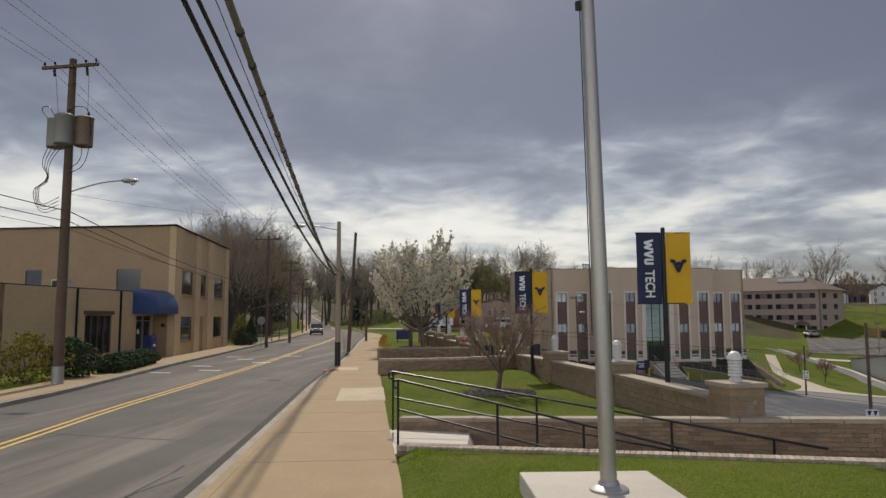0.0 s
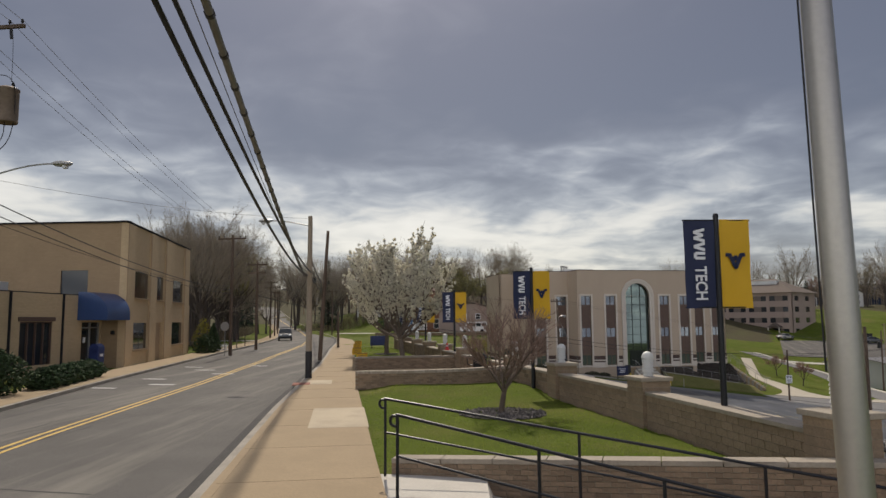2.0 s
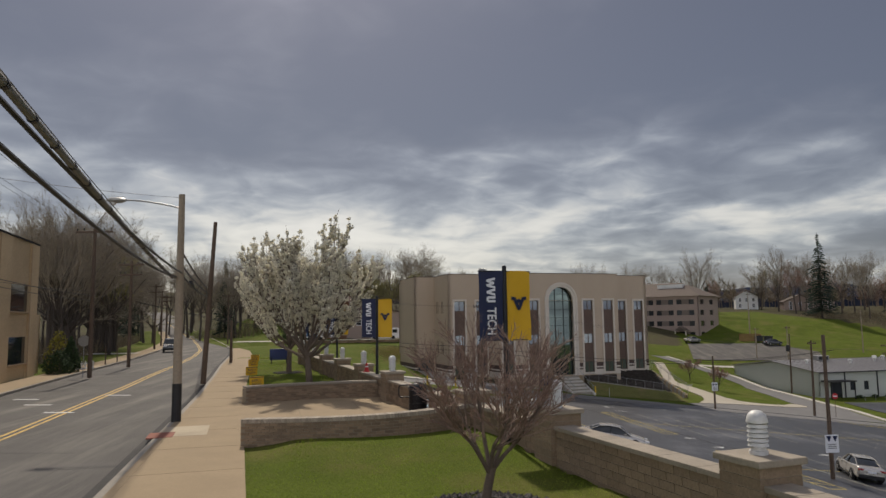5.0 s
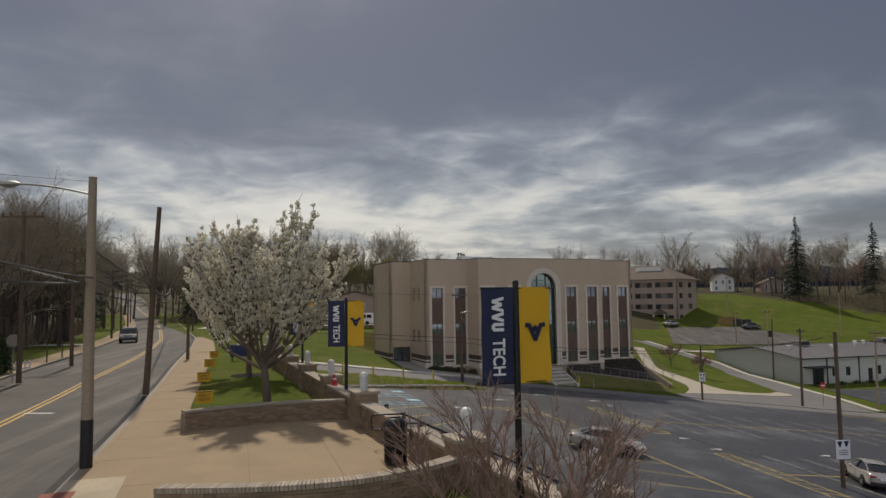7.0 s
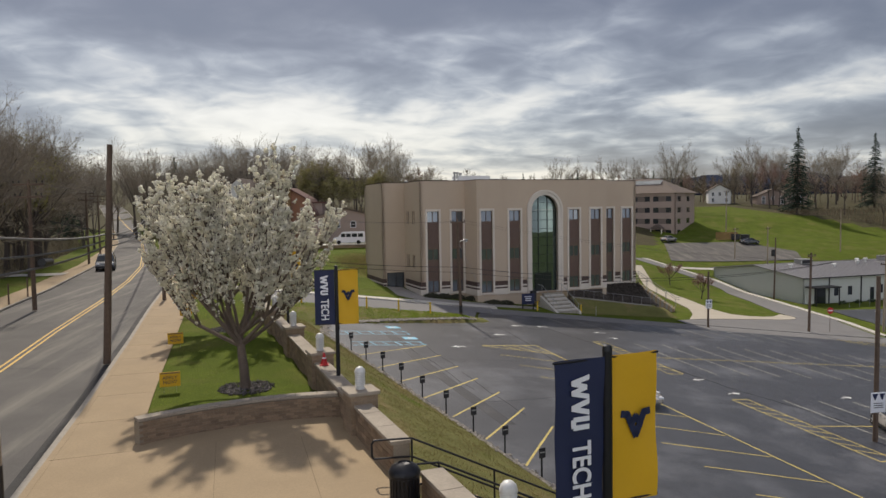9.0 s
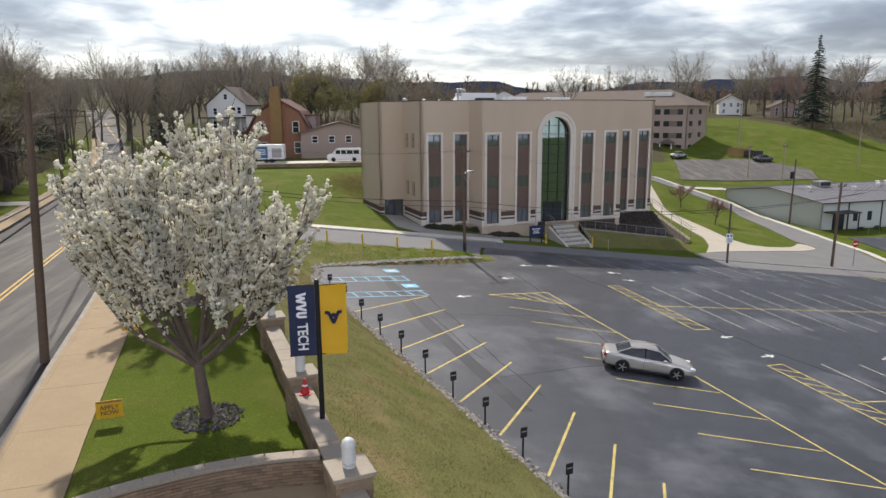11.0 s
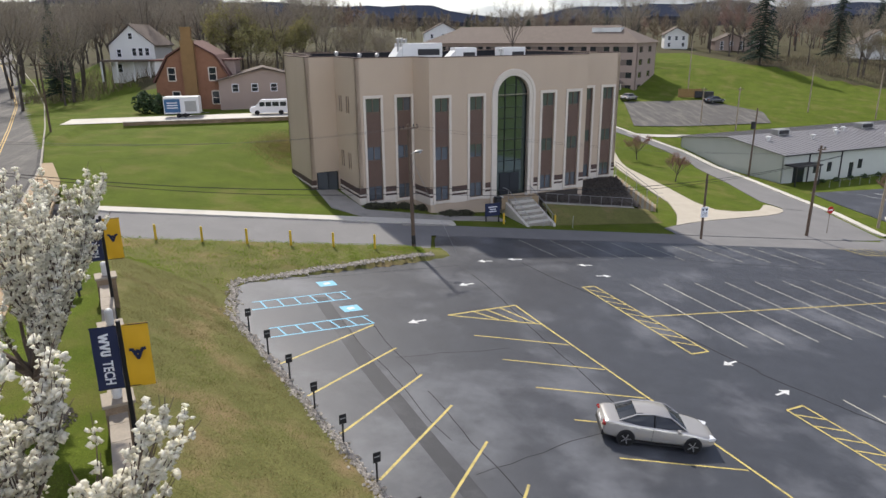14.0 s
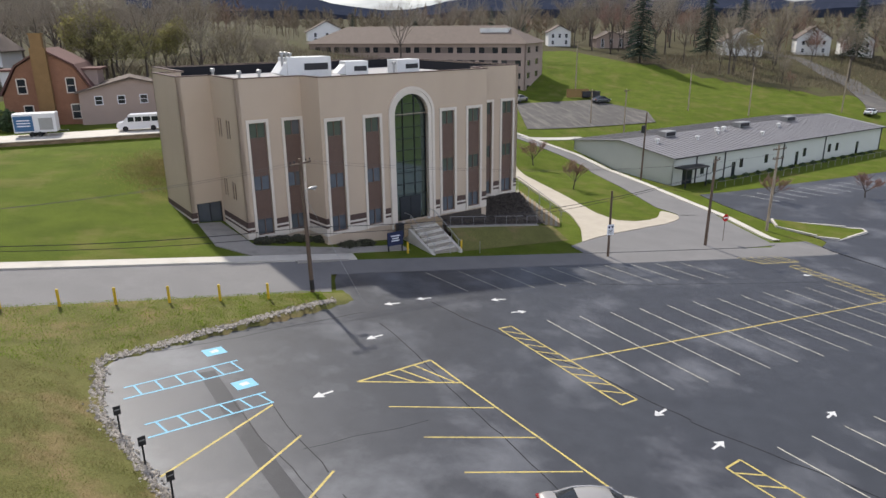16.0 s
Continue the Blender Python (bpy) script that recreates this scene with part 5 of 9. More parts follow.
# bundles over the east pavement
for xa, za, xb, zb, sag, r, key in ((-6.31, 4.62, 1.47, 8.17, 1.39, 0.030, "wire"), (-6.13, 4.75, 1.43, 7.99, 1.07, 0.028, "wire"), (-6.59, 5.02, 1.82, 7.67, 0.67, 0.007, "grey_wire")):
    wire((xa, 36.85, za), (xb, -9.0, zb), sag, r, key, "thick black overhead cable along the street" if r > 0.01 else "thin grey overhead wire along the street")
main_a, main_b = Vector((-6.44, 36.85, 4.6)), Vector((2.28, -9.0, 6.84))
trunk_line = thing("overhead_cable", "thick grey overhead cable with dark lashing clamps", "wire", None, "overhead wires")


def main_at(u):
    return main_a.lerp(main_b, u) - Vector((0, 0, 4 * 0.5 * u * (1 - u)))


part("sheath", Shape().path([main_at(i / 24) for i in range(25)], 0.043, 8), "cable_grey", trunk_line, smooth=True)
for i in range(52):
    u = (i + 0.5) / 52
    part("clamp", Shape().tube(main_at(u - 0.0007), main_at(u + 0.0007), 0.052, n=8), "wire", trunk_line)
for za, zb, r, key in ((4.75, 4.6, 0.03, "wire"), (5.1, 4.85, 0.03, "wire"), (5.55, 5.1, 0.035, "grey_wire")):
    wire((-6.2, 36.85, za), (-8.8, 52.6, zb), 0.12, r, key, "thick black overhead cable bundle along the street")
    wire((-8.8, 52.6, zb), (-21.5, 112, 5.6 + (za - 5)), 0.7, r, key, "thick black overhead cable bundle along the street")
tagged(part("splice_box", Shape().tube((-7.05, 41.8, 4.72), (-7.25, 42.9, 4.66), 0.10, n=12), "wire", smooth=True), "black splice closure hung on a cable", "splice box")
# high lines along the west side
for u in (-1.15, -0.7, 0.7, 1.15):
    wire((-14.9 + u, 26.7, 12.6), (-17.4 + u, 59.3, 9.35), 0.5, 0.008, "grey_wire", "thin power line between wooden poles")
    wire((-14.9 + u, 26.7, 12.6), (-6.0 + u, -25, 12.0), 0.8, 0.008, "grey_wire", "thin power line between wooden poles")
    wire((-17.4 + u, 59.3, 9.35), (-18.6 + u, 70.3, 8.2), 0.15, 0.008, "grey_wire", "thin power line between wooden poles")
    wire((-18.6 + u, 70.3, 8.2), (knots(CURB_W, 112) - 1 + u, 112, 8.7), 0.5, 0.008, "grey_wire", "thin power line between wooden poles")
for z0, z1, r in ((6.6, 5.0, 0.02), (6.2, 4.7, 0.016), (5.9, 5.3, 0.01)):
    wire((-14.8, 26.9, z0), (-17.4, 59.5, z1), 0.5, r, "wire", "black service cable along the shop front")
    wire((-14.9, 26.9, z0), (-9.0, -18, z0 + 0.6), 0.6, r, "wire", "black service cable along the shop front")
wire((-14.9, 26.9, 7.3), (-6.2, 36.8, 7.3), 0.25, 0.006, "grey_wire", "thin cable crossing the street")

# ---- shop building across the street ----
SHOP = pose(-19.05, 45.2, 0, 0, 0, 9.4)
SIDE = pose(0, 0, 0, 0, 0, -12.4)
shop = thing("shop_building", "two-storey buff brick commercial building with a flat roof", "building", SHOP)
# local frame: +y along the street face, -x away from the street; the side wall stands askew to it
SH, SG = 8.45, -0.25
s = Shape()
FACE_L = 16.6
ops = []
for (y0, y1) in ((1.65, 4.95), (6.75, 8.85), (11.15, 14.85)):
    ops.append((y0, y1, 4.0, 5.65))
ops += [(1.65, 4.95, 0.8, 2.45), (6.95, 8.65, SG - 0.6, 2.45), (11.15, 14.85, 0.8, 2.45)]
wall_slab(s, (0, 0), (0, FACE_L), SG - 1.2, SH, ops, 0.3)
wall_slab(s, (0, FACE_L), (-16, FACE_L), SG - 1.2, SH, [], 0.3)
wall_slab(s, (-16, FACE_L), (-15.6, 3.5), SG - 1.2, SH, [], 0.3)
part("wall", s, "shop", shop)
s = Shape()
wall_slab(s, (-16, 0), (0, 0), SG - 0.7, SH, [(12.0, 13.7, 4.1, 5.6), (5.4, 6.6, 4.1, 5.6)], 0.3)
weld(part("side_wall", s, "shop_dark", shop, "dark brown brick side wall", m=SIDE))
part("roof", Shape().prism([(-0.2, 0.3), (-0.2, FACE_L - 0.2), (-15.7, FACE_L - 0.2), (-15.4, 3.7)], SH - 0.5, SH - 0.4), "roof_dark", shop)
part("coping", Shape().box((-8, 0.1, SH + 0.04), (16.3, 0.45, 0.09)), "roof_dark", shop, m=SIDE)
part("coping", Shape().box((-0.1, FACE_L / 2, SH + 0.044), (0.45, FACE_L + 0.3, 0.09)), "roof_dark", shop)
for yy, ww in ((0.8, 1.6), (5.85, 1.7), (10.0, 2.2), (15.72, 1.7)):
    part("pilaster", Shape().box((0.05, yy, SH / 2 - 0.5), (0.14, ww, SH + 0.9)), "shop", shop)
    # dark strip stands in for the shadow line where each pilaster starts
    part("drip_line", Shape().box((0.125, yy - ww / 2 + 0.05, SH / 2 - 0.3), (0.03, 0.07, SH + 0.4)), "shop_dark", shop)
an = Shape()
wall_slab(an, (-0.5, FACE_L + 0.02), (-0.5, FACE_L + 3.2), SG - 1.2, 3.9, [(0.8, 2.2, 0.8, 2.4)], 0.3)
weld(part("annex_wall", an, "shop", shop, "single-storey brick annex wall"))
an = Shape()
wall_slab(an, (-0.5, FACE_L + 3.2), (-8, FACE_L + 3.2), SG - 1.2, 3.9, [], 0.3)
part("annex_wall", an, "shop", shop)
part("annex_roof", Shape().prism([(-0.6, FACE_L), (-0.6, FACE_L + 3.1), (-8, FACE_L + 3.1), (-8, FACE_L)], 3.6, 3.7), "roof_dark", shop)
part("annex_window", Shape().box((-0.65, FACE_L + 1.5, 1.6), (0.05, 1.4, 1.6)), "glass", shop)


M["window_metal"] = mat("dull_window_metal", (0.20, 0.18, 0.155), 0.6, metal=0.2, var=0.2, scale=2.0, fine=30.0, bump=0.05)


def shop_window(m, w, h, bars):
    g = part("window", Shape().box((0, -0.06, h / 2), (w, 0.04, h)), "glass", shop, m=m)
    f = Shape().box((0, -0.02, 0.03), (w, 0.08, 0.06)).box((0, -0.02, h - 0.03), (w, 0.08, 0.06))
    for i in range(bars + 1):
        f.box((-w / 2 + 0.03 + (w - 0.06) * i / bars, -0.024, h / 2), (0.06, 0.08, h - 0.1))
    part("window_frame", f, "window_metal", g)
    part("sill", Shape().box((0, -0.16, -0.05), (w + 0.15, 0.22, 0.1)), "shop_dark", g)
    return g


for y0, y1, z0, z1 in ops:
    if z0 > 0:
        shop_window(pose(-0.12, (y0 + y1) / 2, z0, 0, 0, 90), y1 - y0, z1 - z0, 6 if y1 - y0 > 3 else 4)
part("door", Shape().box((-0.15, 7.8, 0.8), (0.06, 1.7, 3.3)), "shop_dark", shop, "brown painted street door")
for u in (12.0, 5.4):
    w = 1.7 if u == 12.0 else 1.2
    shop_window(SIDE @ pose(-16 + u + w / 2, 0.14, 4.1), w, 1.5, 1)
WING_END = pose(-19.05, 45.2, 0, 0, 0, -3)
WING = WING_END @ pose(-1.3, -13.5, 0)
# low wing in front of the side wall, towards the viewer's street end
wing = thing("shop_wing", "single-storey buff brick wing with a recessed entrance", "building", WING)
s = Shape()
WH = 4.0
wall_slab(s, (0, 0), (0, 13.45), SG - 0.7, WH, [(6.4, 8.9, 0.35, 2.55), (11.5, 13.3, SG, 2.5)], 0.3)
wall_slab(s, (-14, 0), (0, 0), SG - 0.7, WH, [], 0.3)
part("wall", s, "shop", wing)
part("roof", Shape().prism([(-14, 0.1), (-0.1, 0.1), (-0.1, 13.4), (-14, 13.4)], WH - 0.12, WH + 0.06), "roof_dark", wing)
for yy in (5.6, 9.7):
    part("downpipe", Shape().box((0.05, yy, WH / 2), (0.09, 0.09, WH)), "roof_dark", wing)
g = part("window", Shape().box((-0.15, 7.65, 1.45), (0.04, 2.5, 2.2)), "glass", wing)
for i in range(4):
    part("curtain", Shape().box((-0.2, 6.7 + i * 0.62, 1.45), (0.03, 0.26, 2.1)), "white", g, "pale hanging curtain")
f = Shape()
for i in range(5):
    f.box((-0.08, 6.43 + i * 0.61, 1.45), (0.1, 0.06, 2.2))
part("window_frame", f.box((-0.08, 7.65, 2.52), (0.104, 2.5, 0.07)), "brown_panel", g)
part("lintel", Shape().box((0.03, 7.65, 2.68), (0.08, 2.8, 0.22)), "brown_panel", wing)
d = part("entrance_door", Shape().box((-0.16, 12.4, 1.12), (0.05, 1.8, 2.76)), "glass", wing, "dark glazed double entrance door")
f = Shape()
for yy in (11.54, 12.4, 13.26):
    f.box((-0.1, yy, 1.12), (0.1, 0.08, 2.74))
part("door_frame", f.box((-0.1, 12.4, 2.2), (0.104, 1.64, 0.07)), "grey_metal", d)
part("door_notice", Shape().box((-0.12, 11.95, 1.5), (0.02, 0.22, 0.3)), "white", d)
part("wall_lamp", Shape().box((0.75, 13.36, 1.9), (0.16, 0.2, 0.22)), "dark", wing, "small dark wall lamp", bevel=0.02)
# rounded awning on the wall above the entrance
aw = Shape()
na = 10
prof = [(0.0, 4.2)] + [(0.35 + 1.4 * math.sin(math.pi / 2 * i / na), 2.95 + 1.25 * math.cos(math.pi / 2 * i / na)) for i in range(na + 1)] + [(1.75, 2.62), (1.70, 2.62), (0.0, 2.62)]
for y in (11.05, 13.43):
    for px_, pz in prof:
        aw.v.append((px_, y, pz))
kk = len(prof)
for i in range(kk - 2):
    aw.f.append((i, i + 1, kk + i + 1, kk + i))
aw.f.append(tuple(range(kk)))
aw.f.append(tuple(range(2 * kk - 1, kk - 1, -1)))
part("awning", aw, "awning", wing, "rounded blue canvas awning", smooth=True)
mb = thing("mailbox", "dark blue steel collection box on the pavement", "mailbox", WING_END @ pose(0.3, -3.1, -0.12))
part("body", Shape().box((0, 0, 0.75), (0.55, 0.6, 0.9)), "mail_blue", mb, bevel=0.05)
part("dome", Shape().tube((0, -0.3, 1.2), (0, 0.3, 1.2), 0.27, n=18), "mail_blue", mb, smooth=True)
for sx in (-1, 1):
    for sy in (-1, 1):
        part("leg", Shape().box((sx * 0.22, sy * 0.24, 0.15), (0.06, 0.06, 0.3)), "mail_blue", mb)
part("label_plate", Shape().box((0.28, 0, 0.85), (0.01, 0.3, 0.14)), "white", mb)
ac = thing("window_ac_unit", "grey window air conditioner on the low roof", "air conditioner", WING_END @ pose(-6.2, -2.4, WH + 0.06))
part("case", Shape().box((0, 0, 0.38), (0.9, 0.7, 0.76)), "white_metal", ac, bevel=0.02)
part("grille", Shape().box((0, -0.36, 0.4), (0.75, 0.03, 0.55)), "dark", ac)


# ---- paint on the lot ----
def stripe(pts, w, material, name="parking_line", label="worn painted parking line", lift=0.006):
    """A painted line over the lot through plan points."""
    s = Shape()
    for (x0, y0), (x1, y1) in zip(pts, pts[1:]):
        d = Vector((x1 - x0, y1 - y0))
        n = Vector((-d.y, d.x)).normalized() * (w / 2)
        k = max(1, int(d.length / 1.5))
        o = len(s.v)
        for i in range(k + 1):
            p = Vector((x0, y0)) + d * (i / k)
            for q in (p - n, p + n):
                s.v.append((q.x, q.y, lot_z(q.x, q.y) + lift))
        for i in range(k):
            s.f.append((o + 2 * i, o + 2 * i + 2, o + 2 * i + 3, o + 2 * i + 1))
    ob = part(name, s, material)
    return tagged(ob, label, "road marking", "parking lines", "structure")


# slanted stalls along the bank
for i in range(11):
    x_in, y_in = 7.3 + 0.70 * i, 73.95 - 2.93 * i
    stripe([(x_in, y_in), (x_in - 5.2 + 0.36 * min(i, 7), y_in - 4.5 - 0.17 * min(i, 7))], 0.11, "yellow_line", label="worn yellow slanted parking line")
# blue bays
for a, b, c, d in (((0.82, 76.0), (6.55, 77.8), (0.83, 77.1), (6.4, 79.0)), ((1.75, 72.4), (7.4, 74.2), (1.65, 73.5), (7.2, 75.25))):
    stripe([a, b], 0.1, "blue_line", label="pale blue access aisle line")
    stripe([c, d], 0.1, "blue_line", label="pale blue access aisle line")
    for t in (0.14, 0.31, 0.48, 0.65, 0.82, 0.99):
        p0 = (lerp(a[0], b[0], t), lerp(a[1], b[1], t))
        p1 = (lerp(c[0], d[0], max(0, t - 0.06)), lerp(c[1], d[1], max(0, t - 0.06)))
        stripe([p0, p1], 0.1, "blue_line", label="pale blue access aisle line")
for cx, cy in ((5.35, 80.3), (6.35, 76.3)):
    stripe([(cx - 0.55, cy - 0.2), (cx + 0.55, cy + 0.15)], 0.85, "blue_line", "bay_symbol", "pale blue painted bay symbol", 0.008)
    stripe([(cx - 0.2, cy - 0.1), (cx + 0.2, cy + 0.1)], 0.3, "white_line", "bay_symbol", "white mark on the bay symbol", 0.012)
# the middle row and its end hatching
stripe([(11.95, 75.3), (16.8, 76.9), (17.4, 74.0), (20.4, 60.6), (22.6, 50.5), (25.5, 38)], 0.12, "yellow_line", label="worn yellow row line")
stripe([(11.95, 75.3), (17.35, 74.0)], 0.11, "yellow_line")
for t in (0.36, 0.55, 0.75):
    stripe([(lerp(11.95, 16.8, t), lerp(75.3, 76.9, t)), (lerp(11.95, 17.35, min(1, t + 0.2)), lerp(75.3, 74.0, min(1, t + 0.2)))], 0.11, "yellow_line")
for i in range(12):
    x1, y1 = 17.9 + 0.65 * i, 71.15 - 2.98 * i
    stripe([(x1, y1), (x1 - 5.2, y1 + 1.35)], 0.085, "yellow_line", label="worn pale yellow parking line")
# hatched islands
for a, b, c, d in (((23.1, 80.3), (24.15, 80.5), (26.2, 70.1), (24.9, 69.8)), ((26.15, 63.6), (27.4, 63.95), (29.3, 53.6), (28.0, 53.3)), ((60.5, 89.0), (61.8, 89.3), (63.0, 79.0), (61.7, 78.7))):
    stripe([a, b, c, d, a], 0.11, "yellow_line", "hatched_island", "yellow hatched island between parking rows")
    for i in range(1, 10):
        t = i / 10
        p0 = (lerp(a[0], d[0], t - 0.06), lerp(a[1], d[1], t - 0.06))
        p1 = (lerp(b[0], c[0], t + 0.03), lerp(b[1], c[1], t + 0.03))
        stripe([p0, p1], 0.1, "yellow_line", "hatched_island", "yellow hatched island between parking rows")
# rows beyond
stripe([(24.8, 75.1), (40, 76.9), (61.8, 79.6)], 0.11, "yellow_line", label="worn yellow row line")
for i in range(12):
    x = 27.25 + 2.9 * i
    stripe([(x, 81.0 + 0.27 * i), (x + 1.95, 70.55 + 0.3 * i)], 0.10, "pale_line", label="faded pale parking line")
stripe([(28.5, 58.8), (45, 61.0), (62, 63.2)], 0.11, "yellow_line", label="worn yellow row line")
for i in range(11):
    x = 30.3 + 2.9 * i
    stripe([(x, 64.3 + 0.3 * i), (x + 1.95, 53.9 + 0.3 * i)], 0.10, "pale_line", label="faded pale parking line")
for i in range(10):
    x = 22.5 + 2.9 * i
    stripe([(x, 91.4), (x + 1.6, 87.0)], 0.09, "pale_line", label="faded pale parking line")
for i in range(5):
    stripe([(57.0 + i * 1.1, 91.9), (58.2 + i * 1.1, 90.2)], 0.1, "yellow_line", "hatched_island", "yellow hatching at the lot exit")
stripe([(56.6, 92.0), (62.0, 92.2), (63.3, 90.2), (58, 90.1), (56.6, 92.0)], 0.1, "yellow_line", "hatched_island", "yellow hatching at the lot exit")
# arrows
for i, (cx, cy, rz) in enumerate(((9.87, 74.4, 200), (14.63, 80.5, 200), (17.56, 85.5, 185), (20.15, 86.1, 185), (25.6, 85.1, 180), (26.0, 82.7, 0), (26.55, 68.6, 200), (27.3, 65.25, 20), (36.5, 66, 20), (60.0, 86.5, 180))):
    ca, sa = math.cos(radians(rz)), math.sin(radians(rz))
    tr = lambda u, v: (cx + u * ca - v * sa, cy + u * sa + v * ca)
    s = Shape()
    pts = [tr(*p) for p in ((-0.62, -0.07), (0.05, -0.07), (0.05, -0.30), (0.62, 0.0), (0.05, 0.30), (0.05, 0.07), (-0.62, 0.07))]
    s.add([(x, y, lot_z(x, y) + 0.008) for x, y in pts], [(0, 1, 5, 6), (2, 3, 4)])
    tagged(part("arrow_marking", s, "white_line"), "white painted direction arrow on the lot", "road marking", "arrows", "structure")
# cracks
rng = random.Random(4)
M["tar"] = mat("crack_tar", (0.012, 0.012, 0.013), 0.7, var=0.2, scale=4.0, fine=30.0, bump=0.1)
for p, q, w in (((5.6, 75.0), (8.9, 62.5), 0.05), ((7.1, 74.3), (8.3, 68.0), 0.05), ((8.6, 66.5), (10.4, 58.0), 0.05), ((15.6, 82.5), (17.6, 64.0), 0.06), ((7.8, 69.9), (14.2, 70.9), 0.04), ((20.5, 85.5), (27.6, 67.5), 0.09), ((27.6, 67.5), (38.5, 49), 0.09), ((30, 88), (62, 84), 0.05), ((9, 60), (17, 63), 0.04), ((1.2, 80.4), (15.3, 84.1), 0.05)):
    d = Vector((q[0] - p[0], q[1] - p[1]))
    n = Vector((-d.y, d.x)).normalized()
    k = int(d.length / 0.8)
    pts = []
    off = 0
    for i in range(k + 1):
        off += rng.uniform(-0.10, 0.10)
        w_ = Vector(p) + d * (i / k) + n * off
        pts.append((w_.x, w_.y))
    stripe(pts, w, "tar", "asphalt_crack", "dark sealed crack in the asphalt", 0.004)
# a darker resealed strip along the slanted stalls
M["lot_strip"] = mat("resealed_asphalt", (0.034, 0.035, 0.040), 0.55, var=0.4, scale=0.8, fine=45.0, bump=0.3, stain=0.7, stain_scale=0.5, stain_color=(0.075, 0.076, 0.08), spec=0.35)
STRIP = [(4.7, 78.0), (6.2, 69.2), (7.6, 62.8), (9.3, 55.5)]
pts = [(lerp(a[0], b[0], i / 10), lerp(a[1], b[1], i / 10)) for a, b in zip(STRIP, STRIP[1:]) for i in range(10)]
stripe(pts, 0.85, "lot_strip", "resealed_strip", "darker resealed strip in the asphalt", 0.003)
# street cracks and patches
s = Shape()
for k in range(34):
    y = rng.uniform(4, 90)
    x = rng.uniform(knots(CURB_W, y) + 0.6, knots(CURB_E, y) - 0.5)
    a = rng.uniform(-0.5, 0.2) if k % 3 else 1.4
    for i in range(rng.randint(4, 9)):
        x2, y2 = x + math.sin(a) * -0.5 + rng.uniform(-0.12, 0.12), y + math.cos(a) * 0.6
        d = Vector((x2 - x, y2 - y))
        n = Vector((-d.y, d.x)).normalized() * rng.uniform(0.012, 0.03)
        z = road_z(y) + 0.004
        s.add([(x - n.x, y - n.y, z), (x2 - n.x, y2 - n.y, z), (x2 + n.x, y2 + n.y, z), (x + n.x, y + n.y, z)], [(0, 1, 2, 3)])
        x, y = x2, y2
tagged(part("street_crack", s, "tar"), "dark sealed cracks across the street", "crack", kind="stuff")
for y, off in ((35.5, -2.6), (38.5, -3.9), (41.5, -1.2), (34.0, -4.6), (44.5, -2.9), (48.0, -0.4), (47.0, -4.2)):
    tagged(part("stop_dash", Shape().box((knots(ROAD_MID, y) + off + 1.0, y, road_z(y) + 0.003), (1.2, 0.22, 0.005), -12), "white_line"), "worn white dash on the street", "road marking", "street dashes", "structure")


# ---- lot posts, stones, bollards ----
def marker_post(x, y):
    p = thing("marker_post", "short black post with a dark sign plate at the lot edge", "post", pose(x, y, lot_z(x, y) - 0.05, 0, 0, 15), "marker posts")
    part("post", Shape().tube((0, 0, 0), (0, 0, 1.15), 0.04, n=8), "black_metal", p)
    part("plate", Shape().box((0, -0.05, 1.15), (0.30, 0.02, 0.42)), "dark", p, bevel=0.008)
    part("plate_stripe", Shape().box((0, -0.063, 1.18), (0.22, 0.006, 0.05)), "grey_metal", p)


for i in range(13):
    y = 73.1 - 2.62 * i
    marker_post(lot_x(y) + 0.05, y)
rng = random.Random(8)
stones = Shape()
for i in range(4600):
    if i % 3:
        y = rng.uniform(44, 80)
        x = max(lot_x(y), -0.05) + rng.gauss(-0.2, 0.17)
    else:
        t = rng.random()
        x = lerp(-0.4, 13.8, t)
        y = 80.05 + 0.42 * x + rng.gauss(0.25, 0.18)
    z = max(lot_z(x, y), ground_z(x, y)) + 0.03
    r = rng.uniform(0.035, 0.115)
    a, b, c = rng.uniform(0.6, 1.2) * r, rng.uniform(0.6, 1.2) * r, rng.uniform(0.4, 0.9) * r
    t = rng.uniform(0, 3.1)
    ca, sa = math.cos(t), math.sin(t)
    v = []
    for px, py, pz in ((1, .2, 0), (.1, 1, .1), (-1, .1, 0), (-.1, -1, .1), (.2, .1, 1), (0, 0, -1)):
        v.append((x + a * px * ca - b * py * sa, y + a * px * sa + b * py * ca, z + c * pz))
    stones.add(v, [(0, 1, 4), (1, 2, 4), (2, 3, 4), (3, 0, 4), (1, 0, 5), (2, 1, 5), (3, 2, 5), (0, 3, 5)])
tagged(part("edge_stones", stones, "gravel"), "pale crushed stone border round the lot", "stones", kind="stuff")


def bollard(x, y, z, h=1.05):
    b = thing("bollard", "yellow painted steel pipe bollard in the grass", "bollard", pose(x, y, z), "yellow bollards")
    part("pipe", Shape().lathe([(0.085, -0.2), (0.085, h), (0.07, h + 0.04), (0.0, h + 0.055)], n=12), "bollard", b, smooth=True)


for i in range(7):
    bx, by = -8.4 + 2.98 * i, 88.0 - 0.13 * i
    bollard(bx, by - 0.55, ground_z(bx, by - 0.55))
for bx, by in ((22.9, 96.3), (28.1, 96.6)):
    bollard(bx, by, ground_z(bx, by), 1.0)


def plain_post(name, label, x, y, z, h, r, material, group=""):
    p = thing(name, label, "pole", pose(x, y, z), group)
    part("shaft", Shape().lathe([(r, 0), (r * 0.8, h)], n=10), material, p, smooth=True)
    return p


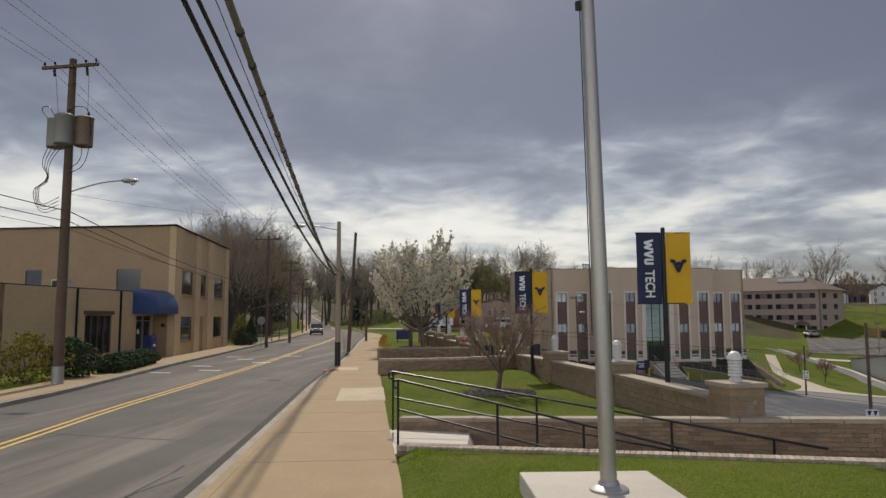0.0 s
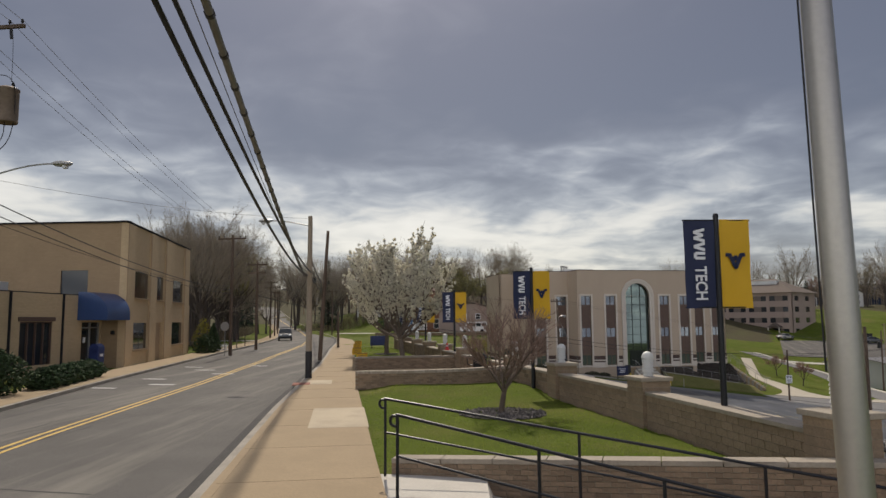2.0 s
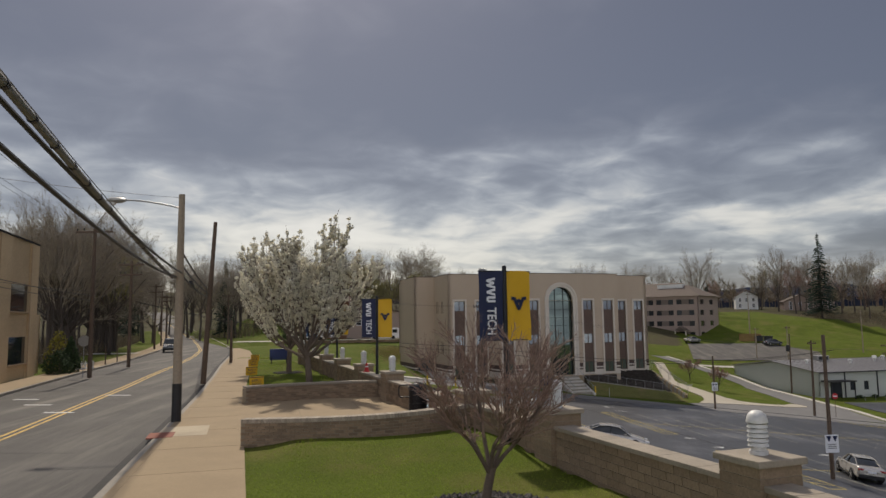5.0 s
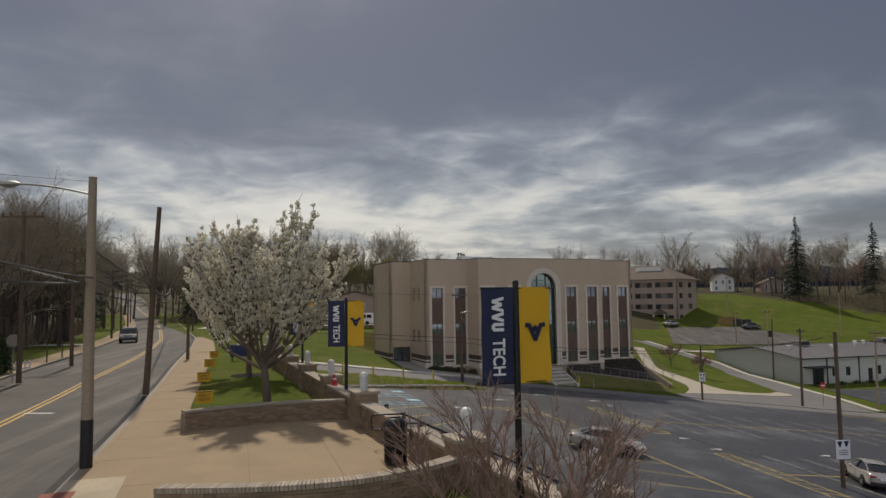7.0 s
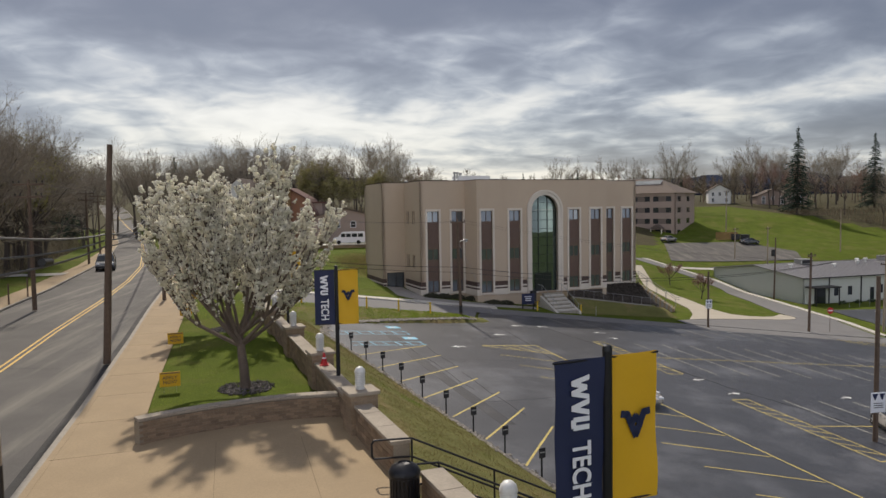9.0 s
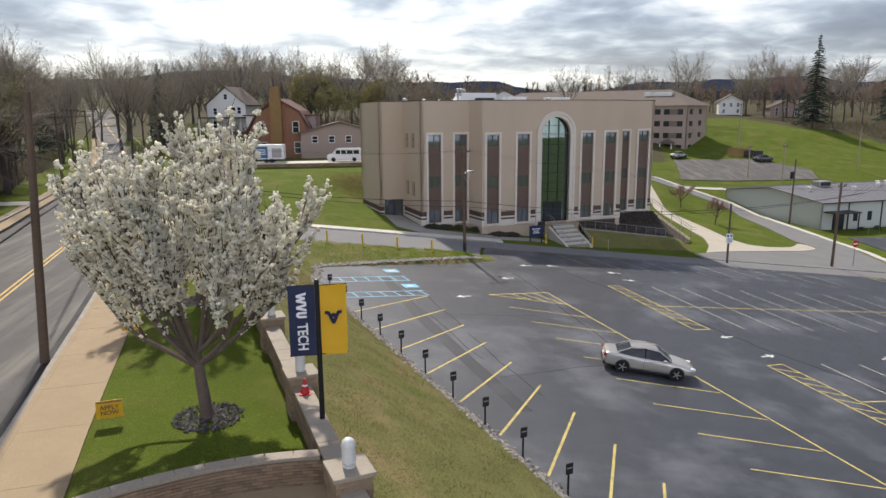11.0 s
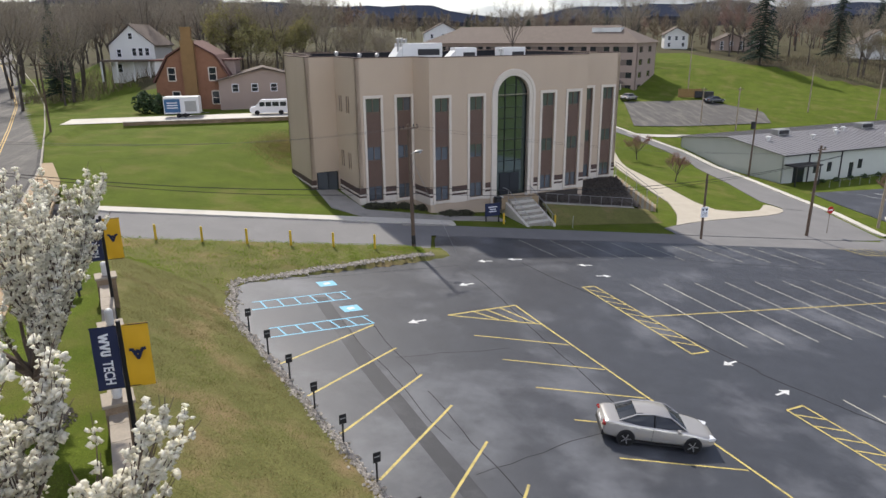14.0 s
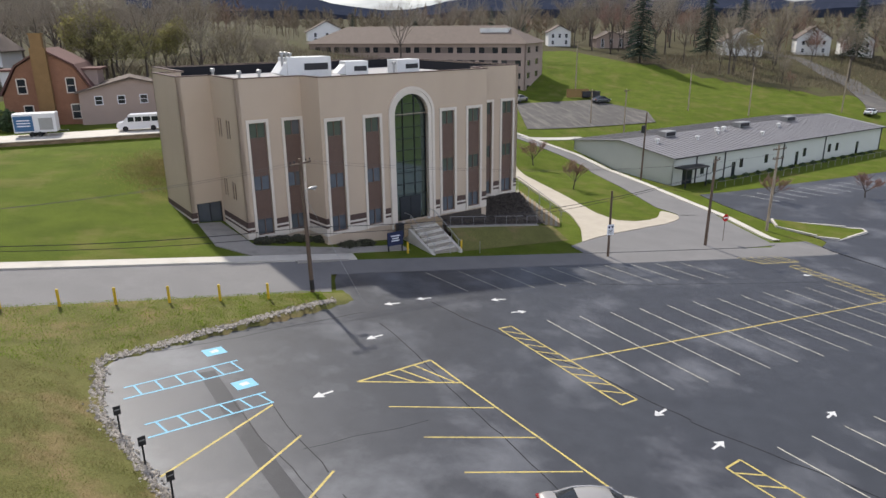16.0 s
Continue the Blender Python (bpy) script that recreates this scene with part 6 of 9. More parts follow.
# utility pole in the verge, with lamp and guy
up = utility_pole(12.6, 87.6, 9.2, 0.15, "wood_pole", "leaning wooden power pole with a lamp in the verge", [(8.9, 0.9, 30)], (0, -1.5), ground_z(12.6, 87.6))
street_arm(up, 6.9, 0.55, 0.25, 20)
part("guy_wire", Shape().path([(0, 0, 7.0), (2.6, -2.8, 0.0)], 0.012, 5), "grey_metal", up)
part("foot_band", Shape().lathe([(0.158, 0.2), (0.157, 0.9)], n=12), "dark", up)
zz = ground_z(12.6, 87.6)
for dz, r in ((4.6, 0.025), (4.1, 0.02)):
    wire((12.6, 87.6, zz + dz), (-22.5, 84, 5.0 + dz * 0.1), 1.0, r, "wire", "black overhead cable above the lane")
    wire((12.6, 87.6, zz + dz), (60.2, 97.0, -9.9 + 8.2 + dz * 0.1), 1.5, r, "wire", "black overhead cable above the lane")
for u in (-0.6, 0.6):
    wire((12.6 + u, 87.6, zz + 9.0), (70.8 + u, 101, -11 + 9.4), 1.2, 0.008, "grey_wire", "thin power line above the lot")
    wire((12.6 + u, 87.6, zz + 9.0), (-17.4 + u, 70.3, 8.0), 1.0, 0.008, "grey_wire", "thin power line above the lot")
# sign pole, lot poles
sp = plain_post("sign_pole", "dark wooden pole carrying a white regulatory sign", 42.0, 93.8, lot_z(42, 93.8) - 0.1, 6.4, 0.12, "wood_pole", "lot poles")
part("sign_plate", Shape().box((0, -0.14, 2.75), (0.75, 0.03, 1.0)), "white", sp, "white rectangular sign with dark marks", bevel=0.01)
for dx in (-0.18, 0.18):
    part("sign_mark", flat([(dx - 0.14, 3.1), (dx + 0.14, 3.1), (dx + 0.03, 2.86), (dx - 0.03, 2.86)]), "navy", sp, m=pose(0, -0.16, 0))
for k in range(4):
    part("text_bar", Shape().box((0, -0.158, 2.7 - k * 0.1), (0.5, 0.006, 0.035)), "dark", sp)
sp2 = plain_post("sign_pole", "wooden pole carrying a white regulatory sign beside the lot", 30.5, 56.5, lot_z(30.5, 56.5) - 0.1, 9.5, 0.14, "wood_pole", "lot poles")
part("sign_plate", Shape().box((0, -0.16, 2.4), (0.95, 0.03, 1.15)), "white", sp2, "white rectangular sign with dark marks", bevel=0.01)
for dx in (-0.22, 0.22):
    part("sign_mark", flat([(dx - 0.18, 2.9), (dx + 0.18, 2.9), (dx + 0.03, 2.55), (dx - 0.03, 2.55)]), "navy", sp2, m=pose(0, -0.18, 0))
for k in range(3):
    part("text_bar", Shape().box((0, -0.178, 2.35 - k * 0.12), (0.6, 0.006, 0.04)), "dark", sp2)
utility_pole(56.4, 96.2, 9.6, 0.16, "wood_pole", "wooden power pole with a crossarm beside the lot", [(9.2, 0.9, 25)], (0, 1.0), lot_z(56.4, 96.2) - 0.1)
utility_pole(70.8, 101.0, 10.4, 0.17, "pale_pole", "grey wooden power pole with crossarms at the junction", [(10.0, 1.3, 10), (8.9, 1.1, 10)], (0, 1.0), lot_z(70.8, 101) - 0.1)
pn = utility_pole(74.3, 128.5, 10.6, 0.15, "wood_pole", "dark power pole with a small transformer", [], (0, 1.0), lot_z(74.3, 128.5) - 0.1)
part("transformer", Shape().lathe([(0.3, 7.5), (0.3, 8.6), (0.0, 8.7)], (-0.4, 0, 0), n=12), "dark", pn)
ss = plain_post("stop_sign", "red stop sign on a leaning steel post", 60.3, 97.6, lot_z(60.3, 97.6) - 0.05, 2.9, 0.03, "wood_pole")
part("octagon", flat([(0.42 * math.cos(math.pi / 8 + i * math.pi / 4), 2.7 + 0.42 * math.sin(math.pi / 8 + i * math.pi / 4)) for i in range(8)], 0.02), "sign_red", ss, "red octagonal plate", m=pose(0, -0.04, 0))
part("plate_bar", Shape().box((0, -0.065, 2.7), (0.6, 0.008, 0.14)), "white", ss)
for fx in (26.7, 29.6):
    plain_post("fence_post", "thin grey steel fence post beside the lane", fx, 96.0 - 0.02 * fx + 0.5, lot_z(fx, 95.5), 1.1, 0.035, "grey_metal", "fence posts")


# ---- cars ----
def sedan(m, paint, label):
    """A four-door saloon, nose towards +x, 4.87 m long."""
    c = thing("car", label, "car", m)
    # stations along the car: x, half width, underside, beltline, shoulder
    low = [(-2.42, 0.70, 0.42, 0.80), (-2.38, 0.82, 0.30, 0.98), (-2.1, 0.88, 0.22, 1.06), (-1.45, 0.92, 0.20, 1.03), (-0.6, 0.925, 0.19, 0.99), (0.5, 0.925, 0.19, 0.96), (1.1, 0.92, 0.20, 0.93), (1.7, 0.90, 0.22, 0.85), (2.2, 0.83, 0.26, 0.74), (2.42, 0.62, 0.34, 0.62)]
    s = Shape()
    ring = 10
    for x, hw, z0, z1 in low:
        zm = lerp(z0, z1, 0.62)
        s.v += [(x, -hw * 0.90, z0), (x, -hw, lerp(z0, z1, 0.2)), (x, -hw, zm), (x, -hw * 0.955, z1 - 0.03), (x, -hw * 0.82, z1), (x, hw * 0.82, z1), (x, hw * 0.955, z1 - 0.03), (x, hw, zm), (x, hw, lerp(z0, z1, 0.2)), (x, hw * 0.90, z0)]
    for i in range(len(low) - 1):
        for j in range(ring):
            a, b = i * ring + j, i * ring + (j + 1) % ring
            s.f.append((a, b, b + ring, a + ring))
    s.f.append(tuple(range(ring)))
    s.f.append(tuple(range(len(low) * ring - 1, (len(low) - 1) * ring - 1, -1)))
    body = part("body", s, paint, c, smooth=True)
    sub = body.modifiers.new("rounding", "SUBSURF")
    sub.levels = sub.render_levels = 2
    # cabin: roof painted, glass below
    cab = [(-1.75, 0.66, 1.06), (-1.05, 0.60, 1.40), (-0.35, 0.585, 1.465), (0.25, 0.59, 1.44), (1.12, 0.70, 0.94)]
    g = Shape()
    for x, hw, z in cab:
        zb = 0.96
        g.v += [(x, -0.84 if 0 < cab.index((x, hw, z)) < 4 else -0.74, zb), (x, -hw, max(zb + 0.01, z - 0.05)), (x, -hw * 0.88, max(zb + 0.02, z - 0.005)), (x, hw * 0.88, max(zb + 0.02, z - 0.005)), (x, hw, max(zb + 0.01, z - 0.05)), (x, 0.84 if 0 < cab.index((x, hw, z)) < 4 else 0.74, zb)]
    for i in range(len(cab) - 1):
        for j in range(5):
            a = i * 6 + j
            g.f.append((a, a + 1, a + 7, a + 6))
    part("glasshouse", g, "glass", c, "dark tinted windows", smooth=True)
    r = Shape()
    rf = [(-1.08, 0.585, 1.405), (-0.35, 0.58, 1.478), (0.25, 0.585, 1.452), (0.42, 0.60, 1.36)]
    for x, hw, z in rf:
        r.v += [(x, -hw, z - 0.05), (x, -hw * 0.85, z), (x, 0, z + 0.012), (x, hw * 0.85, z), (x, hw, z - 0.05)]
    for i in range(3):
        for j in range(4):
            a = i * 5 + j
            r.f.append((a, a + 1, a + 6, a + 5))
    part("roof", r, paint, c, smooth=True)
    for sy in (-1, 1):
        part("pillar", Shape().path([(1.10, sy * 0.74, 0.95), (0.40, sy * 0.61, 1.38), (-0.35, sy * 0.60, 1.44), (-1.05, sy * 0.62, 1.37), (-1.80, sy * 0.70, 1.03)], 0.035, 6), paint, c, smooth=True)
        part("door_pillar", Shape().path([(-0.28, sy * 0.86, 0.97), (-0.30, sy * 0.63, 1.40)], 0.03, 6), "dark", c)
        part("headlight", Shape().box((2.20, sy * 0.62, 0.66), (0.34, 0.30, 0.12), sy * -22), "clear_lens", c, bevel=0.03)
        part("tail_light", Shape().box((-2.36, sy * 0.62, 0.84), (0.16, 0.38, 0.13), sy * 15), "red_lens", c, bevel=0.03)
        mi = part("mirror", Shape().box((0.72, sy * 1.02, 1.00), (0.16, 0.20, 0.12)), paint, c, bevel=0.03)
        for dx in (0.02, -0.95):
            part("door_handle", Shape().box((dx, sy * 0.925, 0.82), (0.18, 0.03, 0.03)), paint, c)
        part("door_seam", Shape().box((-0.33, sy * 0.925, 0.62), (0.012, 0.012, 0.62)), "dark", c)
        part("sill_trim", Shape().box((-0.05, sy * 0.915, 0.24), (2.6, 0.04, 0.07)), "dark", c)
    part("grille", Shape().box((2.41, 0, 0.52), (0.06, 0.8, 0.2)), "dark", c, bevel=0.02)
    part("plate", Shape().box((-2.43, 0, 0.72), (0.02, 0.5, 0.12)), "white", c)
    part("rear_bumper", Shape().box((-2.36, 0, 0.42), (0.18, 1.55, 0.24)), "dark", c, bevel=0.05)
    for wx in (-1.42, 1.43):
        for sy in (-1, 1):
            w = part("wheel", Shape().lathe([(0.24, -0.11), (0.31, -0.11), (0.335, -0.08), (0.335, 0.08), (0.31, 0.11), (0.24, 0.11)], n=22), "tyre", c, smooth=True, m=pose(wx, sy * 0.84, 0.335, 90, 0, 0))
            part("rim", Shape().lathe([(0.0, 0.06), (0.05, 0.09), (0.24, 0.075), (0.245, -0.02)], n=22), "dark", w, smooth=True, m=pose(0, 0, 0 if sy < 0 else 0, 0 if sy < 0 else 180, 0, 0))
            for k in range(5):
                t = 2 * math.pi * k / 5
                part("spoke", Shape().box((0.12 * math.cos(t), 0.12 * math.sin(t), 0.10), (0.22, 0.05, 0.03), math.degrees(t)), "rim", w, m=pose(0, 0, 0, 0 if sy < 0 else 180, 0, 0))
            part("arch_lining", Shape().tube((wx, sy * 0.70, 0.36), (wx, sy * 0.928, 0.36), 0.39, n=22), "dark", c)
    return c


def on_lot(x, y, rz, dz=0.0):
    """A pose that lies on the sloping lot."""
    n = Vector((0.116, -0.0292, 1)).normalized()
    return Matrix.Translation((x, y, lot_z(x, y) + dz)) @ Vector((0, 0, 1)).rotation_difference(n).to_matrix().to_4x4() @ Matrix.Rotation(radians(rz), 4, "Z")


sedan(on_lot(17.6, 61.9, -17.5), "car_silver", "silver four-door saloon parked across the lot lines")
sedan(on_lot(33.6, 58.2, 70), "car_silver", "pale grey saloon parked in the lot")


# ---- trees ----
def twig_mesh(s, p0, p1, r0, r1, n):
    """A cheap open tube."""
    d = p1 - p0
    a = d.orthogonal().normalized()
    b = d.normalized().cross(a)
    o = len(s.v)
    for p, r in ((p0, r0), (p1, r1)):
        for i in range(n):
            t = 6.2832 * i / n
            s.v.append(tuple(p + (a * math.cos(t) + b * math.sin(t)) * r))
    for i in range(n):
        j = (i + 1) % n
        s.f.append((o + i, o + j, o + n + j, o + n + i))


def twig_blade(s, rng, p0, p1, r):
    """A fine tapering twig."""
    d = p1 - p0
    a = d.cross(Vector((rng.gauss(0, 1), rng.gauss(0, 1), rng.gauss(0, 1)))).normalized() * r
    o = len(s.v)
    s.v += [tuple(p0 - a), tuple(p0 + a), tuple(p1)]
    s.f.append((o, o + 1, o + 2))


def grow(rng, p, d, length, r, level, spec, trunk, twigs, tips):
    """One limb and its offspring. spec: per level (segments, children, spread, length ratio, upward pull)."""
    seg, kids, spread, ratio, pull = spec[level]
    pts = [p.copy()]
    q, w = p.copy(), d.copy()
    for i in range(seg):
        w = (w + Vector((rng.gauss(0, 0.10), rng.gauss(0, 0.10), rng.gauss(0, 0.07) + pull))).normalized()
        nq = q + w * (length / seg)
        ra, rb = r * (1 - 0.55 * i / seg), r * (1 - 0.55 * (i + 1) / seg)
        if seg == 1:
            twig_blade(twigs, rng, q, nq, ra)
        else:
            twig_mesh(trunk if level < 2 else twigs, q, nq, ra, rb, 8 if level == 0 else (5 if level == 1 else 3))
        q = nq
        pts.append(q.copy())
    if level >= len(spec) - 1:
        tips.append(pts)
        return
    if level >= len(spec) - 2:
        tips.append(pts)
    for k in range(kids):
        t = rng.uniform(0.3, 1.0) if k else 1.0
        i = min(seg - 1, int(t * seg))
        base = pts[i].lerp(pts[i + 1], t * seg - i if t < 1 else 1.0)
        ax = Vector((rng.gauss(0, 1), rng.gauss(0, 1), rng.gauss(0, 0.4)))
        nd = (w + ax.normalized() * spread * rng.uniform(0.6, 1.25)).normalized()
        grow(rng, base, nd, length * ratio * rng.uniform(0.75, 1.2) * (1.15 - 0.35 * t), max(r * 0.55 * (1.1 - 0.3 * t), 0.004), level + 1, spec, trunk, twigs, tips)


OCTA = ((1, 0, 0), (0, 1, 0), (-1, 0, 0), (0, -1, 0), (0, 0, 1), (0, 0, -1))
OCTF = ((0, 1, 4), (1, 2, 4), (2, 3, 4), (3, 0, 4), (1, 0, 5), (2, 1, 5), (3, 2, 5), (0, 3, 5))


def tuft(s, rng, c, r):
    """A small uneven clump."""
    o = len(s.v)
    for v in OCTA:
        k = r * rng.uniform(0.6, 1.35)
        s.v.append((c[0] + v[0] * k + rng.gauss(0, 0.25) * r, c[1] + v[1] * k + rng.gauss(0, 0.25) * r, c[2] + v[2] * k * 0.9))
    for f in OCTF:
        s.f.append((o + f[0], o + f[1], o + f[2]))


def blade(s, rng, c, r):
    """A single small leaf."""
    a = Vector((rng.gauss(0, 1), rng.gauss(0, 1), rng.gauss(0, 1))).normalized()
    b = a.orthogonal().normalized()
    c = Vector(c)
    o = len(s.v)
    s.v += [tuple(c - a * r), tuple(c + b * r * 0.55), tuple(c + a * r), tuple(c - b * r * 0.55)]
    s.f.append((o, o + 1, o + 2, o + 3))


def make_tree(name, label, category, rng, height, trunk_h, r, spec, limbs, limb_tilt, limb_len, m, twig_mat="twig", extra=None, group="", bark="bark", radius=None):
    trunk, twigs, tips = Shape(), Shape(), []
    q = Vector((0, 0, -0.15))
    w = Vector((0, 0, 1))
    n = 5
    rr = r * 1.25
    for i in range(n):
        w = (w + Vector((rng.gauss(0, 0.05), rng.gauss(0, 0.05), 0.1))).normalized()
        nq = q + w * (trunk_h + 0.15) / n
        twig_mesh(trunk, q, nq, rr, r * (1.05 - 0.06 * i), 10)
        rr = r * (1.05 - 0.06 * i)
        q = nq
    for k in range(limbs):
        az = 6.2832 * k / limbs + rng.uniform(-0.35, 0.35)
        tl = limb_tilt * rng.uniform(0.35, 1.15)
        d = Vector((math.cos(az) * math.sin(tl), math.sin(az) * math.sin(tl), math.cos(tl)))
        grow(rng, q - w * rng.uniform(0, 0.25) * trunk_h, d, limb_len * rng.uniform(0.85, 1.1), r * 0.5, 1, spec, trunk, twigs, tips)
    # stretch the whole tree to its height
    k = height / max(v[2] for v in twigs.v)
    rs = sorted(math.hypot(v[0], v[1]) for v in twigs.v)
    kr = k if radius is None else radius / rs[int(len(rs) * 0.93)]

    def fit_to(p):
        f = lerp(k, kr, smooth01(0.1 * height, 0.4 * height, p[2] * k))
        return Vector((p[0] * f, p[1] * f, p[2] * k))

    for sh in (trunk, twigs):
        sh.v = [tuple(fit_to(v)) for v in sh.v]
    tips = [[fit_to(p) for p in pts] for pts in tips]
    t = thing(name, label, category, m, group)
    part("trunk", trunk, bark, t, smooth=True)
    part("twiggy_crown", twigs, twig_mat, t)
    if extra:
        key, per, size, kind, pname, jit = extra
        fl = Shape()
        for pts in tips:
            ln = sum((b - a).length for a, b in zip(pts, pts[1:]))
            spurs = [rng.random() for _ in range(max(1, int(ln / (0.24 if kind == "tuft" else 0.16))))]
            for _ in range(int(per * ln + rng.random())):
                u = min(0.999, max(0.0, rng.choice(spurs) + rng.gauss(0, 0.02))) * (len(pts) - 1)
                i = int(u)
                c = pts[i].lerp(pts[i + 1], u - i) + Vector((rng.gauss(0, jit), rng.gauss(0, jit), rng.gauss(0, jit)))
                (tuft if kind == "tuft" else blade)(fl, rng, c, size * rng.uniform(0.6, 1.4))
        fl_ob = part(pname, fl, key, t)
        fl_ob.data.polygons.foreach_set("use_smooth", [kind == "tuft"] * len(fl_ob.data.polygons))
    return t


# flowering pears in the lawn strip
PEAR = [(4, 6, 0.5, 0.7, 0.1), (7, 19, 0.42, 0.34, 0.05), (3, 5, 0.55, 0.5, 0.11), (2, 0, 0.5, 0.5, 0.09)]
pear = make_tree("flowering_tree", "flowering pear tree covered in white blossom", "tree", random.Random(11), 8.6, 1.5, 0.125, PEAR, 18, 1.12, 3.9, pose(-2.65, 46.9, -0.16, 0, -2.5, 0), twig_mat="pear_bark", extra=("blossom", 28, 0.048, "tuft", "blossom", 0.036), bark="pear_bark", group="flowering trees", radius=3.05)
copy_thing(pear, pose(-5.0, 59.5, -0.16, 0, 0, 140))
for x, y in ((-2.65, 46.9), (-5.0, 59.5)):
    rg = random.Random(int(y))
    mu = Shape()
    for i in range(520):
        a, rad = rg.uniform(0, 6.283), 0.95 * math.sqrt(rg.random())
        tuft(mu, rg, (x + rad * math.cos(a), y + rad * math.sin(a), -0.13), rg.uniform(0.03, 0.06))
    tagged(part("mulch_ring", mu, "mulch"), "dark bark mulch round the tree foot", "mulch", kind="stuff")
# bare budding tree on the near lawn
BUD = [(3, 5, 0.5, 0.7, 0.08), (4, 6, 0.55, 0.62, 0.06), (4, 7, 0.65, 0.58, 0.06), (3, 7, 0.6, 0.6, 0.07), (2, 0, 0.5, 0.5, 0.05)]
make_tree("budding_tree", "small bare tree with reddish spring buds in mulch", "tree", random.Random(5), 3.35, 0.6, 0.065, BUD, 7, 0.95, 1.25, pose(1.98, 24.75, -0.16, 0, 8, 0), "twig_red", ("bud_red", 6, 0.012, "blade", "budding_spray", 0.015), bark="pear_bark", radius=1.75)
rg = random.Random(77)
mu = Shape()
for i in range(1300):
    a, rad = rg.uniform(0, 6.283), 1.22 * math.sqrt(rg.random())
    tuft(mu, rg, (2.0 + rad * math.cos(a), 24.65 + rad * math.sin(a), -0.14), rg.uniform(0.02, 0.06))
tagged(part("mulch_ring", mu, "mulch"), "dark bark mulch round the tree foot", "mulch", kind="stuff")

# bare woods
WOOD = [(5, 5, 0.5, 0.7, 0.06), (6, 8, 0.66, 0.60, 0.03), (4, 7, 0.75, 0.55, 0.02), (1, 12, 0.9, 0.45, 0.02), (1, 0, 0.7, 0.5, 0.0)]
def bare(seed, h, extra=None, tw="twig", lab="tall bare deciduous tree with fine grey twigs", rad=0.30, fork=3.6, tilt=0.75):
    k = h / 14.0
    return make_tree("bare_tree", lab, "tree", random.Random(seed), h, fork * k, 0.12 * k, WOOD, 7, tilt, 4.2 * k, pose(0, 0, 0), tw, extra, "bare trees", radius=rad * h)


kinds = [bare(21, 16), bare(22, 14, ("bud_green", 1.3, 0.19, "blade", "young_foliage", 0.25), lab="tall deciduous tree with thin young green leaves", rad=0.31),
         bare(23, 17, rad=0.27), bare(24, 13, ("bud_red", 0.3, 0.10, "blade", "reddish_bloom", 0.2), "twig_red", lab="bare deciduous tree with reddish buds", rad=0.28),
         bare(25, 15, ("bud_green", 0.12, 0.10, "blade", "young_foliage", 0.28), lab="tall deciduous tree with sparse yellow-green leaves"), bare(26, 16, rad=0.42, fork=2.2, tilt=0.95, lab="broad bare tree with a wide spreading crown")]
SPOTS = []
rg = random.Random(3)
PICK_W, PICK_M, PICK_R = (0, 2, 4, 0, 2, 5), (0, 4, 2, 1, 2, 0), (3, 0, 3, 4, 2, 0)
# woods west of the street
for i in range(44):
    y = rg.uniform(80, 165)
    lo, hi = 0.8 - 0.41 * (y - 4.7), knots(CURB_W, y) - 5.0
    SPOTS.append((rg.uniform(lo, hi), y, rg.uniform(0.85, 1.15), rg.choice((0, 2, 5, 0, 4))))
SPOTS += [(-28.5, 84, 0.9, 5), (-27.0, 78, 0.8, 0), (-31, 90, 0.95, 5), (-29, 96, 1.05, 4)]
# behind the houses and the hall
for i in range(66):
    x = rg.uniform(-90, 66)
    y = rg.uniform(184, 250) + (8 if x > 20 else 0)
    # open sky stands over the hall
    if not 0.11 < x / (y - 22.5) < 0.345:
        SPOTS.append((x, y, rg.uniform(0.9, 1.4), rg.choice(PICK_M if x > -8 else PICK_W)))
for x, y, k in ((-40, 150, 0.8), (-46, 163, 0.95), (-35, 166, 0.9), (-30, 178, 1.0), (-10, 176, 0.85), (-2, 176, 0.9), (6, 174, 0.9), (14, 180, 0.9), (22, 178, 0.85), (-28, 196, 1.05)):
    SPOTS.append((x, y, k * rg.uniform(1.0, 1.3), rg.choice(PICK_M if x > -8 else PICK_W)))
for i in range(22):
    x = rg.uniform(-4, 31)
    SPOTS.append((x, rg.uniform(171, 190), rg.uniform(0.8, 1.05) if x < 17 else rg.uniform(0.55, 0.72), rg.choice((1, 1, 4, 1, 0))))
SPOTS += [(178, 205, 0.6, 3), (186, 207, 0.55, 4), (202, 203, 0.6, 3), (212, 202, 0.65, 0), (218, 196, 0.6, 3), (170, 190, 0.55, 4), (162, 180, 0.5, 0), (156, 172, 0.45, 3)]
# on the rise to the north-east
SPOTS += [(104, 221, 1.42, 5), (94, 228, 1.1, 0), (86, 226, 1.05, 2), (110, 236, 0.95, 4), (78, 224, 0.9, 0)]
for i in range(54):
    x = rg.uniform(136, 246)
    y = rg.uniform(max(150, 212 - (x - 130) * 1.0), 268)
    if abs(x - (151 + (y - 150) * 0.85)) < 9 and y < 205 or (166 < x < 196 and 196 < y < 222):
        continue
    SPOTS.append((x, y, rg.uniform(0.8, 1.4), rg.choice(PICK_R)))
for x, y, k, c in ((150, 190, 0.7, 4), (158, 186, 0.75, 0), (164, 194, 0.8, 1), (172, 200, 0.85, 3), (176, 196, 0.7, 0), (192, 196, 0.8, 3), (200, 192, 0.75, 3), (146, 200, 0.85, 2), (138, 212, 0.8, 4)):
    SPOTS.append((x, y, k, c))
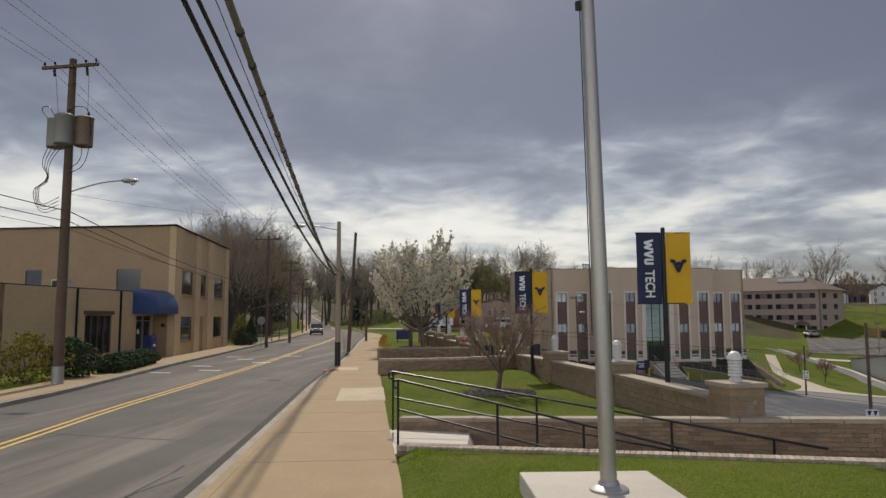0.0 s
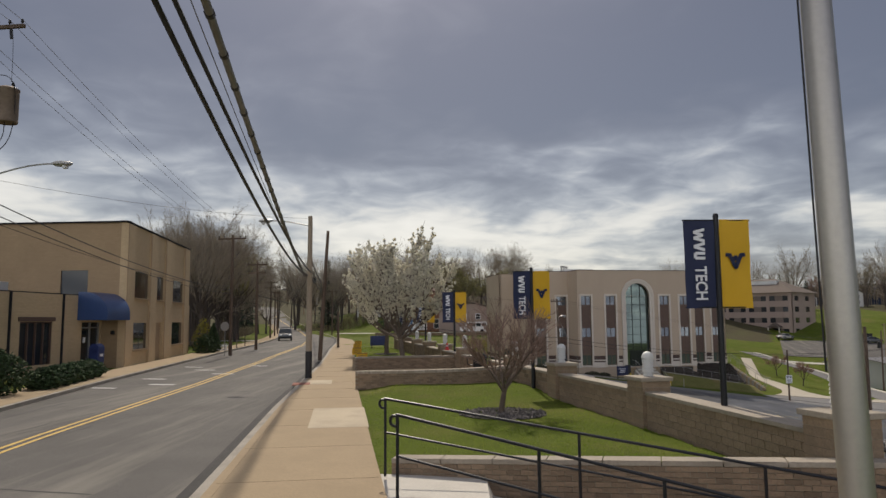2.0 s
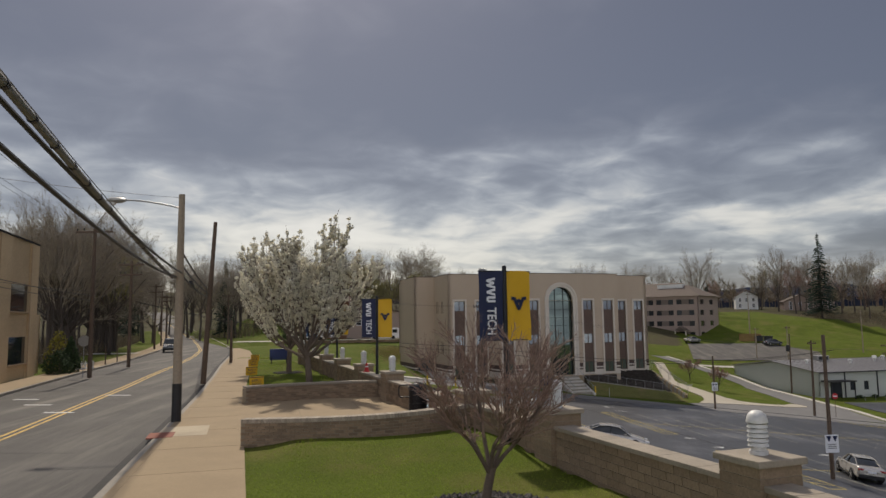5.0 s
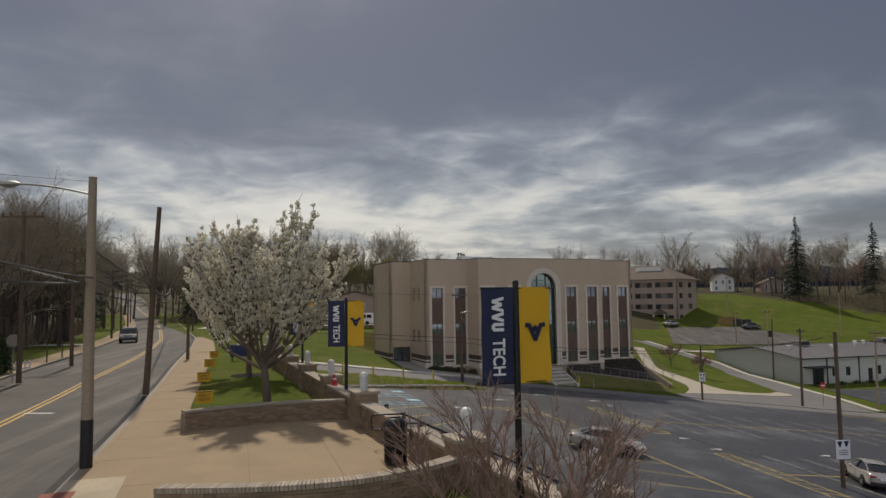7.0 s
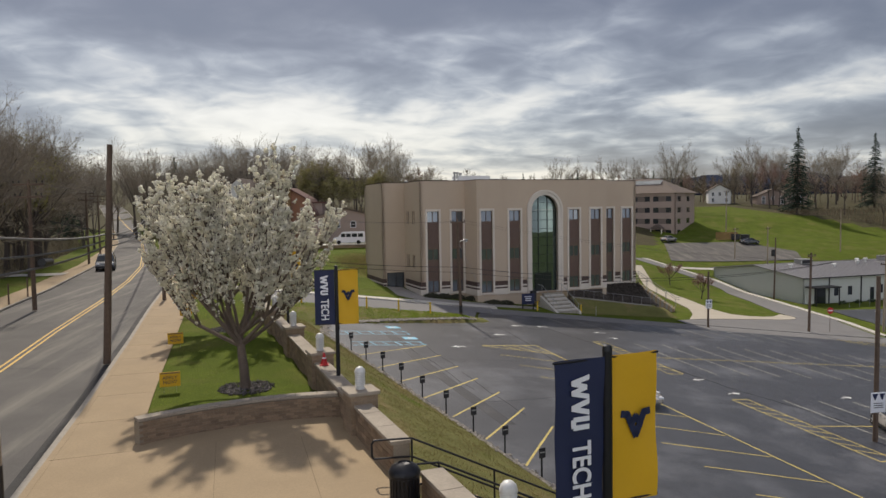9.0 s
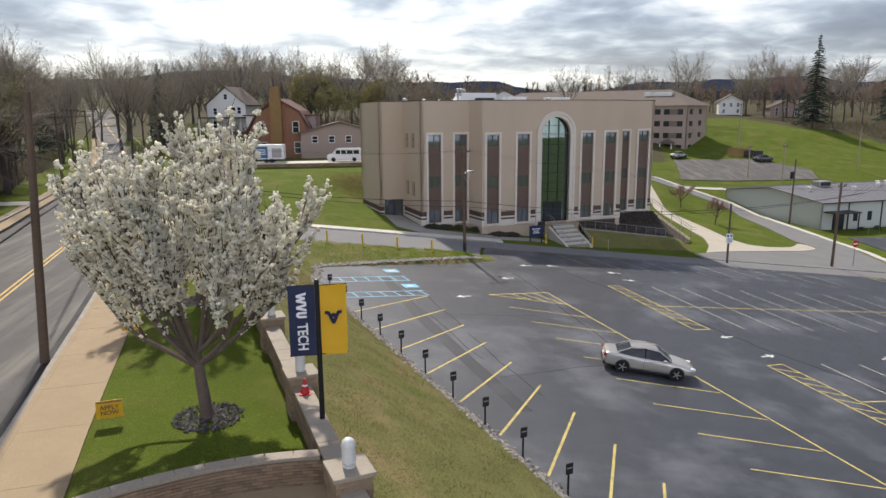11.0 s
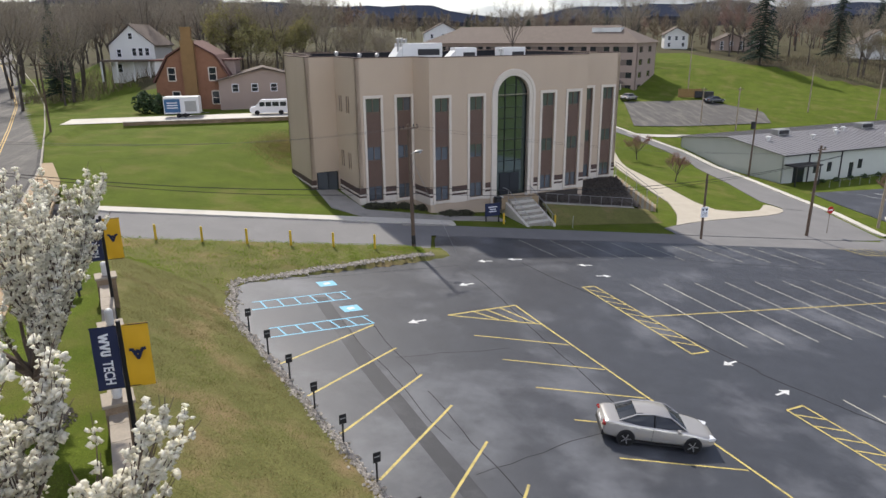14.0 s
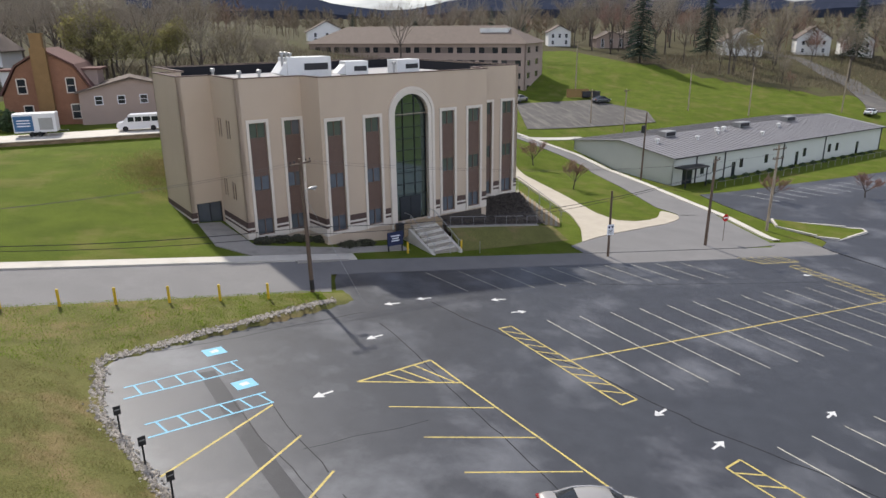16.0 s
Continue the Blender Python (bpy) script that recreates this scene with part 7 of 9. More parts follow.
for x, y, k, c in SPOTS:
    ob = copy_thing(kinds[c], pose(x, y, ground_z(x, y) - 0.2, 0, 0, rg.uniform(0, 360)) @ Matrix.Scale(k, 4))
    ob.scale = (k, k, k)
for t, (x, y) in zip(kinds, ((-36, 98), (-33, 104), (-45, 125), (128, 256), (-30, 172), (-64, 190))):
    t.matrix_basis = pose(x, y, ground_z(x, y) - 0.2)


def conifer(seed, h, rad):
    rg_ = random.Random(seed)
    t = thing("spruce_tree", "tall dark green spruce with drooping tiered branches", "tree", group="spruces")
    part("trunk", Shape().lathe([(0.28, -0.3), (0.2, h * 0.4), (0.03, h)], n=8), "bark", t, smooth=True)
    s = Shape()
    z = h * 0.10
    while z < h * 0.985:
        k = 1 - (z / h)
        rr = rad * (k ** 0.85) * rg_.uniform(0.75, 1.1) + 0.12
        nb = int(7 + 7 * k)
        for b in range(nb):
            a = rg_.uniform(0, 6.283)
            ln = rr * rg_.uniform(0.65, 1.15)
            for j in range(7):
                u = (j + 0.4) / 7
                cx, cy, cz = math.cos(a) * ln * u, math.sin(a) * ln * u, z - 0.32 * ln * u * u + rg_.gauss(0, 0.08)
                wd = 0.34 * (1.15 - u) * (0.5 + rad * 0.16)
                px, py = -math.sin(a), math.cos(a)
                o = len(s.v)
                ex, ey = math.cos(a) * ln * 0.22, math.sin(a) * ln * 0.22
                s.v += [(cx - px * wd, cy - py * wd, cz - 0.16), (cx + ex, cy + ey, cz - 0.06), (cx + px * wd, cy + py * wd, cz - 0.16), (cx, cy, cz + 0.10)]
                s.f += [(o, o + 1, o + 3), (o + 1, o + 2, o + 3)]
        z += h * 0.024
    part("needles", s, "needle", t)
    return t


sp1 = conifer(1, 26, 5.4)
sp1.matrix_basis = pose(134, 204, ground_z(134, 204) - 0.3)
for x, y, k in ((167, 213, 0.95), (212, 197, 0.9), (60, 232, 0.40), (114, 234, 0.42), (74, 222, 0.5), (-33, 182, 0.72), (-60, 190, 0.7), (-52, 175, 0.6), (122, 270, 0.5), (190, 222, 0.8)):
    c = copy_thing(sp1, pose(x, y, ground_z(x, y) - 0.3) @ Matrix.Scale(k, 4))
    c.scale = (k, k, k)


def shrub(name, label, x, y, z, rx, ry, h, seed, key="shrub", n=900, leaf=0.06, core=True, group="shrubs", conic=False):
    rg_ = random.Random(seed)
    t = thing(name, label, "shrub", pose(x, y, z), group)
    st, lf = Shape(), Shape()
    for i in range(9):
        a = rg_.uniform(0, 6.283)
        st.path([(0.1 * math.cos(a), 0.1 * math.sin(a), -0.1), (rx * 0.5 * math.cos(a), ry * 0.5 * math.sin(a), h * 0.7)], 0.018, 4)
    part("stem", st, "bark", t)
    for i in range(n):
        v = Vector((rg_.gauss(0, 1), rg_.gauss(0, 1), rg_.gauss(0, 1))).normalized() * (rg_.random() ** 0.28)
        zz = (v.z * 0.5 + 0.5)
        k = (1 - zz * 0.85) if conic else (0.75 + 0.35 * math.sin(3 * zz + 1.0 + 0.8 * math.sin(4 * math.atan2(v.y, v.x) + seed)))
        (tuft if i % 3 == 0 else blade)(lf, rg_, (v.x * rx * k, v.y * ry * k, zz * h), leaf * rg_.uniform(0.7, 1.5))
    part("leaves", lf, key, t)
    return t


for i in range(6):
    shrub("clipped_shrub", "clipped green shrub along the shop front", -15.8 - 0.25 * i, 32.2 + 1.15 * i, -0.2, 0.75, 0.75, 0.95, 30 + i, n=1300)
shrub("forsythia", "loose yellow-green forsythia bush by the street", -16.6, 27.6, -0.2, 1.6, 1.5, 2.1, 41, "shrub_yellow", 1100, 0.06)
shrub("evergreen_shrub", "dark rounded evergreen shrub by the street", -16.2, 29.8, -0.2, 1.2, 1.2, 1.8, 42, n=2200)
shrub("evergreen_shrub", "dark rounded evergreen shrub by the street", -19.0, 26.0, -0.2, 2.0, 1.8, 2.3, 43, n=2600)
shrub("evergreen_shrub", "dark green conical evergreen beside the shop", -20.6, 64.6, -0.5, 1.0, 1.0, 2.9, 44, n=2000, conic=True)
shrub("forsythia", "loose yellow-green forsythia bush beside the shop", -21.9, 65.8, -0.5, 1.0, 1.0, 3.3, 45, "shrub_yellow", 900)
shrub("evergreen_shrub", "dark rounded evergreen shrub beside the shop", -20.7, 62.8, -0.5, 0.9, 0.9, 2.0, 46, n=1300)
HL = HALL
for i, (u, v) in enumerate(((-12.2, 1.9), (-10.6, 1.8), (-8.9, 1.2), (-7.2, -0.9), (-5.6, -0.9), (-13.6, 1.9), (9.9, 1.6), (11.3, 1.4), (12.7, 1.3), (14.0, 1.2), (10.6, -0.1), (12.0, -0.4), (13.6, -0.5), (8.6, -0.9))):
    w = HL @ Vector((u, v, 0))
    shrub("foundation_shrub", "low dark shrub planted along the hall base", w.x, w.y, ground_z(w.x, w.y) - 0.1, 0.95, 0.8, 0.6 if u < 5 else 1.1, 60 + i, n=700, leaf=0.08, key="dull_shrub")
for x, y in ((57.5, 122.3), (60.0, 137.3), (84, 112), (98, 108)):
    t = make_tree("budding_tree", "small young tree with pink spring buds on the verge", "tree", random.Random(int(x)), 4.1, 0.9, 0.07, BUD, 6, 0.85, 1.5, pose(x, y, ground_z(x, y)), "twig_red", ("bud_red", 7, 0.035, "blade", "budding_spray", 0.05), radius=1.9)


# ---- grass ----
M["blade"] = mat("grass_blade", (0.215, 0.305, 0.030), 0.85, trans=0.4, var=0.45, scale=0.6, fine=5.0, bump=0.0, tint=(0.12, 0.18, 0.018), stain=0.85, stain_scale=0.42, stain_color=(0.32, 0.29, 0.09), island=0.25, spec=0.2)
M["dry_blade"] = mat("dry_grass_blade", (0.29, 0.24, 0.11), 0.9, trans=0.35, var=0.5, scale=0.6, fine=5.0, bump=0.0, tint=(0.19, 0.20, 0.06), stain=0.9, stain_scale=0.33, stain_color=(0.17, 0.25, 0.035), island=0.3, spec=0.15)


def sward(name, label, n, place, key, h, seed, clump=0.0):
    r_ = random.Random(seed)
    s_ = Shape()
    for _ in range(n):
        x, y = place(r_)
        z = ground_z(x, y) - 0.01
        a = r_.uniform(0, 6.283)
        w, hh = r_.uniform(0.006, 0.014) * (h / 0.06), h * r_.uniform(0.5, 1.4) * (1.0 + clump * noise.noise(Vector((x * 1.1, y * 1.1, seed))))
        lx, ly = r_.gauss(0, 0.5) * hh, r_.gauss(0, 0.5) * hh
        o = len(s_.v)
        s_.v += [(x - w * math.cos(a), y - w * math.sin(a), z), (x + w * math.cos(a), y + w * math.sin(a), z), (x + lx, y + ly, z + hh)]
        s_.f.append((o, o + 1, o + 2))
    tagged(part(name, s_, key), label, "grass", kind="stuff")


def near_lawn(r_):
    y = r_.uniform(7.5, 13.8)
    return r_.uniform(knots(WALK_E, y) + 0.02, min(8.0, (13.8 - y) / 0.235 + 0.3)), y


def mid_lawn(r_):
    y = r_.uniform(17.35, 31.2)
    return r_.uniform(knots(WALK_E, y) + 0.02, wall_x(y) - 0.25), y


def strip_lawn(r_):
    y = r_.uniform(43.6, 74)
    return r_.uniform(knots(WALK_E, y) + 0.02, wall_x(y) - 0.25), y


def bank_grass(r_):
    y = r_.uniform(38.5, 79)
    return r_.uniform(wall_x(y) + 0.3, max(lot_x(y), 0.0) - 0.2), y


def bank_north(r_):
    t_ = r_.random()
    x = lerp(-12, 13.2, t_)
    return x, r_.uniform(80.7 + x * 0.42 if x > -0.4 else 79.0, 87.8)


sward("lawn_grass", "short green lawn blades beside the pavement", 26000, near_lawn, "blade", 0.036, 1)
sward("lawn_grass", "short green lawn blades behind the railing", 42000, mid_lawn, "blade", 0.036, 2)
sward("lawn_grass", "short green lawn blades under the flowering trees", 30000, strip_lawn, "blade", 0.04, 3)
sward("bank_grass", "dry tufted grass on the bank above the lot", 90000, bank_grass, "dry_blade", 0.06, 4, 1.1)
sward("bank_grass", "rough grass between the lane and the lot", 30000, bank_north, "blade", 0.085, 5, 1.2)


def brush_zone(name, label, n, place, h, seed):
    """Thin dead stems and saplings on the woodland floor."""
    r_ = random.Random(seed)
    s_ = Shape()
    for _ in range(n):
        x, y = place(r_)
        z = ground_z(x, y) - 0.05
        hh = h * r_.uniform(0.3, 1.3)
        p = Vector((x, y, z))
        twig_blade(s_, r_, p, p + Vector((r_.gauss(0, 0.35) * hh, r_.gauss(0, 0.35) * hh, hh)), r_.uniform(0.02, 0.06))
    tagged(part(name, s_, "brush"), label, "undergrowth", kind="stuff")


def west_floor(r_):
    y = r_.uniform(70, 175)
    return knots(CURB_W, y) - 6.5 - 40 * r_.random() ** 1.4, y


def hall_slope(r_):
    return min(r_.gauss(5.0, 2.0), 8.4), r_.gauss(124.5, 3.6)


def mid_floor(r_):
    return r_.uniform(-40, 60), r_.uniform(176, 215)


def rise_floor(r_):
    x = r_.uniform(134, 225)
    return x, r_.uniform(max(158, 206 - (x - 130) * 0.95), 215)


brush_zone("underbrush", "brown leafless brush under the roadside trees", 9000, west_floor, 1.6, 11)
sward("slope_grass", "rough olive grass on the lawn slope by the hall", 14000, hall_slope, "dry_blade", 0.16, 12)
brush_zone("underbrush", "brown leafless brush behind the houses", 9000, mid_floor, 2.4, 13)
brush_zone("underbrush", "brown leafless brush on the wooded rise", 9000, rise_floor, 1.8, 14)


# ---- roads, walks and lots beyond ----
def over(x, y):
    return ground_z(x, y) + 0.06


RW_L = [(106, 63.6), (109.3, 63.9), (112, 63.4), (124, 67), (137, 69.9), (143, 68.6), (149, 66), (157, 61)]
RW_R = [(95, 67.6), (98, 67.3), (107, 69.9), (115, 70.8), (125, 72.2), (134, 73.1), (143, 71.6), (149, 68.5), (157, 64)]
strip("side_road", along(RW_L), along(RW_R), over, 108, 157, 50, "lane", "grey side road climbing past the hall", "road", 0.3, 8, 0.0)
strip("side_road_curb", along(RW_R), along(RW_R, 1.1), over, 97, 157, 50, "concrete_pale", "pale concrete kerb and walk of the side road", "curb", 0.3, 2, 0.10)
strip("hall_walk", along([(109.0, 47.8), (117.7, 49.6), (127.9, 51.9), (150, 58.5)]), along([(109.0, 51.8), (117.9, 53.2), (130.5, 54.6), (150, 60.6)]), over, 109.0, 150, 40, "concrete_walk", "pale concrete walk sloping beside the hall", "pavement", 0.3, 3, 0.05)


def ground_patch(name, rows, key, label, category, lift):
    """Paving between pairs of plan points (left, right), laid over the ground."""
    sh = Shape()
    k = 8
    fine = []
    for (a_, b_), (c_, d_) in zip(rows, rows[1:]):
        for i in range(4):
            fine.append((Vector(a_).lerp(Vector(c_), i / 4), Vector(b_).lerp(Vector(d_), i / 4)))
    fine.append((Vector(rows[-1][0]), Vector(rows[-1][1])))
    for a_, b_ in fine:
        for i in range(k + 1):
            q = a_.lerp(b_, i / k)
            sh.v.append((q.x, q.y, over(q.x, q.y) + lift))
        for q in (a_, b_):
            sh.v.append((q.x, q.y, over(q.x, q.y) + lift - 0.3))
    w = k + 3
    for j in range(len(fine) - 1):
        for i in range(k):
            sh.f.append((j * w + i, j * w + i + 1, (j + 1) * w + i + 1, (j + 1) * w + i))
        sh.f.append((j * w + k + 1, j * w, (j + 1) * w, (j + 1) * w + k + 1))
        sh.f.append((j * w + k, j * w + k + 2, (j + 1) * w + k + 2, (j + 1) * w + k))
    return tagged(part(name, sh, key), label, category, kind="structure")


ground_patch("corner_apron", [((42.1, 98.1), (45.2, 102.8)), ((44.6, 99.4), (47.0, 106.8)), ((48.0, 100.8), (47.9, 109.1)), ((50.0, 101.5), (51.8, 109.1)), ((52.4, 102.3), (52.3, 105.9)), ((54.8, 103.2), (54.6, 105.4)), ((58.2, 104.3), (57.2, 106.0)), ((60.8, 105.6), (59.2, 107.0)), ((62.4, 106.7), (60.8, 108.5)), ((63.3, 108.1), (61.8, 109.6)), ((63.1, 109.5), (62.5, 110.0))], "concrete_walk", "pale concrete corner walk round the verge", "pavement", 0.06)
ground_patch("junction", [((40.0, 94.8), (40.0, 97.0)), ((44.0, 94.8), (44.0, 99.3)), ((52.0, 94.9), (52.0, 102.4)), ((60.0, 95.0), (60.0, 105.6)), ((63.0, 95.2), (63.6, 108.4)), ((66.0, 95.6), (69.8, 108.4))], "lane", "pale worn asphalt junction below the hall", "road", 0.0)
strip("east_lot", along([(84, 72), (94, 71.5), (95.6, 74.6), (103, 74.4), (112, 75.2), (118, 76.4)]), along([(84, 170), (119, 170)]), over, 84, 118, 30, "lot", "dark asphalt parking lot beyond the junction", "parking lot", 0.3, 60, 0.03)
strip("dorm_lot", along([(157, 70.5), (175, 78)]), along([(157, 101), (164, 104.5), (171.5, 99.5), (175, 97)]), over, 157, 175, 20, "asphalt", "pale grey parking area below the dormitory", "parking lot", 0.3, 20, 0.06)
strip("verge_path", along([(150.6, 67), (152, 66)]), along([(150.6, 79), (152, 79)]), over, 150.6, 152, 3, "concrete_pale", "narrow pale path across the verge", "pavement", 0.3, 8, 0.04)
strip("house_drive", along([(142.2, -24), (149, -24)]), along([(142.2, 9.5), (149, 9.5)]), lambda x, y: ground_z(x, y) + 0.06, 142.2, 149, 8, "concrete_pale", "pale gravel drive before the brick house", "drive", 0.3, 30, 0.02)
strip("west_drive", along([(96.5, -44), (99.5, -44)]), along([(96.5, -26.4), (99.5, -26.6)]), lambda x, y: ground_z(x, y) + 0.04, 96.5, 99.5, 4, "concrete_pale", "pale concrete drive joining the street", "drive", 0.3, 10, 0.02)
masonry("drive_wall", [(-16, 141.7), (-6, 141.6), (9.6, 141.6)], -0.05, lambda x, y: -0.8, 0.4, "grey stone retaining wall below the drive", cap=True, cap_mat="curb", course=0.2, unit=0.8)
for i in range(14):
    x = 78.5 + i * 2.9
    s = Shape()
    for (xa, ya), (xb, yb) in (((x + 4, 116), (x + 6, 111)),):
        s.add([(xa, ya, over(xa, ya) + 0.05), (xa + 0.12, ya, over(xa, ya) + 0.05), (xb + 0.12, yb, over(xb, yb) + 0.05), (xb, yb, over(xb, yb) + 0.05)], [(0, 1, 2, 3)])
    tagged(part("parking_line", s, "white_line"), "faded pale parking line", "road marking", "parking lines", "structure")
# grass island with pale kerb at the junction
strip("hill_lane", along([(152, 159), (158.7, 166.1), (175.9, 180), (189.9, 185.8), (200.5, 189.7), (225, 197)]), along([(152, 168), (159.3, 174.8), (177.5, 188.8), (189.6, 192.5), (200, 194), (225, 201)]), over, 152, 225, 40, "asphalt", "grey lane climbing between the houses", "road", 0.3, 4, 0.05)
isl = [(73.6, 102), (74.6, 97.2), (76.2, 95.4), (82.3, 96.4), (83.0, 97.4), (81.4, 98.6), (75.6, 104.5)]
tagged(part("verge_island", Shape().prism(isl, lambda x, y: over(x, y) - 0.2, lambda x, y: over(x, y) + 0.17), "grass"), "grass island with a kerb at the junction", "verge", kind="structure")
s = Shape()
for (xa, ya), (xb, yb) in zip(isl, isl[1:] + isl[:1]):
    d = Vector((xb - xa, yb - ya))
    s.box(((xa + xb) / 2, (ya + yb) / 2, over((xa + xb) / 2, (ya + yb) / 2) + 0.1), (d.length + 0.1, 0.25, 0.24), math.degrees(math.atan2(d.y, d.x)))
tagged(part("island_kerb", s, "concrete_pale"), "pale concrete kerb round the grass island", "curb", kind="structure")

# ---- hall forecourt ----
def slab_on(name, poly, key, label, lift=0.07):
    pts = [HALL @ Vector((u, v, 0)) for u, v in poly]
    s = Shape().prism([(p.x, p.y) for p in pts], lambda x, y: ground_z(x, y) - 0.2, lambda x, y: ground_z(x, y) + lift)
    return tagged(part(name, s, key), label, "pavement", kind="structure")


slab_on("forecourt_path", [(-15.2, -2.2), (-8.5, -2.6), (-2.6, -3.3), (-2.6, -1.9), (-8.5, -1.0), (-14.6, 1.2), (-15.0, 8.6), (-17.0, 8.6), (-17.6, 2.0)], "walk_grey", "concrete path from the lane to the side door")
slab_on("forecourt_path", [(-13.2, -3.9), (-9.0, -4.3), (-8.6, -2.5), (-13.0, -1.9)], "walk_grey", "concrete path from the lane to the side door", 0.09)
st = thing("entrance_stair", "concrete entrance stair with steel rails below the arch", "stairs", HALL)
NS = 11
for i in range(NS):
    z1 = -4.05 - i * 0.17
    part("step", Shape().box((0.15, -1.4 - i * 0.33, z1 - 0.6), (2.5, 0.36, 1.2)), "concrete_pale" if i % 2 else "curb", st, bevel=0.02)
part("landing", Shape().box((0.1, -0.6, -4.55), (4.6, 1.2, 1.0)), "concrete", st)
for sx in (-1.15, 1.45):
    r = part("stair_rail", Shape().path([(sx, -0.3, -3.1), (sx, -1.3, -3.1), (sx, -1.4 - NS * 0.33, -3.1 - NS * 0.17), (sx, -1.8 - NS * 0.33, -3.1 - NS * 0.17)], 0.03, 6), "grey_metal", st)
    for k in (0, 4, 8, 11):
        part("rail_post", Shape().path([(sx, -1.3 - k * 0.33, -3.1 - k * 0.17), (sx, -1.3 - k * 0.33, -4.3 - k * 0.17)], 0.025, 6), "grey_metal", r)
for sx in (-1.25, 1.55):
    part("cheek_wall", Shape().prism([(sx - 0.14, -5.2), (sx + 0.14, -5.2), (sx + 0.14, -0.1), (sx - 0.14, -0.1)], -6.6, lambda x, y: -3.92 + min(0, (y + 1.3)) * 0.5), "concrete_pale", st)
st2 = thing("side_stair", "long concrete stair with rails beside the hall", "stairs", HALL)
run_a, run_b = Vector((15.4, 3.1, 0)), Vector((18.9, 0.0, 0))
run_d = (run_b - run_a).normalized()
run_n = Vector((-run_d.y, run_d.x, 0))
run_deg = math.degrees(math.atan2(run_d.y, run_d.x))
for i in range(18):
    q = run_a + run_d * (0.26 * i)
    part("step", Shape().box((q.x, q.y, -4.2 - i * 0.183 - 0.6), (0.28, 1.9, 1.3), run_deg), "concrete" if i % 2 else "curb", st2, bevel=0.015)
for sd in (-0.95, 0.95):
    a_, b_ = run_a + run_n * sd, run_b + run_n * sd
    r = part("stair_rail", Shape().path([(a_.x - run_d.x * 0.6, a_.y - run_d.y * 0.6, -2.7), (a_.x, a_.y, -2.7), (b_.x, b_.y, -6.0), (b_.x + run_d.x * 0.6, b_.y + run_d.y * 0.6, -6.0)], 0.03, 6), "grey_metal", st2)
    for k in range(5):
        q = a_.lerp(b_, k / 4)
        part("rail_post", Shape().path([(q.x, q.y, -2.7 - 3.3 * k / 4), (q.x, q.y, -3.9 - 3.3 * k / 4)], 0.025, 6), "grey_metal", r)
ledge_z = lambda u: -4.55 - 0.158 * (u - 2.4)
ter = thing("terrace_rail", "pale concrete ledge with a steel rail before the hall", "railing", HALL)
part("ledge", Shape().prism([(2.4, -2.35), (13.6, -2.25), (13.6, -1.75), (2.4, -1.85)], lambda x, y: ledge_z(x) - 0.5, lambda x, y: ledge_z(x)), "walk_grey", ter)
rl = part("rail", Shape().path([(2.6, -2.2, ledge_z(2.6) + 0.9), (13.4, -2.1, ledge_z(13.4) + 0.9)], 0.02, 6), "grey_metal", ter)
for i in range(9):
    part("rail_post", Shape().path([(2.6 + i * 1.35, -2.15, ledge_z(2.6 + i * 1.35) - 0.1), (2.6 + i * 1.35, -2.15, ledge_z(2.6 + i * 1.35) + 0.9)], 0.016, 6), "grey_metal", rl)
# small lawn below the ledge
sh = Shape()
for i in range(13):
    u = 2.0 + i * 1.1
    for j in range(5):
        v = lerp(-2.3, -5.0, j / 4)
        q = HALL @ Vector((u, v, 0))
        g_ = ground_z(q.x, q.y) + 0.03
        sh.v.append((q.x, q.y, max(g_, lerp(ledge_z(u) - 0.1, g_, smooth01(0, 1, j / 4)))))
for i in range(12):
    for j in range(4):
        sh.f.append((i * 5 + j, i * 5 + j + 1, (i + 1) * 5 + j + 1, (i + 1) * 5 + j))
tagged(part("slope_lawn", sh, "bank", smooth=True), "dull green lawn sloping down from the ledge to the lane", "lawn", kind="structure")
sh = Shape()
for i in range(15):
    u = 2.6 + i * 0.885
    for v, z in ((-1.8, ledge_z(u) + 0.02), (0.6, lerp(ledge_z(u), -4.3, 0.6)), (2.8, -4.12)):
        sh.v.append((u, min(v, -0.04) if u < 8.6 else v, z))
for i in range(14):
    for j in range(2):
        sh.f.append((i * 3 + j, (i + 1) * 3 + j, (i + 1) * 3 + j + 1, i * 3 + j + 1))
# dark planted slope under the east wing
rg = random.Random(91)
hd = Shape()
for i in range(5200):
    u, v = rg.uniform(3.0, 14.9), rg.uniform(-1.7, 2.6)
    if u < 8.6 and v > -0.2:
        continue
    p = HALL @ Vector((u, v, 0))
    z = lerp(ledge_z(u), -4.15, smooth01(-1.8, 2.6, v)) + rg.uniform(0, 0.22)
    tuft(hd, rg, (p.x, p.y, z), rg.uniform(0.05, 0.13))
M["ground_cover"] = mat("dark_ground_cover", (0.062, 0.052, 0.043), 0.95, var=0.45, scale=1.0, fine=8.0, bump=0.3, island=0.4)
tagged(part("planted_slope", sh, "ground_cover", m=HALL), "dark mulch slope below the east wing of the hall", "planting bed", kind="structure")
tagged(part("ground_cover", hd, "ground_cover"), "dark brown low planting on the slope below the hall", "planting", kind="stuff")
sg = thing("entrance_sign", "navy name board on two posts before the hall", "sign", pose(22.0, 96.9, ground_z(22.0, 96.9), 0, 0, 8))
part("board", Shape().box((0, 0, 1.15), (1.5, 0.09, 1.2)), "navy", sg, bevel=0.02)
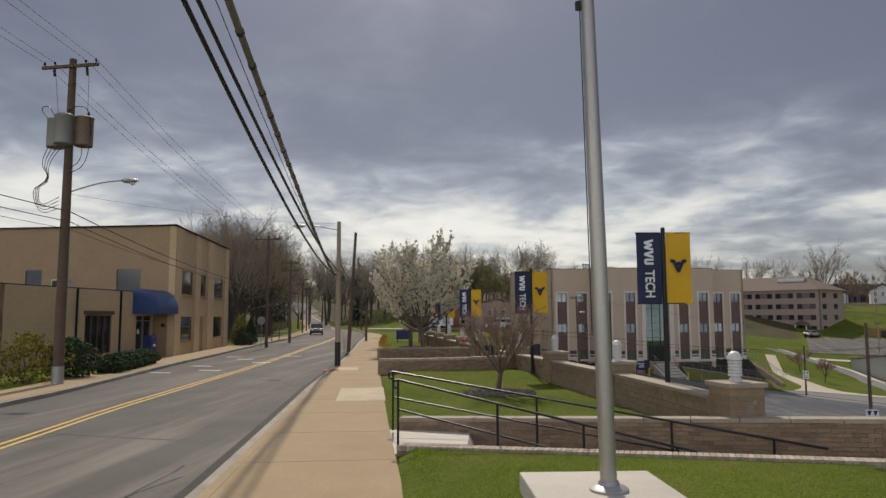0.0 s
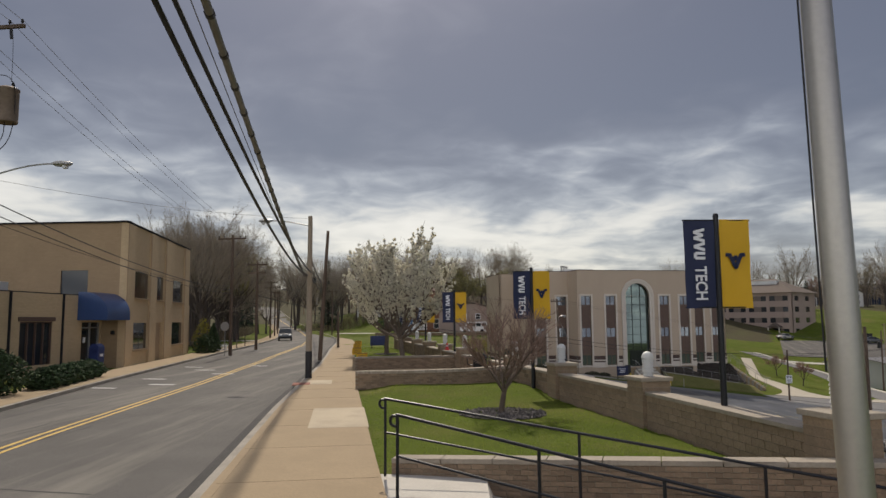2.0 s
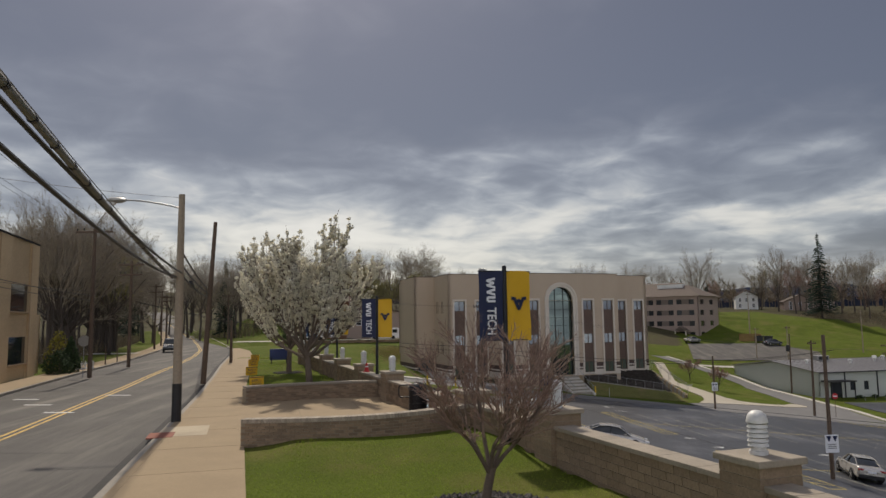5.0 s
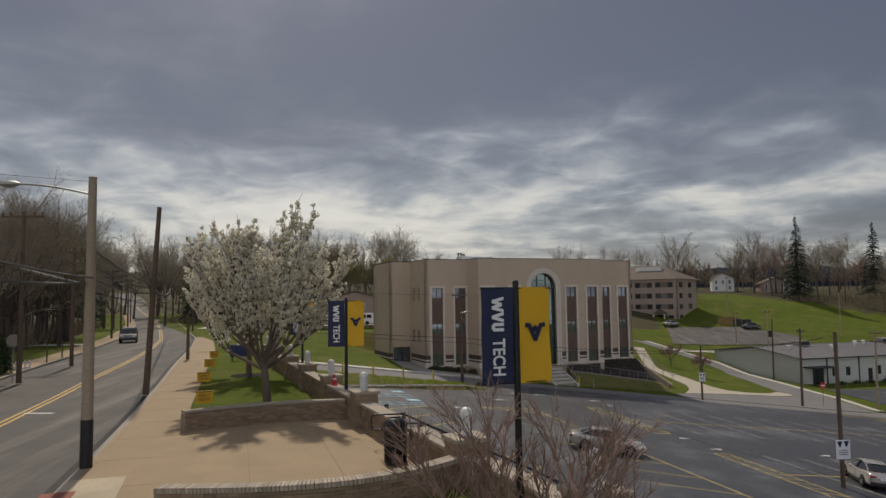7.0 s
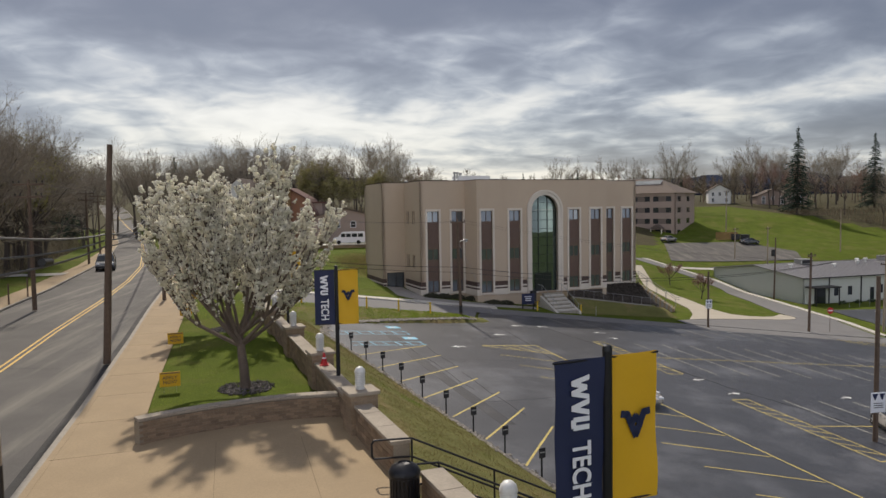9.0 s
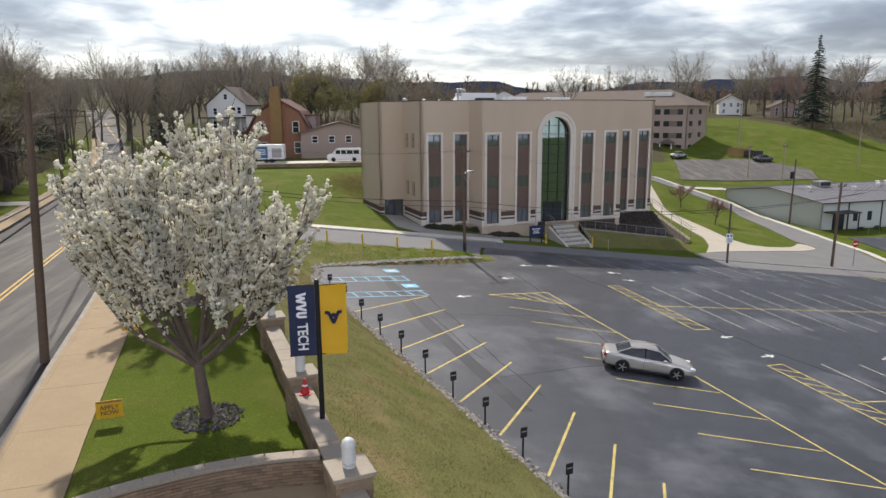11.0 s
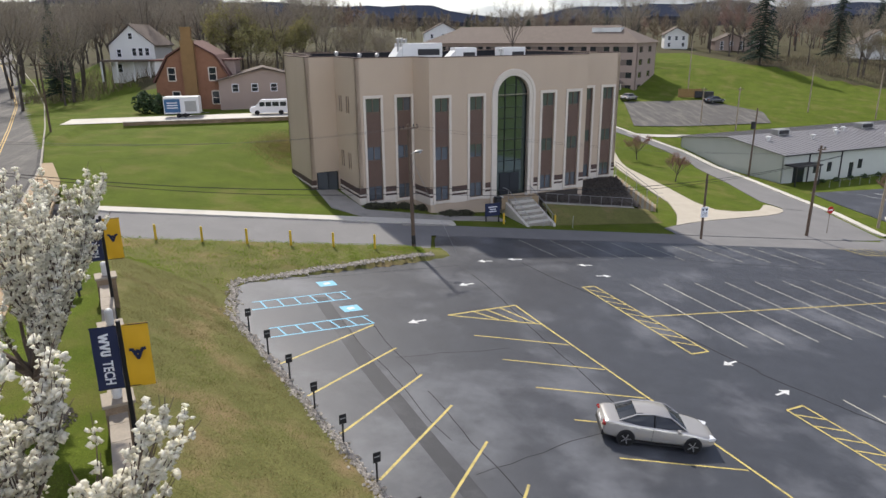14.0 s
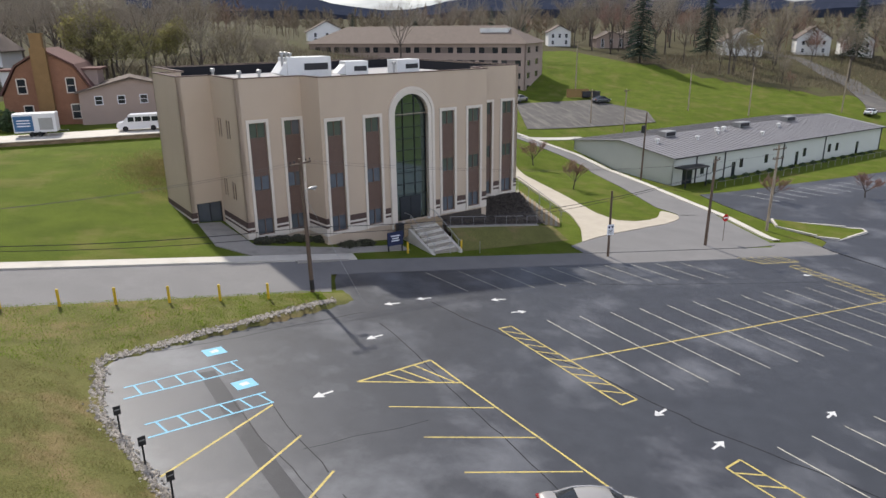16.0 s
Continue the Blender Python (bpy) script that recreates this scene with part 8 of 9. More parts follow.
for sx in (-0.65, 0.65):
    part("post", Shape().box((sx, 0.02, 0.5), (0.09, 0.09, 1.3)), "black_metal", sg)
for k, (w, z) in enumerate(((0.9, 1.4), (0.6, 1.18), (0.75, 0.98))):
    part("text_bar", Shape().box((0, -0.05, z), (w, 0.012, 0.09)), "white", sg)
bn = thing("litter_bin", "black square litter bin beside the entrance stair", "bin", HALL @ pose(-2.3, -1.3, -4.9))
part("body", Shape().box((0, 0, 0.55), (0.55, 0.55, 1.1)), "dark", bn, bevel=0.04)
part("lid", Shape().box((0, 0, 1.16), (0.6, 0.6, 0.14)), "black_metal", bn, bevel=0.04)

# ---- low metal-roofed building ----
LB = pose(76.4, 123.9, -10.75, 0, 0, 7.8)
lb = thing("low_building", "long pale green low building with a seamed metal roof", "building", LB)
LL, LD, LE, LR = 58.7, 22.0, 4.35, 5.7
s = Shape()
lops = [(u, u + 0.95, 1.2, 2.7) for u in (6.3, 9.2, 15.9, 22.5, 33.4, 41.0, 43.4)] + [(u, u + 1.0, -0.1, 2.3) for u in (14.0, 31.2, 50.2)] + [(2.2, 4.6, -0.1, 2.6)]
wall_slab(s, (0, 0), (LL, 0), -1.5, LE, lops, 0.25)
wall_slab(s, (LL, 0), (LL, LD), -1.5, LE, [], 0.25)
wall_slab(s, (LL, LD), (0, LD), -1.5, LE, [], 0.25)
wall_slab(s, (0, LD), (0, 0), -1.5, LE, [], 0.25)
for x0 in (0.0, LL - 0.25):
    s.add([(x0, 0, LE), (x0, LD, LE), (x0, LD / 2, LR - 0.12), (x0 + 0.25, 0, LE), (x0 + 0.25, LD, LE), (x0 + 0.25, LD / 2, LR - 0.12)], [(0, 2, 1), (3, 4, 5)])
part("wall", s, "pale_green", lb)
for sd in (-1, 1):
    y0, y1 = (-0.5, LD / 2) if sd < 0 else (LD + 0.5, LD / 2)
    part("roof", Shape().add([(-0.4, y0, LE - 0.02), (LL + 0.4, y0, LE - 0.02), (LL + 0.4, y1, LR), (-0.4, y1, LR), (-0.4, y0, LE + 0.12), (LL + 0.4, y0, LE + 0.12), (LL + 0.4, y1, LR + 0.14), (-0.4, y1, LR + 0.14)], [(3, 2, 1, 0), (4, 5, 6, 7), (0, 1, 5, 4), (1, 2, 6, 5), (2, 3, 7, 6), (3, 0, 4, 7)]), "metal_roof", lb)
    for i in range(58):
        x = 0.3 + i * 1.0
        part("roof_seam", Shape().add([(x, y0, LE + 0.12), (x + 0.06, y0, LE + 0.12), (x + 0.06, y1, LR + 0.14), (x, y1, LR + 0.14), (x, y0, LE + 0.2), (x + 0.06, y0, LE + 0.2), (x + 0.06, y1, LR + 0.22), (x, y1, LR + 0.22)], [(4, 5, 6, 7), (0, 1, 5, 4), (1, 2, 6, 5), (3, 0, 4, 7)]), "metal_roof", lb)
part("gutter", Shape().box((LL / 2, -0.55, LE + 0.02), (LL + 0.8, 0.14, 0.16)), "dark", lb)
for u in (5.2, 12.0, 27.5, 39.8, 58.4):
    part("downpipe", Shape().box((u, -0.08, LE / 2), (0.14, 0.14, LE)), "dark", lb)
for a, b, c, d in lops:
    if c > 0:
        w = part("window", Shape().box(((a + b) / 2, 0.12, (c + d) / 2), (b - a, 0.04, d - c)), "glass", lb)
        part("window_frame", Shape().box((a + 0.04, 0.06, (c + d) / 2), (0.08, 0.1, d - c)).box((b - 0.04, 0.06, (c + d) / 2), (0.08, 0.1, d - c)).box(((a + b) / 2, 0.06, d - 0.04), (b - a - 0.16, 0.1, 0.08)), "dark", w)
    else:
        part("door", Shape().box(((a + b) / 2, 0.12, (c + d) / 2), (b - a, 0.05, d - c)), "glass", lb, "dark glazed door")
part("porch_roof", Shape().box((2.9, -1.1, 2.95), (5.2, 2.4, 0.2)), "dark", lb, bevel=0.02)
for u in (0.5, 5.2):
    part("porch_post", Shape().box((u, -2.1, 1.3), (0.14, 0.14, 3.1)), "dark", lb)
for u, w in ((9.5, 2.6), (29, 3.0), (43, 3.0)):
    hv = part("rooftop_unit", Shape().box((u, LD / 2 - 1.2, LR + 0.45), (w, 1.6, 0.9)), "grey_metal", lb, "grey rooftop air conditioning unit", bevel=0.05)
    part("grille", Shape().box((u, LD / 2 - 2.02, LR + 0.45), (w * 0.8, 0.04, 0.6)), "dark", hv)
for u, v in ((4, 7), (12.5, 6), (19.5, 7.5), (27, 4), (36, 7), (21, 9), (23, 9)):
    part("roof_vent", Shape().lathe([(0.22, 0), (0.22, 0.5), (0.4, 0.55), (0.4, 0.75), (0.1, 0.85)], (u, v, lerp(LE, LR, v / (LD / 2)) + 0.1), n=10), "white_metal", lb)
for i in range(16):
    shrub("boundary_shrub", "low dark shrub before the low building", *(LB @ Vector((7 + i * 3.1, -1.2, 0))).to_2d(), -10.9, 0.7, 0.5, 0.7, 200 + i, n=160, leaf=0.1)
fence = thing("wire_fence", "thin steel post fence before the low building", "fence", LB)
for i in range(26):
    part("post", Shape().tube((5 + i * 2.1, -4.2, -0.4), (5 + i * 2.1, -4.2, 0.95), 0.03, n=6), "grey_metal", fence)
part("rail", Shape().tube((5, -4.2, 0.9), (57.5, -4.2, 0.9), 0.015, n=5), "grey_metal", fence)

# ---- dormitory on the rise ----
M["dorm_panel"] = mat("dull_brown_panel", (0.17, 0.135, 0.115), 0.8, var=0.2, scale=1.0, fine=12.0, bump=0.05)
DA = math.degrees(math.atan2(222 - 184, 52 - 89.5))
dorm = thing("dormitory", "four-storey pinkish brick dormitory with a hipped brown roof", "building", pose(86.3, 185.2, -2.6, 0, 0, DA + 180))
DL, DD, DH = 57.0, 16.0, 11.6
s = Shape()
dops = []
for f in range(4):
    for i in range(10):
        u = 56.0 - i * 5.5 - 4.2
        dops.append((u - 0.6, u + 4.1, 0.9 + f * 2.85, 2.2 + f * 2.85))
wall_slab(s, (-DL, 0), (0, 0), -3, DH, dops, 0.3)
for p, q in (((0, 0), (0, DD)), ((0, DD), (-DL, DD)), ((-DL, DD), (-DL, 0))):
    wall_slab(s, p, q, -3, DH, [(1.5, 4.5, 0.9 + f * 2.85, 2.2 + f * 2.85) for f in range(4)] + [(9, 12, 0.9 + f * 2.85, 2.2 + f * 2.85) for f in range(4)] if p == (0, 0) else [], 0.3)
part("wall", s, "dorm", dorm)
for a, b, c, d in dops:
    w = part("window", Shape().box((-DL + (a + b) / 2, 0.2, (c + d) / 2), (b - a, 0.05, d - c)), "glass", dorm)
    part("spandrel", Shape().box((-DL + (a + b) / 2, 0.12, (c + d) / 2), (1.9, 0.1, d - c)), "dorm_panel", w)
for f in range(4):
    for u in (1.5, 9):
        part("window", Shape().box((-0.2, u + 1.5, 1.55 + f * 2.85), (0.05, 3.0, 1.3)), "glass", dorm)
part("roof", Shape().add([(-DL - 0.8, -0.8, DH), (0.8, -0.8, DH), (0.8, DD + 0.8, DH), (-DL - 0.8, DD + 0.8, DH), (-DL + 7, DD / 2, DH + 4.0), (-7, DD / 2, DH + 4.0)], [(3, 2, 1, 0), (0, 1, 5, 4), (1, 2, 5), (2, 3, 4, 5), (3, 0, 4)]), "shingle", dorm)
part("roof_monitor", Shape().box((-9, DD / 2 - 2.4, DH + 2.9), (7, 2.4, 1.0)), "white_metal", dorm)
part("entrance_porch", Shape().add([(-5.8, -2.4, 2.6), (-2.6, -2.4, 2.6), (-2.6, 0.05, 2.6), (-5.8, 0.05, 2.6), (-4.2, -2.4, 3.7), (-4.2, 0.05, 3.7)], [(3, 2, 1, 0), (0, 1, 4), (1, 2, 5, 4), (3, 0, 4, 5)]), "shingle", dorm)
for u in (-5.6, -2.8):
    part("porch_post", Shape().box((u, -2.2, 1.0), (0.25, 0.25, 3.3)), "trim", dorm)
part("door", Shape().box((-4.2, -0.03, 1.0), (2.0, 0.08, 2.6)), "glass", dorm, "dark glazed door")


for x, y in ((97.6, 177.2), (99.8, 176.6)):
    dm = thing("dumpster", "dark steel rubbish container beside the timber screen", "container", pose(x, y, over(x, y), 0, 0, -20), "rubbish containers")
    part("body", Shape().box((0, 0, 0.75), (1.9, 1.4, 1.3)), "dark", dm, bevel=0.05)
    part("lid", Shape().box((0, 0, 1.45), (2.0, 1.5, 0.1)), "black_metal", dm, bevel=0.03)
# ---- houses ----
def house(x, y, z, rz, w, d, h, ridge, wall_mat, roof_mat, label, windows, gable=True):
    t = thing("house", label, "house", pose(x, y, z, 0, 0, rz))
    part("wall", Shape().box((0, 0, h / 2 - 0.6), (w, d, h + 1.2)).add([(-w / 2, -d / 2, h), (w / 2, -d / 2, h), (0, -d / 2, ridge - 0.15), (-w / 2, d / 2, h), (w / 2, d / 2, h), (0, d / 2, ridge - 0.15)], [(0, 1, 2), (4, 3, 5)]), wall_mat, t)
    e = 0.45
    for sx in (-1, 1):
        part("roof", Shape().add([(sx * (w / 2 + e), -d / 2 - e, h - 0.25), (sx * (w / 2 + e), d / 2 + e, h - 0.25), (0, d / 2 + e, ridge), (0, -d / 2 - e, ridge), (sx * (w / 2 + e), -d / 2 - e, h - 0.05), (sx * (w / 2 + e), d / 2 + e, h - 0.05), (0, d / 2 + e, ridge + 0.2), (0, -d / 2 - e, ridge + 0.2)],
             [(0, 1, 2, 3), (7, 6, 5, 4), (0, 4, 5, 1), (0, 3, 7, 4), (1, 5, 6, 2)]), roof_mat, t)
    for u, zz, ww, hh in windows:
        g = part("window", Shape().box((u, -d / 2 - 0.02, zz), (ww, 0.06, hh)), "glass", t)
        part("window_frame", Shape().box((u - ww / 2, -d / 2 - 0.04, zz), (0.1, 0.1, hh)).box((u + ww / 2, -d / 2 - 0.04, zz), (0.1, 0.1, hh)).box((u, -d / 2 - 0.04, zz + hh / 2), (ww + 0.1, 0.104, 0.1)).box((u, -d / 2 - 0.04, zz - hh / 2), (ww + 0.1, 0.104, 0.1)).box((u, -d / 2 - 0.045, zz), (ww, 0.06, 0.06)), "white", g)
    return t


# brick house with a barn roof
bh = thing("brick_house", "red brick house with a gambrel roof and a tall chimney", "house", pose(-7.6, 158.5, -0.2, 0, 0, -8))
W2, DP = 5.9, 10.0
prof = [(-W2, 0), (W2, 0), (W2, 4.2), (3.6, 8.2), (0, 10.4), (-3.6, 8.2), (-W2, 4.2)]
s = Shape()
nP = len(prof)
s.add([(x, 0, z - (0.8 if z == 0 else 0)) for x, z in prof] + [(x, DP, z - (0.8 if z == 0 else 0)) for x, z in prof], [tuple(range(nP)), tuple(range(2 * nP - 1, nP - 1, -1)), (0, nP, nP + 1, 1), (1, nP + 1, nP + 2, 2), (6, nP + 6, nP, 0)])
part("wall", s, "red_brick", bh)
for (xa, za), (xb, zb) in zip(prof[2:6], prof[3:7]):
    part("roof", Shape().add([(xa * 1.03, -0.35, za + 0.1), (xb * 1.03, -0.35, zb + 0.1), (xb * 1.03, DP + 0.35, zb + 0.1), (xa * 1.03, DP + 0.35, za + 0.1), (xa * 1.06, -0.35, za + 0.32), (xb * 1.06, -0.35, zb + 0.32), (xb * 1.06, DP + 0.35, zb + 0.32), (xa * 1.06, DP + 0.35, za + 0.32)], [(3, 2, 1, 0), (4, 5, 6, 7), (0, 1, 5, 4), (1, 2, 6, 5), (2, 3, 7, 6), (3, 0, 4, 7)]), "shingle_red", bh)
part("chimney", Shape().box((-0.4, -0.35, 5.0), (2.0, 0.9, 11.6)).box((-0.4, -0.3, 11.4), (1.5, 0.9, 2.4)).box((-0.4, -0.3, 12.65), (1.75, 1.1, 0.2)), "yellow_brick", bh, "tall yellow-brown brick chimney")
for u, zz in ((-3.3, 5.6), (3.0, 5.6), (-2.9, 1.9), (3.2, 1.9)):
    g = part("window", Shape().box((u, -0.03, zz), (1.1, 0.08, 2.0)), "glass", bh)
    part("window_frame", Shape().box((u - 0.58, -0.06, zz), (0.14, 0.12, 2.1)).box((u + 0.58, -0.06, zz), (0.14, 0.12, 2.1)).box((u, -0.06, zz + 1.03), (1.02, 0.12, 0.14)).box((u, -0.06, zz - 1.03), (1.02, 0.12, 0.14)).box((u, -0.06, zz), (1.02, 0.1, 0.1)), "trim", g)
for sx in (-1, 1):
    part("dormer", Shape().box((sx * 5.0, 4.5, 6.0), (2.6, 5.0, 3.2)), "siding" if sx < 0 else "dorm", bh)
    part("dormer_roof", Shape().box((sx * 5.2, 4.5, 7.7), (3.4, 5.6, 0.25)), "shingle_red", bh)
house(3.2, 160.5, -0.2, 0, 14.0, 8, 4.7, 6.4, "dorm", "shingle", "brown-pink house wing with a shallow shingle roof", [(-4.5, 3.4, 1.0, 1.2), (-1.5, 3.4, 1.0, 1.2), (1.5, 3.4, 1.0, 1.2)])
wh = house(-18.8, 187.0, 4.1, -14, 8.4, 9, 5.6, 9.2, "siding", "shingle", "tall white clapboard house with a steep gable", [(-2.4, 4.2, 0.8, 1.4), (0.4, 4.4, 0.8, 1.4), (1.6, 4.4, 0.8, 1.4), (2.8, 4.4, 0.8, 1.4), (0.0, 7.2, 0.8, 1.1), (-2.6, 1.5, 0.9, 1.5)])
part("porch_roof", Shape().box((-0.5, -5.9, 2.9), (9.4, 2.9, 0.3)), "shingle", wh)
for u in (-4.9, -2.0, 1.0, 3.9):
    part("porch_post", Shape().box((u, -7.1, 1.0), (0.24, 0.24, 3.7)), "siding", wh)
for x, y, rz, w, h, rd, wm in ((138, 252, -25, 7.4, 4.4, 6.5, "siding"), (181, 214, -30, 12, 4.2, 8.0, "siding"), (208, 210, -40, 10, 5.0, 8.6, "siding"), (221, 204, -40, 9, 4.6, 8.2, "siding"), (152, 243, -20, 10, 2.8, 5.0, "dorm"), (162, 246, -20, 9, 2.8, 5.0, "dorm"), (126, 262, -20, 9, 3.0, 5.5, "siding"), (62, 268, -10, 12, 3.4, 6.5, "siding")):
    house(x, y, ground_z(x, y), rz, w, 8, h, rd, wm, "shingle", "white clapboard house with a grey gabled roof" if wm == "siding" else "low brown house with a gabled roof", [(-w * 0.3, h * 0.72, 0.9, 1.3), (0, h * 0.72, 0.9, 1.3), (w * 0.3, h * 0.72, 0.9, 1.3), (-w * 0.3, h * 0.25, 0.9, 1.3), (w * 0.3, h * 0.25, 0.9, 1.3)])

# trailer and van on the drive
tr = thing("box_trailer", "white and blue enclosed two-axle box trailer", "trailer", pose(-8.6, 147.2, -0.1, 0, 0, -6))
part("box", Shape().box((0, 0, 1.75), (4.9, 2.2, 2.4)), "car_white", tr, bevel=0.08)
part("blue_panel", Shape().box((-1.25, -1.108, 1.7), (2.2, 0.02, 1.9)), "trailer_blue", tr, "blue printed side panel")
for k in range(3):
    part("print_bar", Shape().box((-1.25, -1.122, 2.1 - k * 0.35), (1.5, 0.012, 0.14)), "white", tr)
part("grey_print", Shape().box((1.3, -1.108, 1.6), (1.6, 0.02, 1.5)), "grey_metal", tr)
for wx in (-0.45, 0.45):
    for sy in (-1, 1):
        part("wheel", Shape().lathe([(0.2, -0.12), (0.33, -0.1), (0.33, 0.1), (0.2, 0.12)], n=16), "tyre", tr, m=pose(wx, sy * 1.0, 0.33, 90, 0, 0))
part("drawbar", Shape().box((3.0, 0, 0.55), (1.3, 0.15, 0.12)), "dark", tr)
vn = thing("passenger_van", "white passenger van parked on the drive", "van", pose(3.6, 146.6, -0.1, 0, 0, 176))
vs = Shape()
vp = [(-2.75, 0.35), (2.5, 0.35), (2.75, 0.6), (2.7, 1.05), (1.95, 1.2), (1.25, 2.0), (1.0, 2.12), (-2.6, 2.15), (-2.78, 1.9)]
nv = len(vp)
vs.add([(x, -0.98, z) for x, z in vp] + [(x, 0.98, z) for x, z in vp], [tuple(range(nv)), tuple(range(2 * nv - 1, nv - 1, -1))] + [(i, nv + i, nv + (i + 1) % nv, (i + 1) % nv)[::-1] for i in range(nv)])
part("body", vs, "car_white", vn, bevel=0.06)
for sy in (-1, 1):
    for a, b in ((-2.5, -1.6), (-1.45, -0.5), (-0.35, 0.45), (0.6, 1.35)):
        part("window", Shape().box(((a + b) / 2, sy * 0.985, 1.58), (b - a, 0.02, 0.62)), "glass", vn)
    for wx in (-1.7, 1.75):
        part("wheel", Shape().lathe([(0.18, -0.12), (0.36, -0.1), (0.36, 0.1), (0.18, 0.12)], n=18), "tyre", vn, m=pose(wx, sy * 0.9, 0.36, 90, 0, 0))
part("windscreen", Shape().add([(1.93, -0.85, 1.24), (1.93, 0.85, 1.24), (1.30, 0.8, 1.98), (1.30, -0.8, 1.98)], [(0, 1, 2, 3)]), "glass", vn, m=pose(0.03, 0, 0.02))
for i, (x, y, h) in enumerate(((-12.5, 153.5, 3.2), (-14.8, 154.5, 3.6), (-11.0, 152.0, 1.6), (-9.0, 152.2, 1.2))):
    shrub("evergreen_shrub", "dark rounded evergreen beside the brick house", x, y, -0.25, h * 0.5, h * 0.5, h, 300 + i, n=900, leaf=0.16)

# vehicles beyond
suv = thing("car", "dark grey sport utility car on the street", "car", pose(-24.3, 104.0, road_z(104), 0, 0, -76))
vp = [(-2.2, 0.3), (2.15, 0.3), (2.3, 0.55), (2.25, 0.95), (1.15, 1.05), (0.55, 1.68), (-1.9, 1.72), (-2.25, 1.1)]
nv = len(vp)
vs = Shape()
vs.add([(x, -0.92 if z < 1.2 else -0.75, z) for x, z in vp] + [(x, 0.92 if z < 1.2 else 0.75, z) for x, z in vp], [tuple(range(nv)), tuple(range(2 * nv - 1, nv - 1, -1))] + [(i, nv + i, nv + (i + 1) % nv, (i + 1) % nv)[::-1] for i in range(nv)])
part("body", vs, "car_grey", suv, bevel=0.07)
part("windscreen", Shape().add([(1.12, -0.76, 1.08), (1.12, 0.76, 1.08), (0.58, 0.66, 1.62), (0.58, -0.66, 1.62)], [(0, 1, 2, 3)]), "glass", suv, m=pose(0.03, 0, 0.02))
for sy in (-1, 1):
    part("window", Shape().add([(0.8, sy * 0.89, 1.1), (-1.9, sy * 0.89, 1.1), (-1.75, sy * 0.78, 1.6), (0.45, sy * 0.78, 1.6)], [(0, 1, 2, 3)]), "glass", suv)
    part("headlight", Shape().box((2.24, sy * 0.66, 0.82), (0.1, 0.36, 0.16)), "clear_lens", suv)
    for wx in (-1.35, 1.4):
        part("wheel", Shape().lathe([(0.18, -0.12), (0.35, -0.1), (0.35, 0.1), (0.18, 0.12)], n=18), "tyre", suv, m=pose(wx, sy * 0.85, 0.35, 90, 0, 0))
for x, y, rz, p, lab in ((98.5, 172.5, 10, "car_grey", "dark car parked below the dormitory"), (158, 151, 20, "car_white", "white car parked beyond the low building"), (80, 176.5, 30, "car_silver", "silver car parked below the dormitory"), (150, 113, -8, "car_grey", "dark car parked in the far lot")):
    sedan(pose(x, y, over(x, y) + 0.03, 0, 0, rz), p, lab)
for x, y, h in ((99.4, 184, 11.5), (89.8, 153, 8.5), (86.2, 159, 7.0), (114.8, 163, 10.0), (126.3, 156.8, 10.5), (152.5, 154.2, 12.0)):
    utility_pole(x, y, h, 0.14, "pale_pole", "pale slender pole on the grassy rise", [(h - 0.4, 0.9, 20)], (0, 0), ground_z(x, y) - 0.2)
wf = thing("timber_fence", "brown timber screen fence by the dormitory", "fence", pose(93.5, 178.5, ground_z(93.5, 178.5), 0, 0, -25))
for i in range(12):
    part("board", Shape().box((i * 0.42, 0, 0.9), (0.38, 0.05, 1.9)), "yellow_brick", wf)

# ---- lawn strip and terrace things ----
word = {}
for i, (x, y, rz) in enumerate(((-5.15, 46.9, 10), (-6.65, 54.9, 10), (-7.95, 63.8, 10), (-9.0, 71.5, 10))):
    y_s = thing("yard_sign", "small yellow yard sign on wire legs in the lawn", "sign", pose(x, y, -0.17, 0, 0, rz), "yard signs")
    part("panel", Shape().box((0, 0, 0.47), (0.66, 0.02, 0.50)), "gold", y_s, bevel=0.004)
    part("band", Shape().box((0, -0.0105, 0.68), (0.62, 0.008, 0.05)), "yellow_brick", y_s)
    for k, t_ in enumerate(("APPLY", "NOW")):
        if t_ not in word:
            word[t_] = letters(t_, 0.17, "lettering")
            word[t_].materials.append(M["navy"])
        part("lettering", word[t_], "navy", y_s, m=pose(0, -0.016, 0.52 - k * 0.15, 90, 0, 0))
    for sx in (-0.2, 0.2):
        part("wire_leg", Shape().tube((sx, 0.005, -0.1), (sx, 0.005, 0.25), 0.006, n=5), "grey_metal", y_s)
blue = thing("notice_board", "blue notice board between two posts under the trees", "sign", pose(-7.0, 70.9, -0.17, 0, 0, 6))
part("board", Shape().box((0, 0, 0.75), (1.5, 0.1, 0.9)), "mail_blue", blue, bevel=0.02)
for sx in (-0.6, 0.6):
    part("post", Shape().box((sx, 0, 0.2), (0.1, 0.1, 0.7)), "dark", blue)
can = thing("litter_bin", "round black slatted steel litter bin on the terrace", "bin", pose(1.66, 35.55, -0.112))
part("liner", Shape().lathe([(0.24, 0.05), (0.26, 0.95)], n=20), "dark", can, smooth=True)
for i in range(24):
    a = 2 * math.pi * i / 24
    part("slat", Shape().box((0.285 * math.cos(a), 0.285 * math.sin(a), 0.5), (0.012, 0.045, 0.86), math.degrees(a)), "black_metal", can)
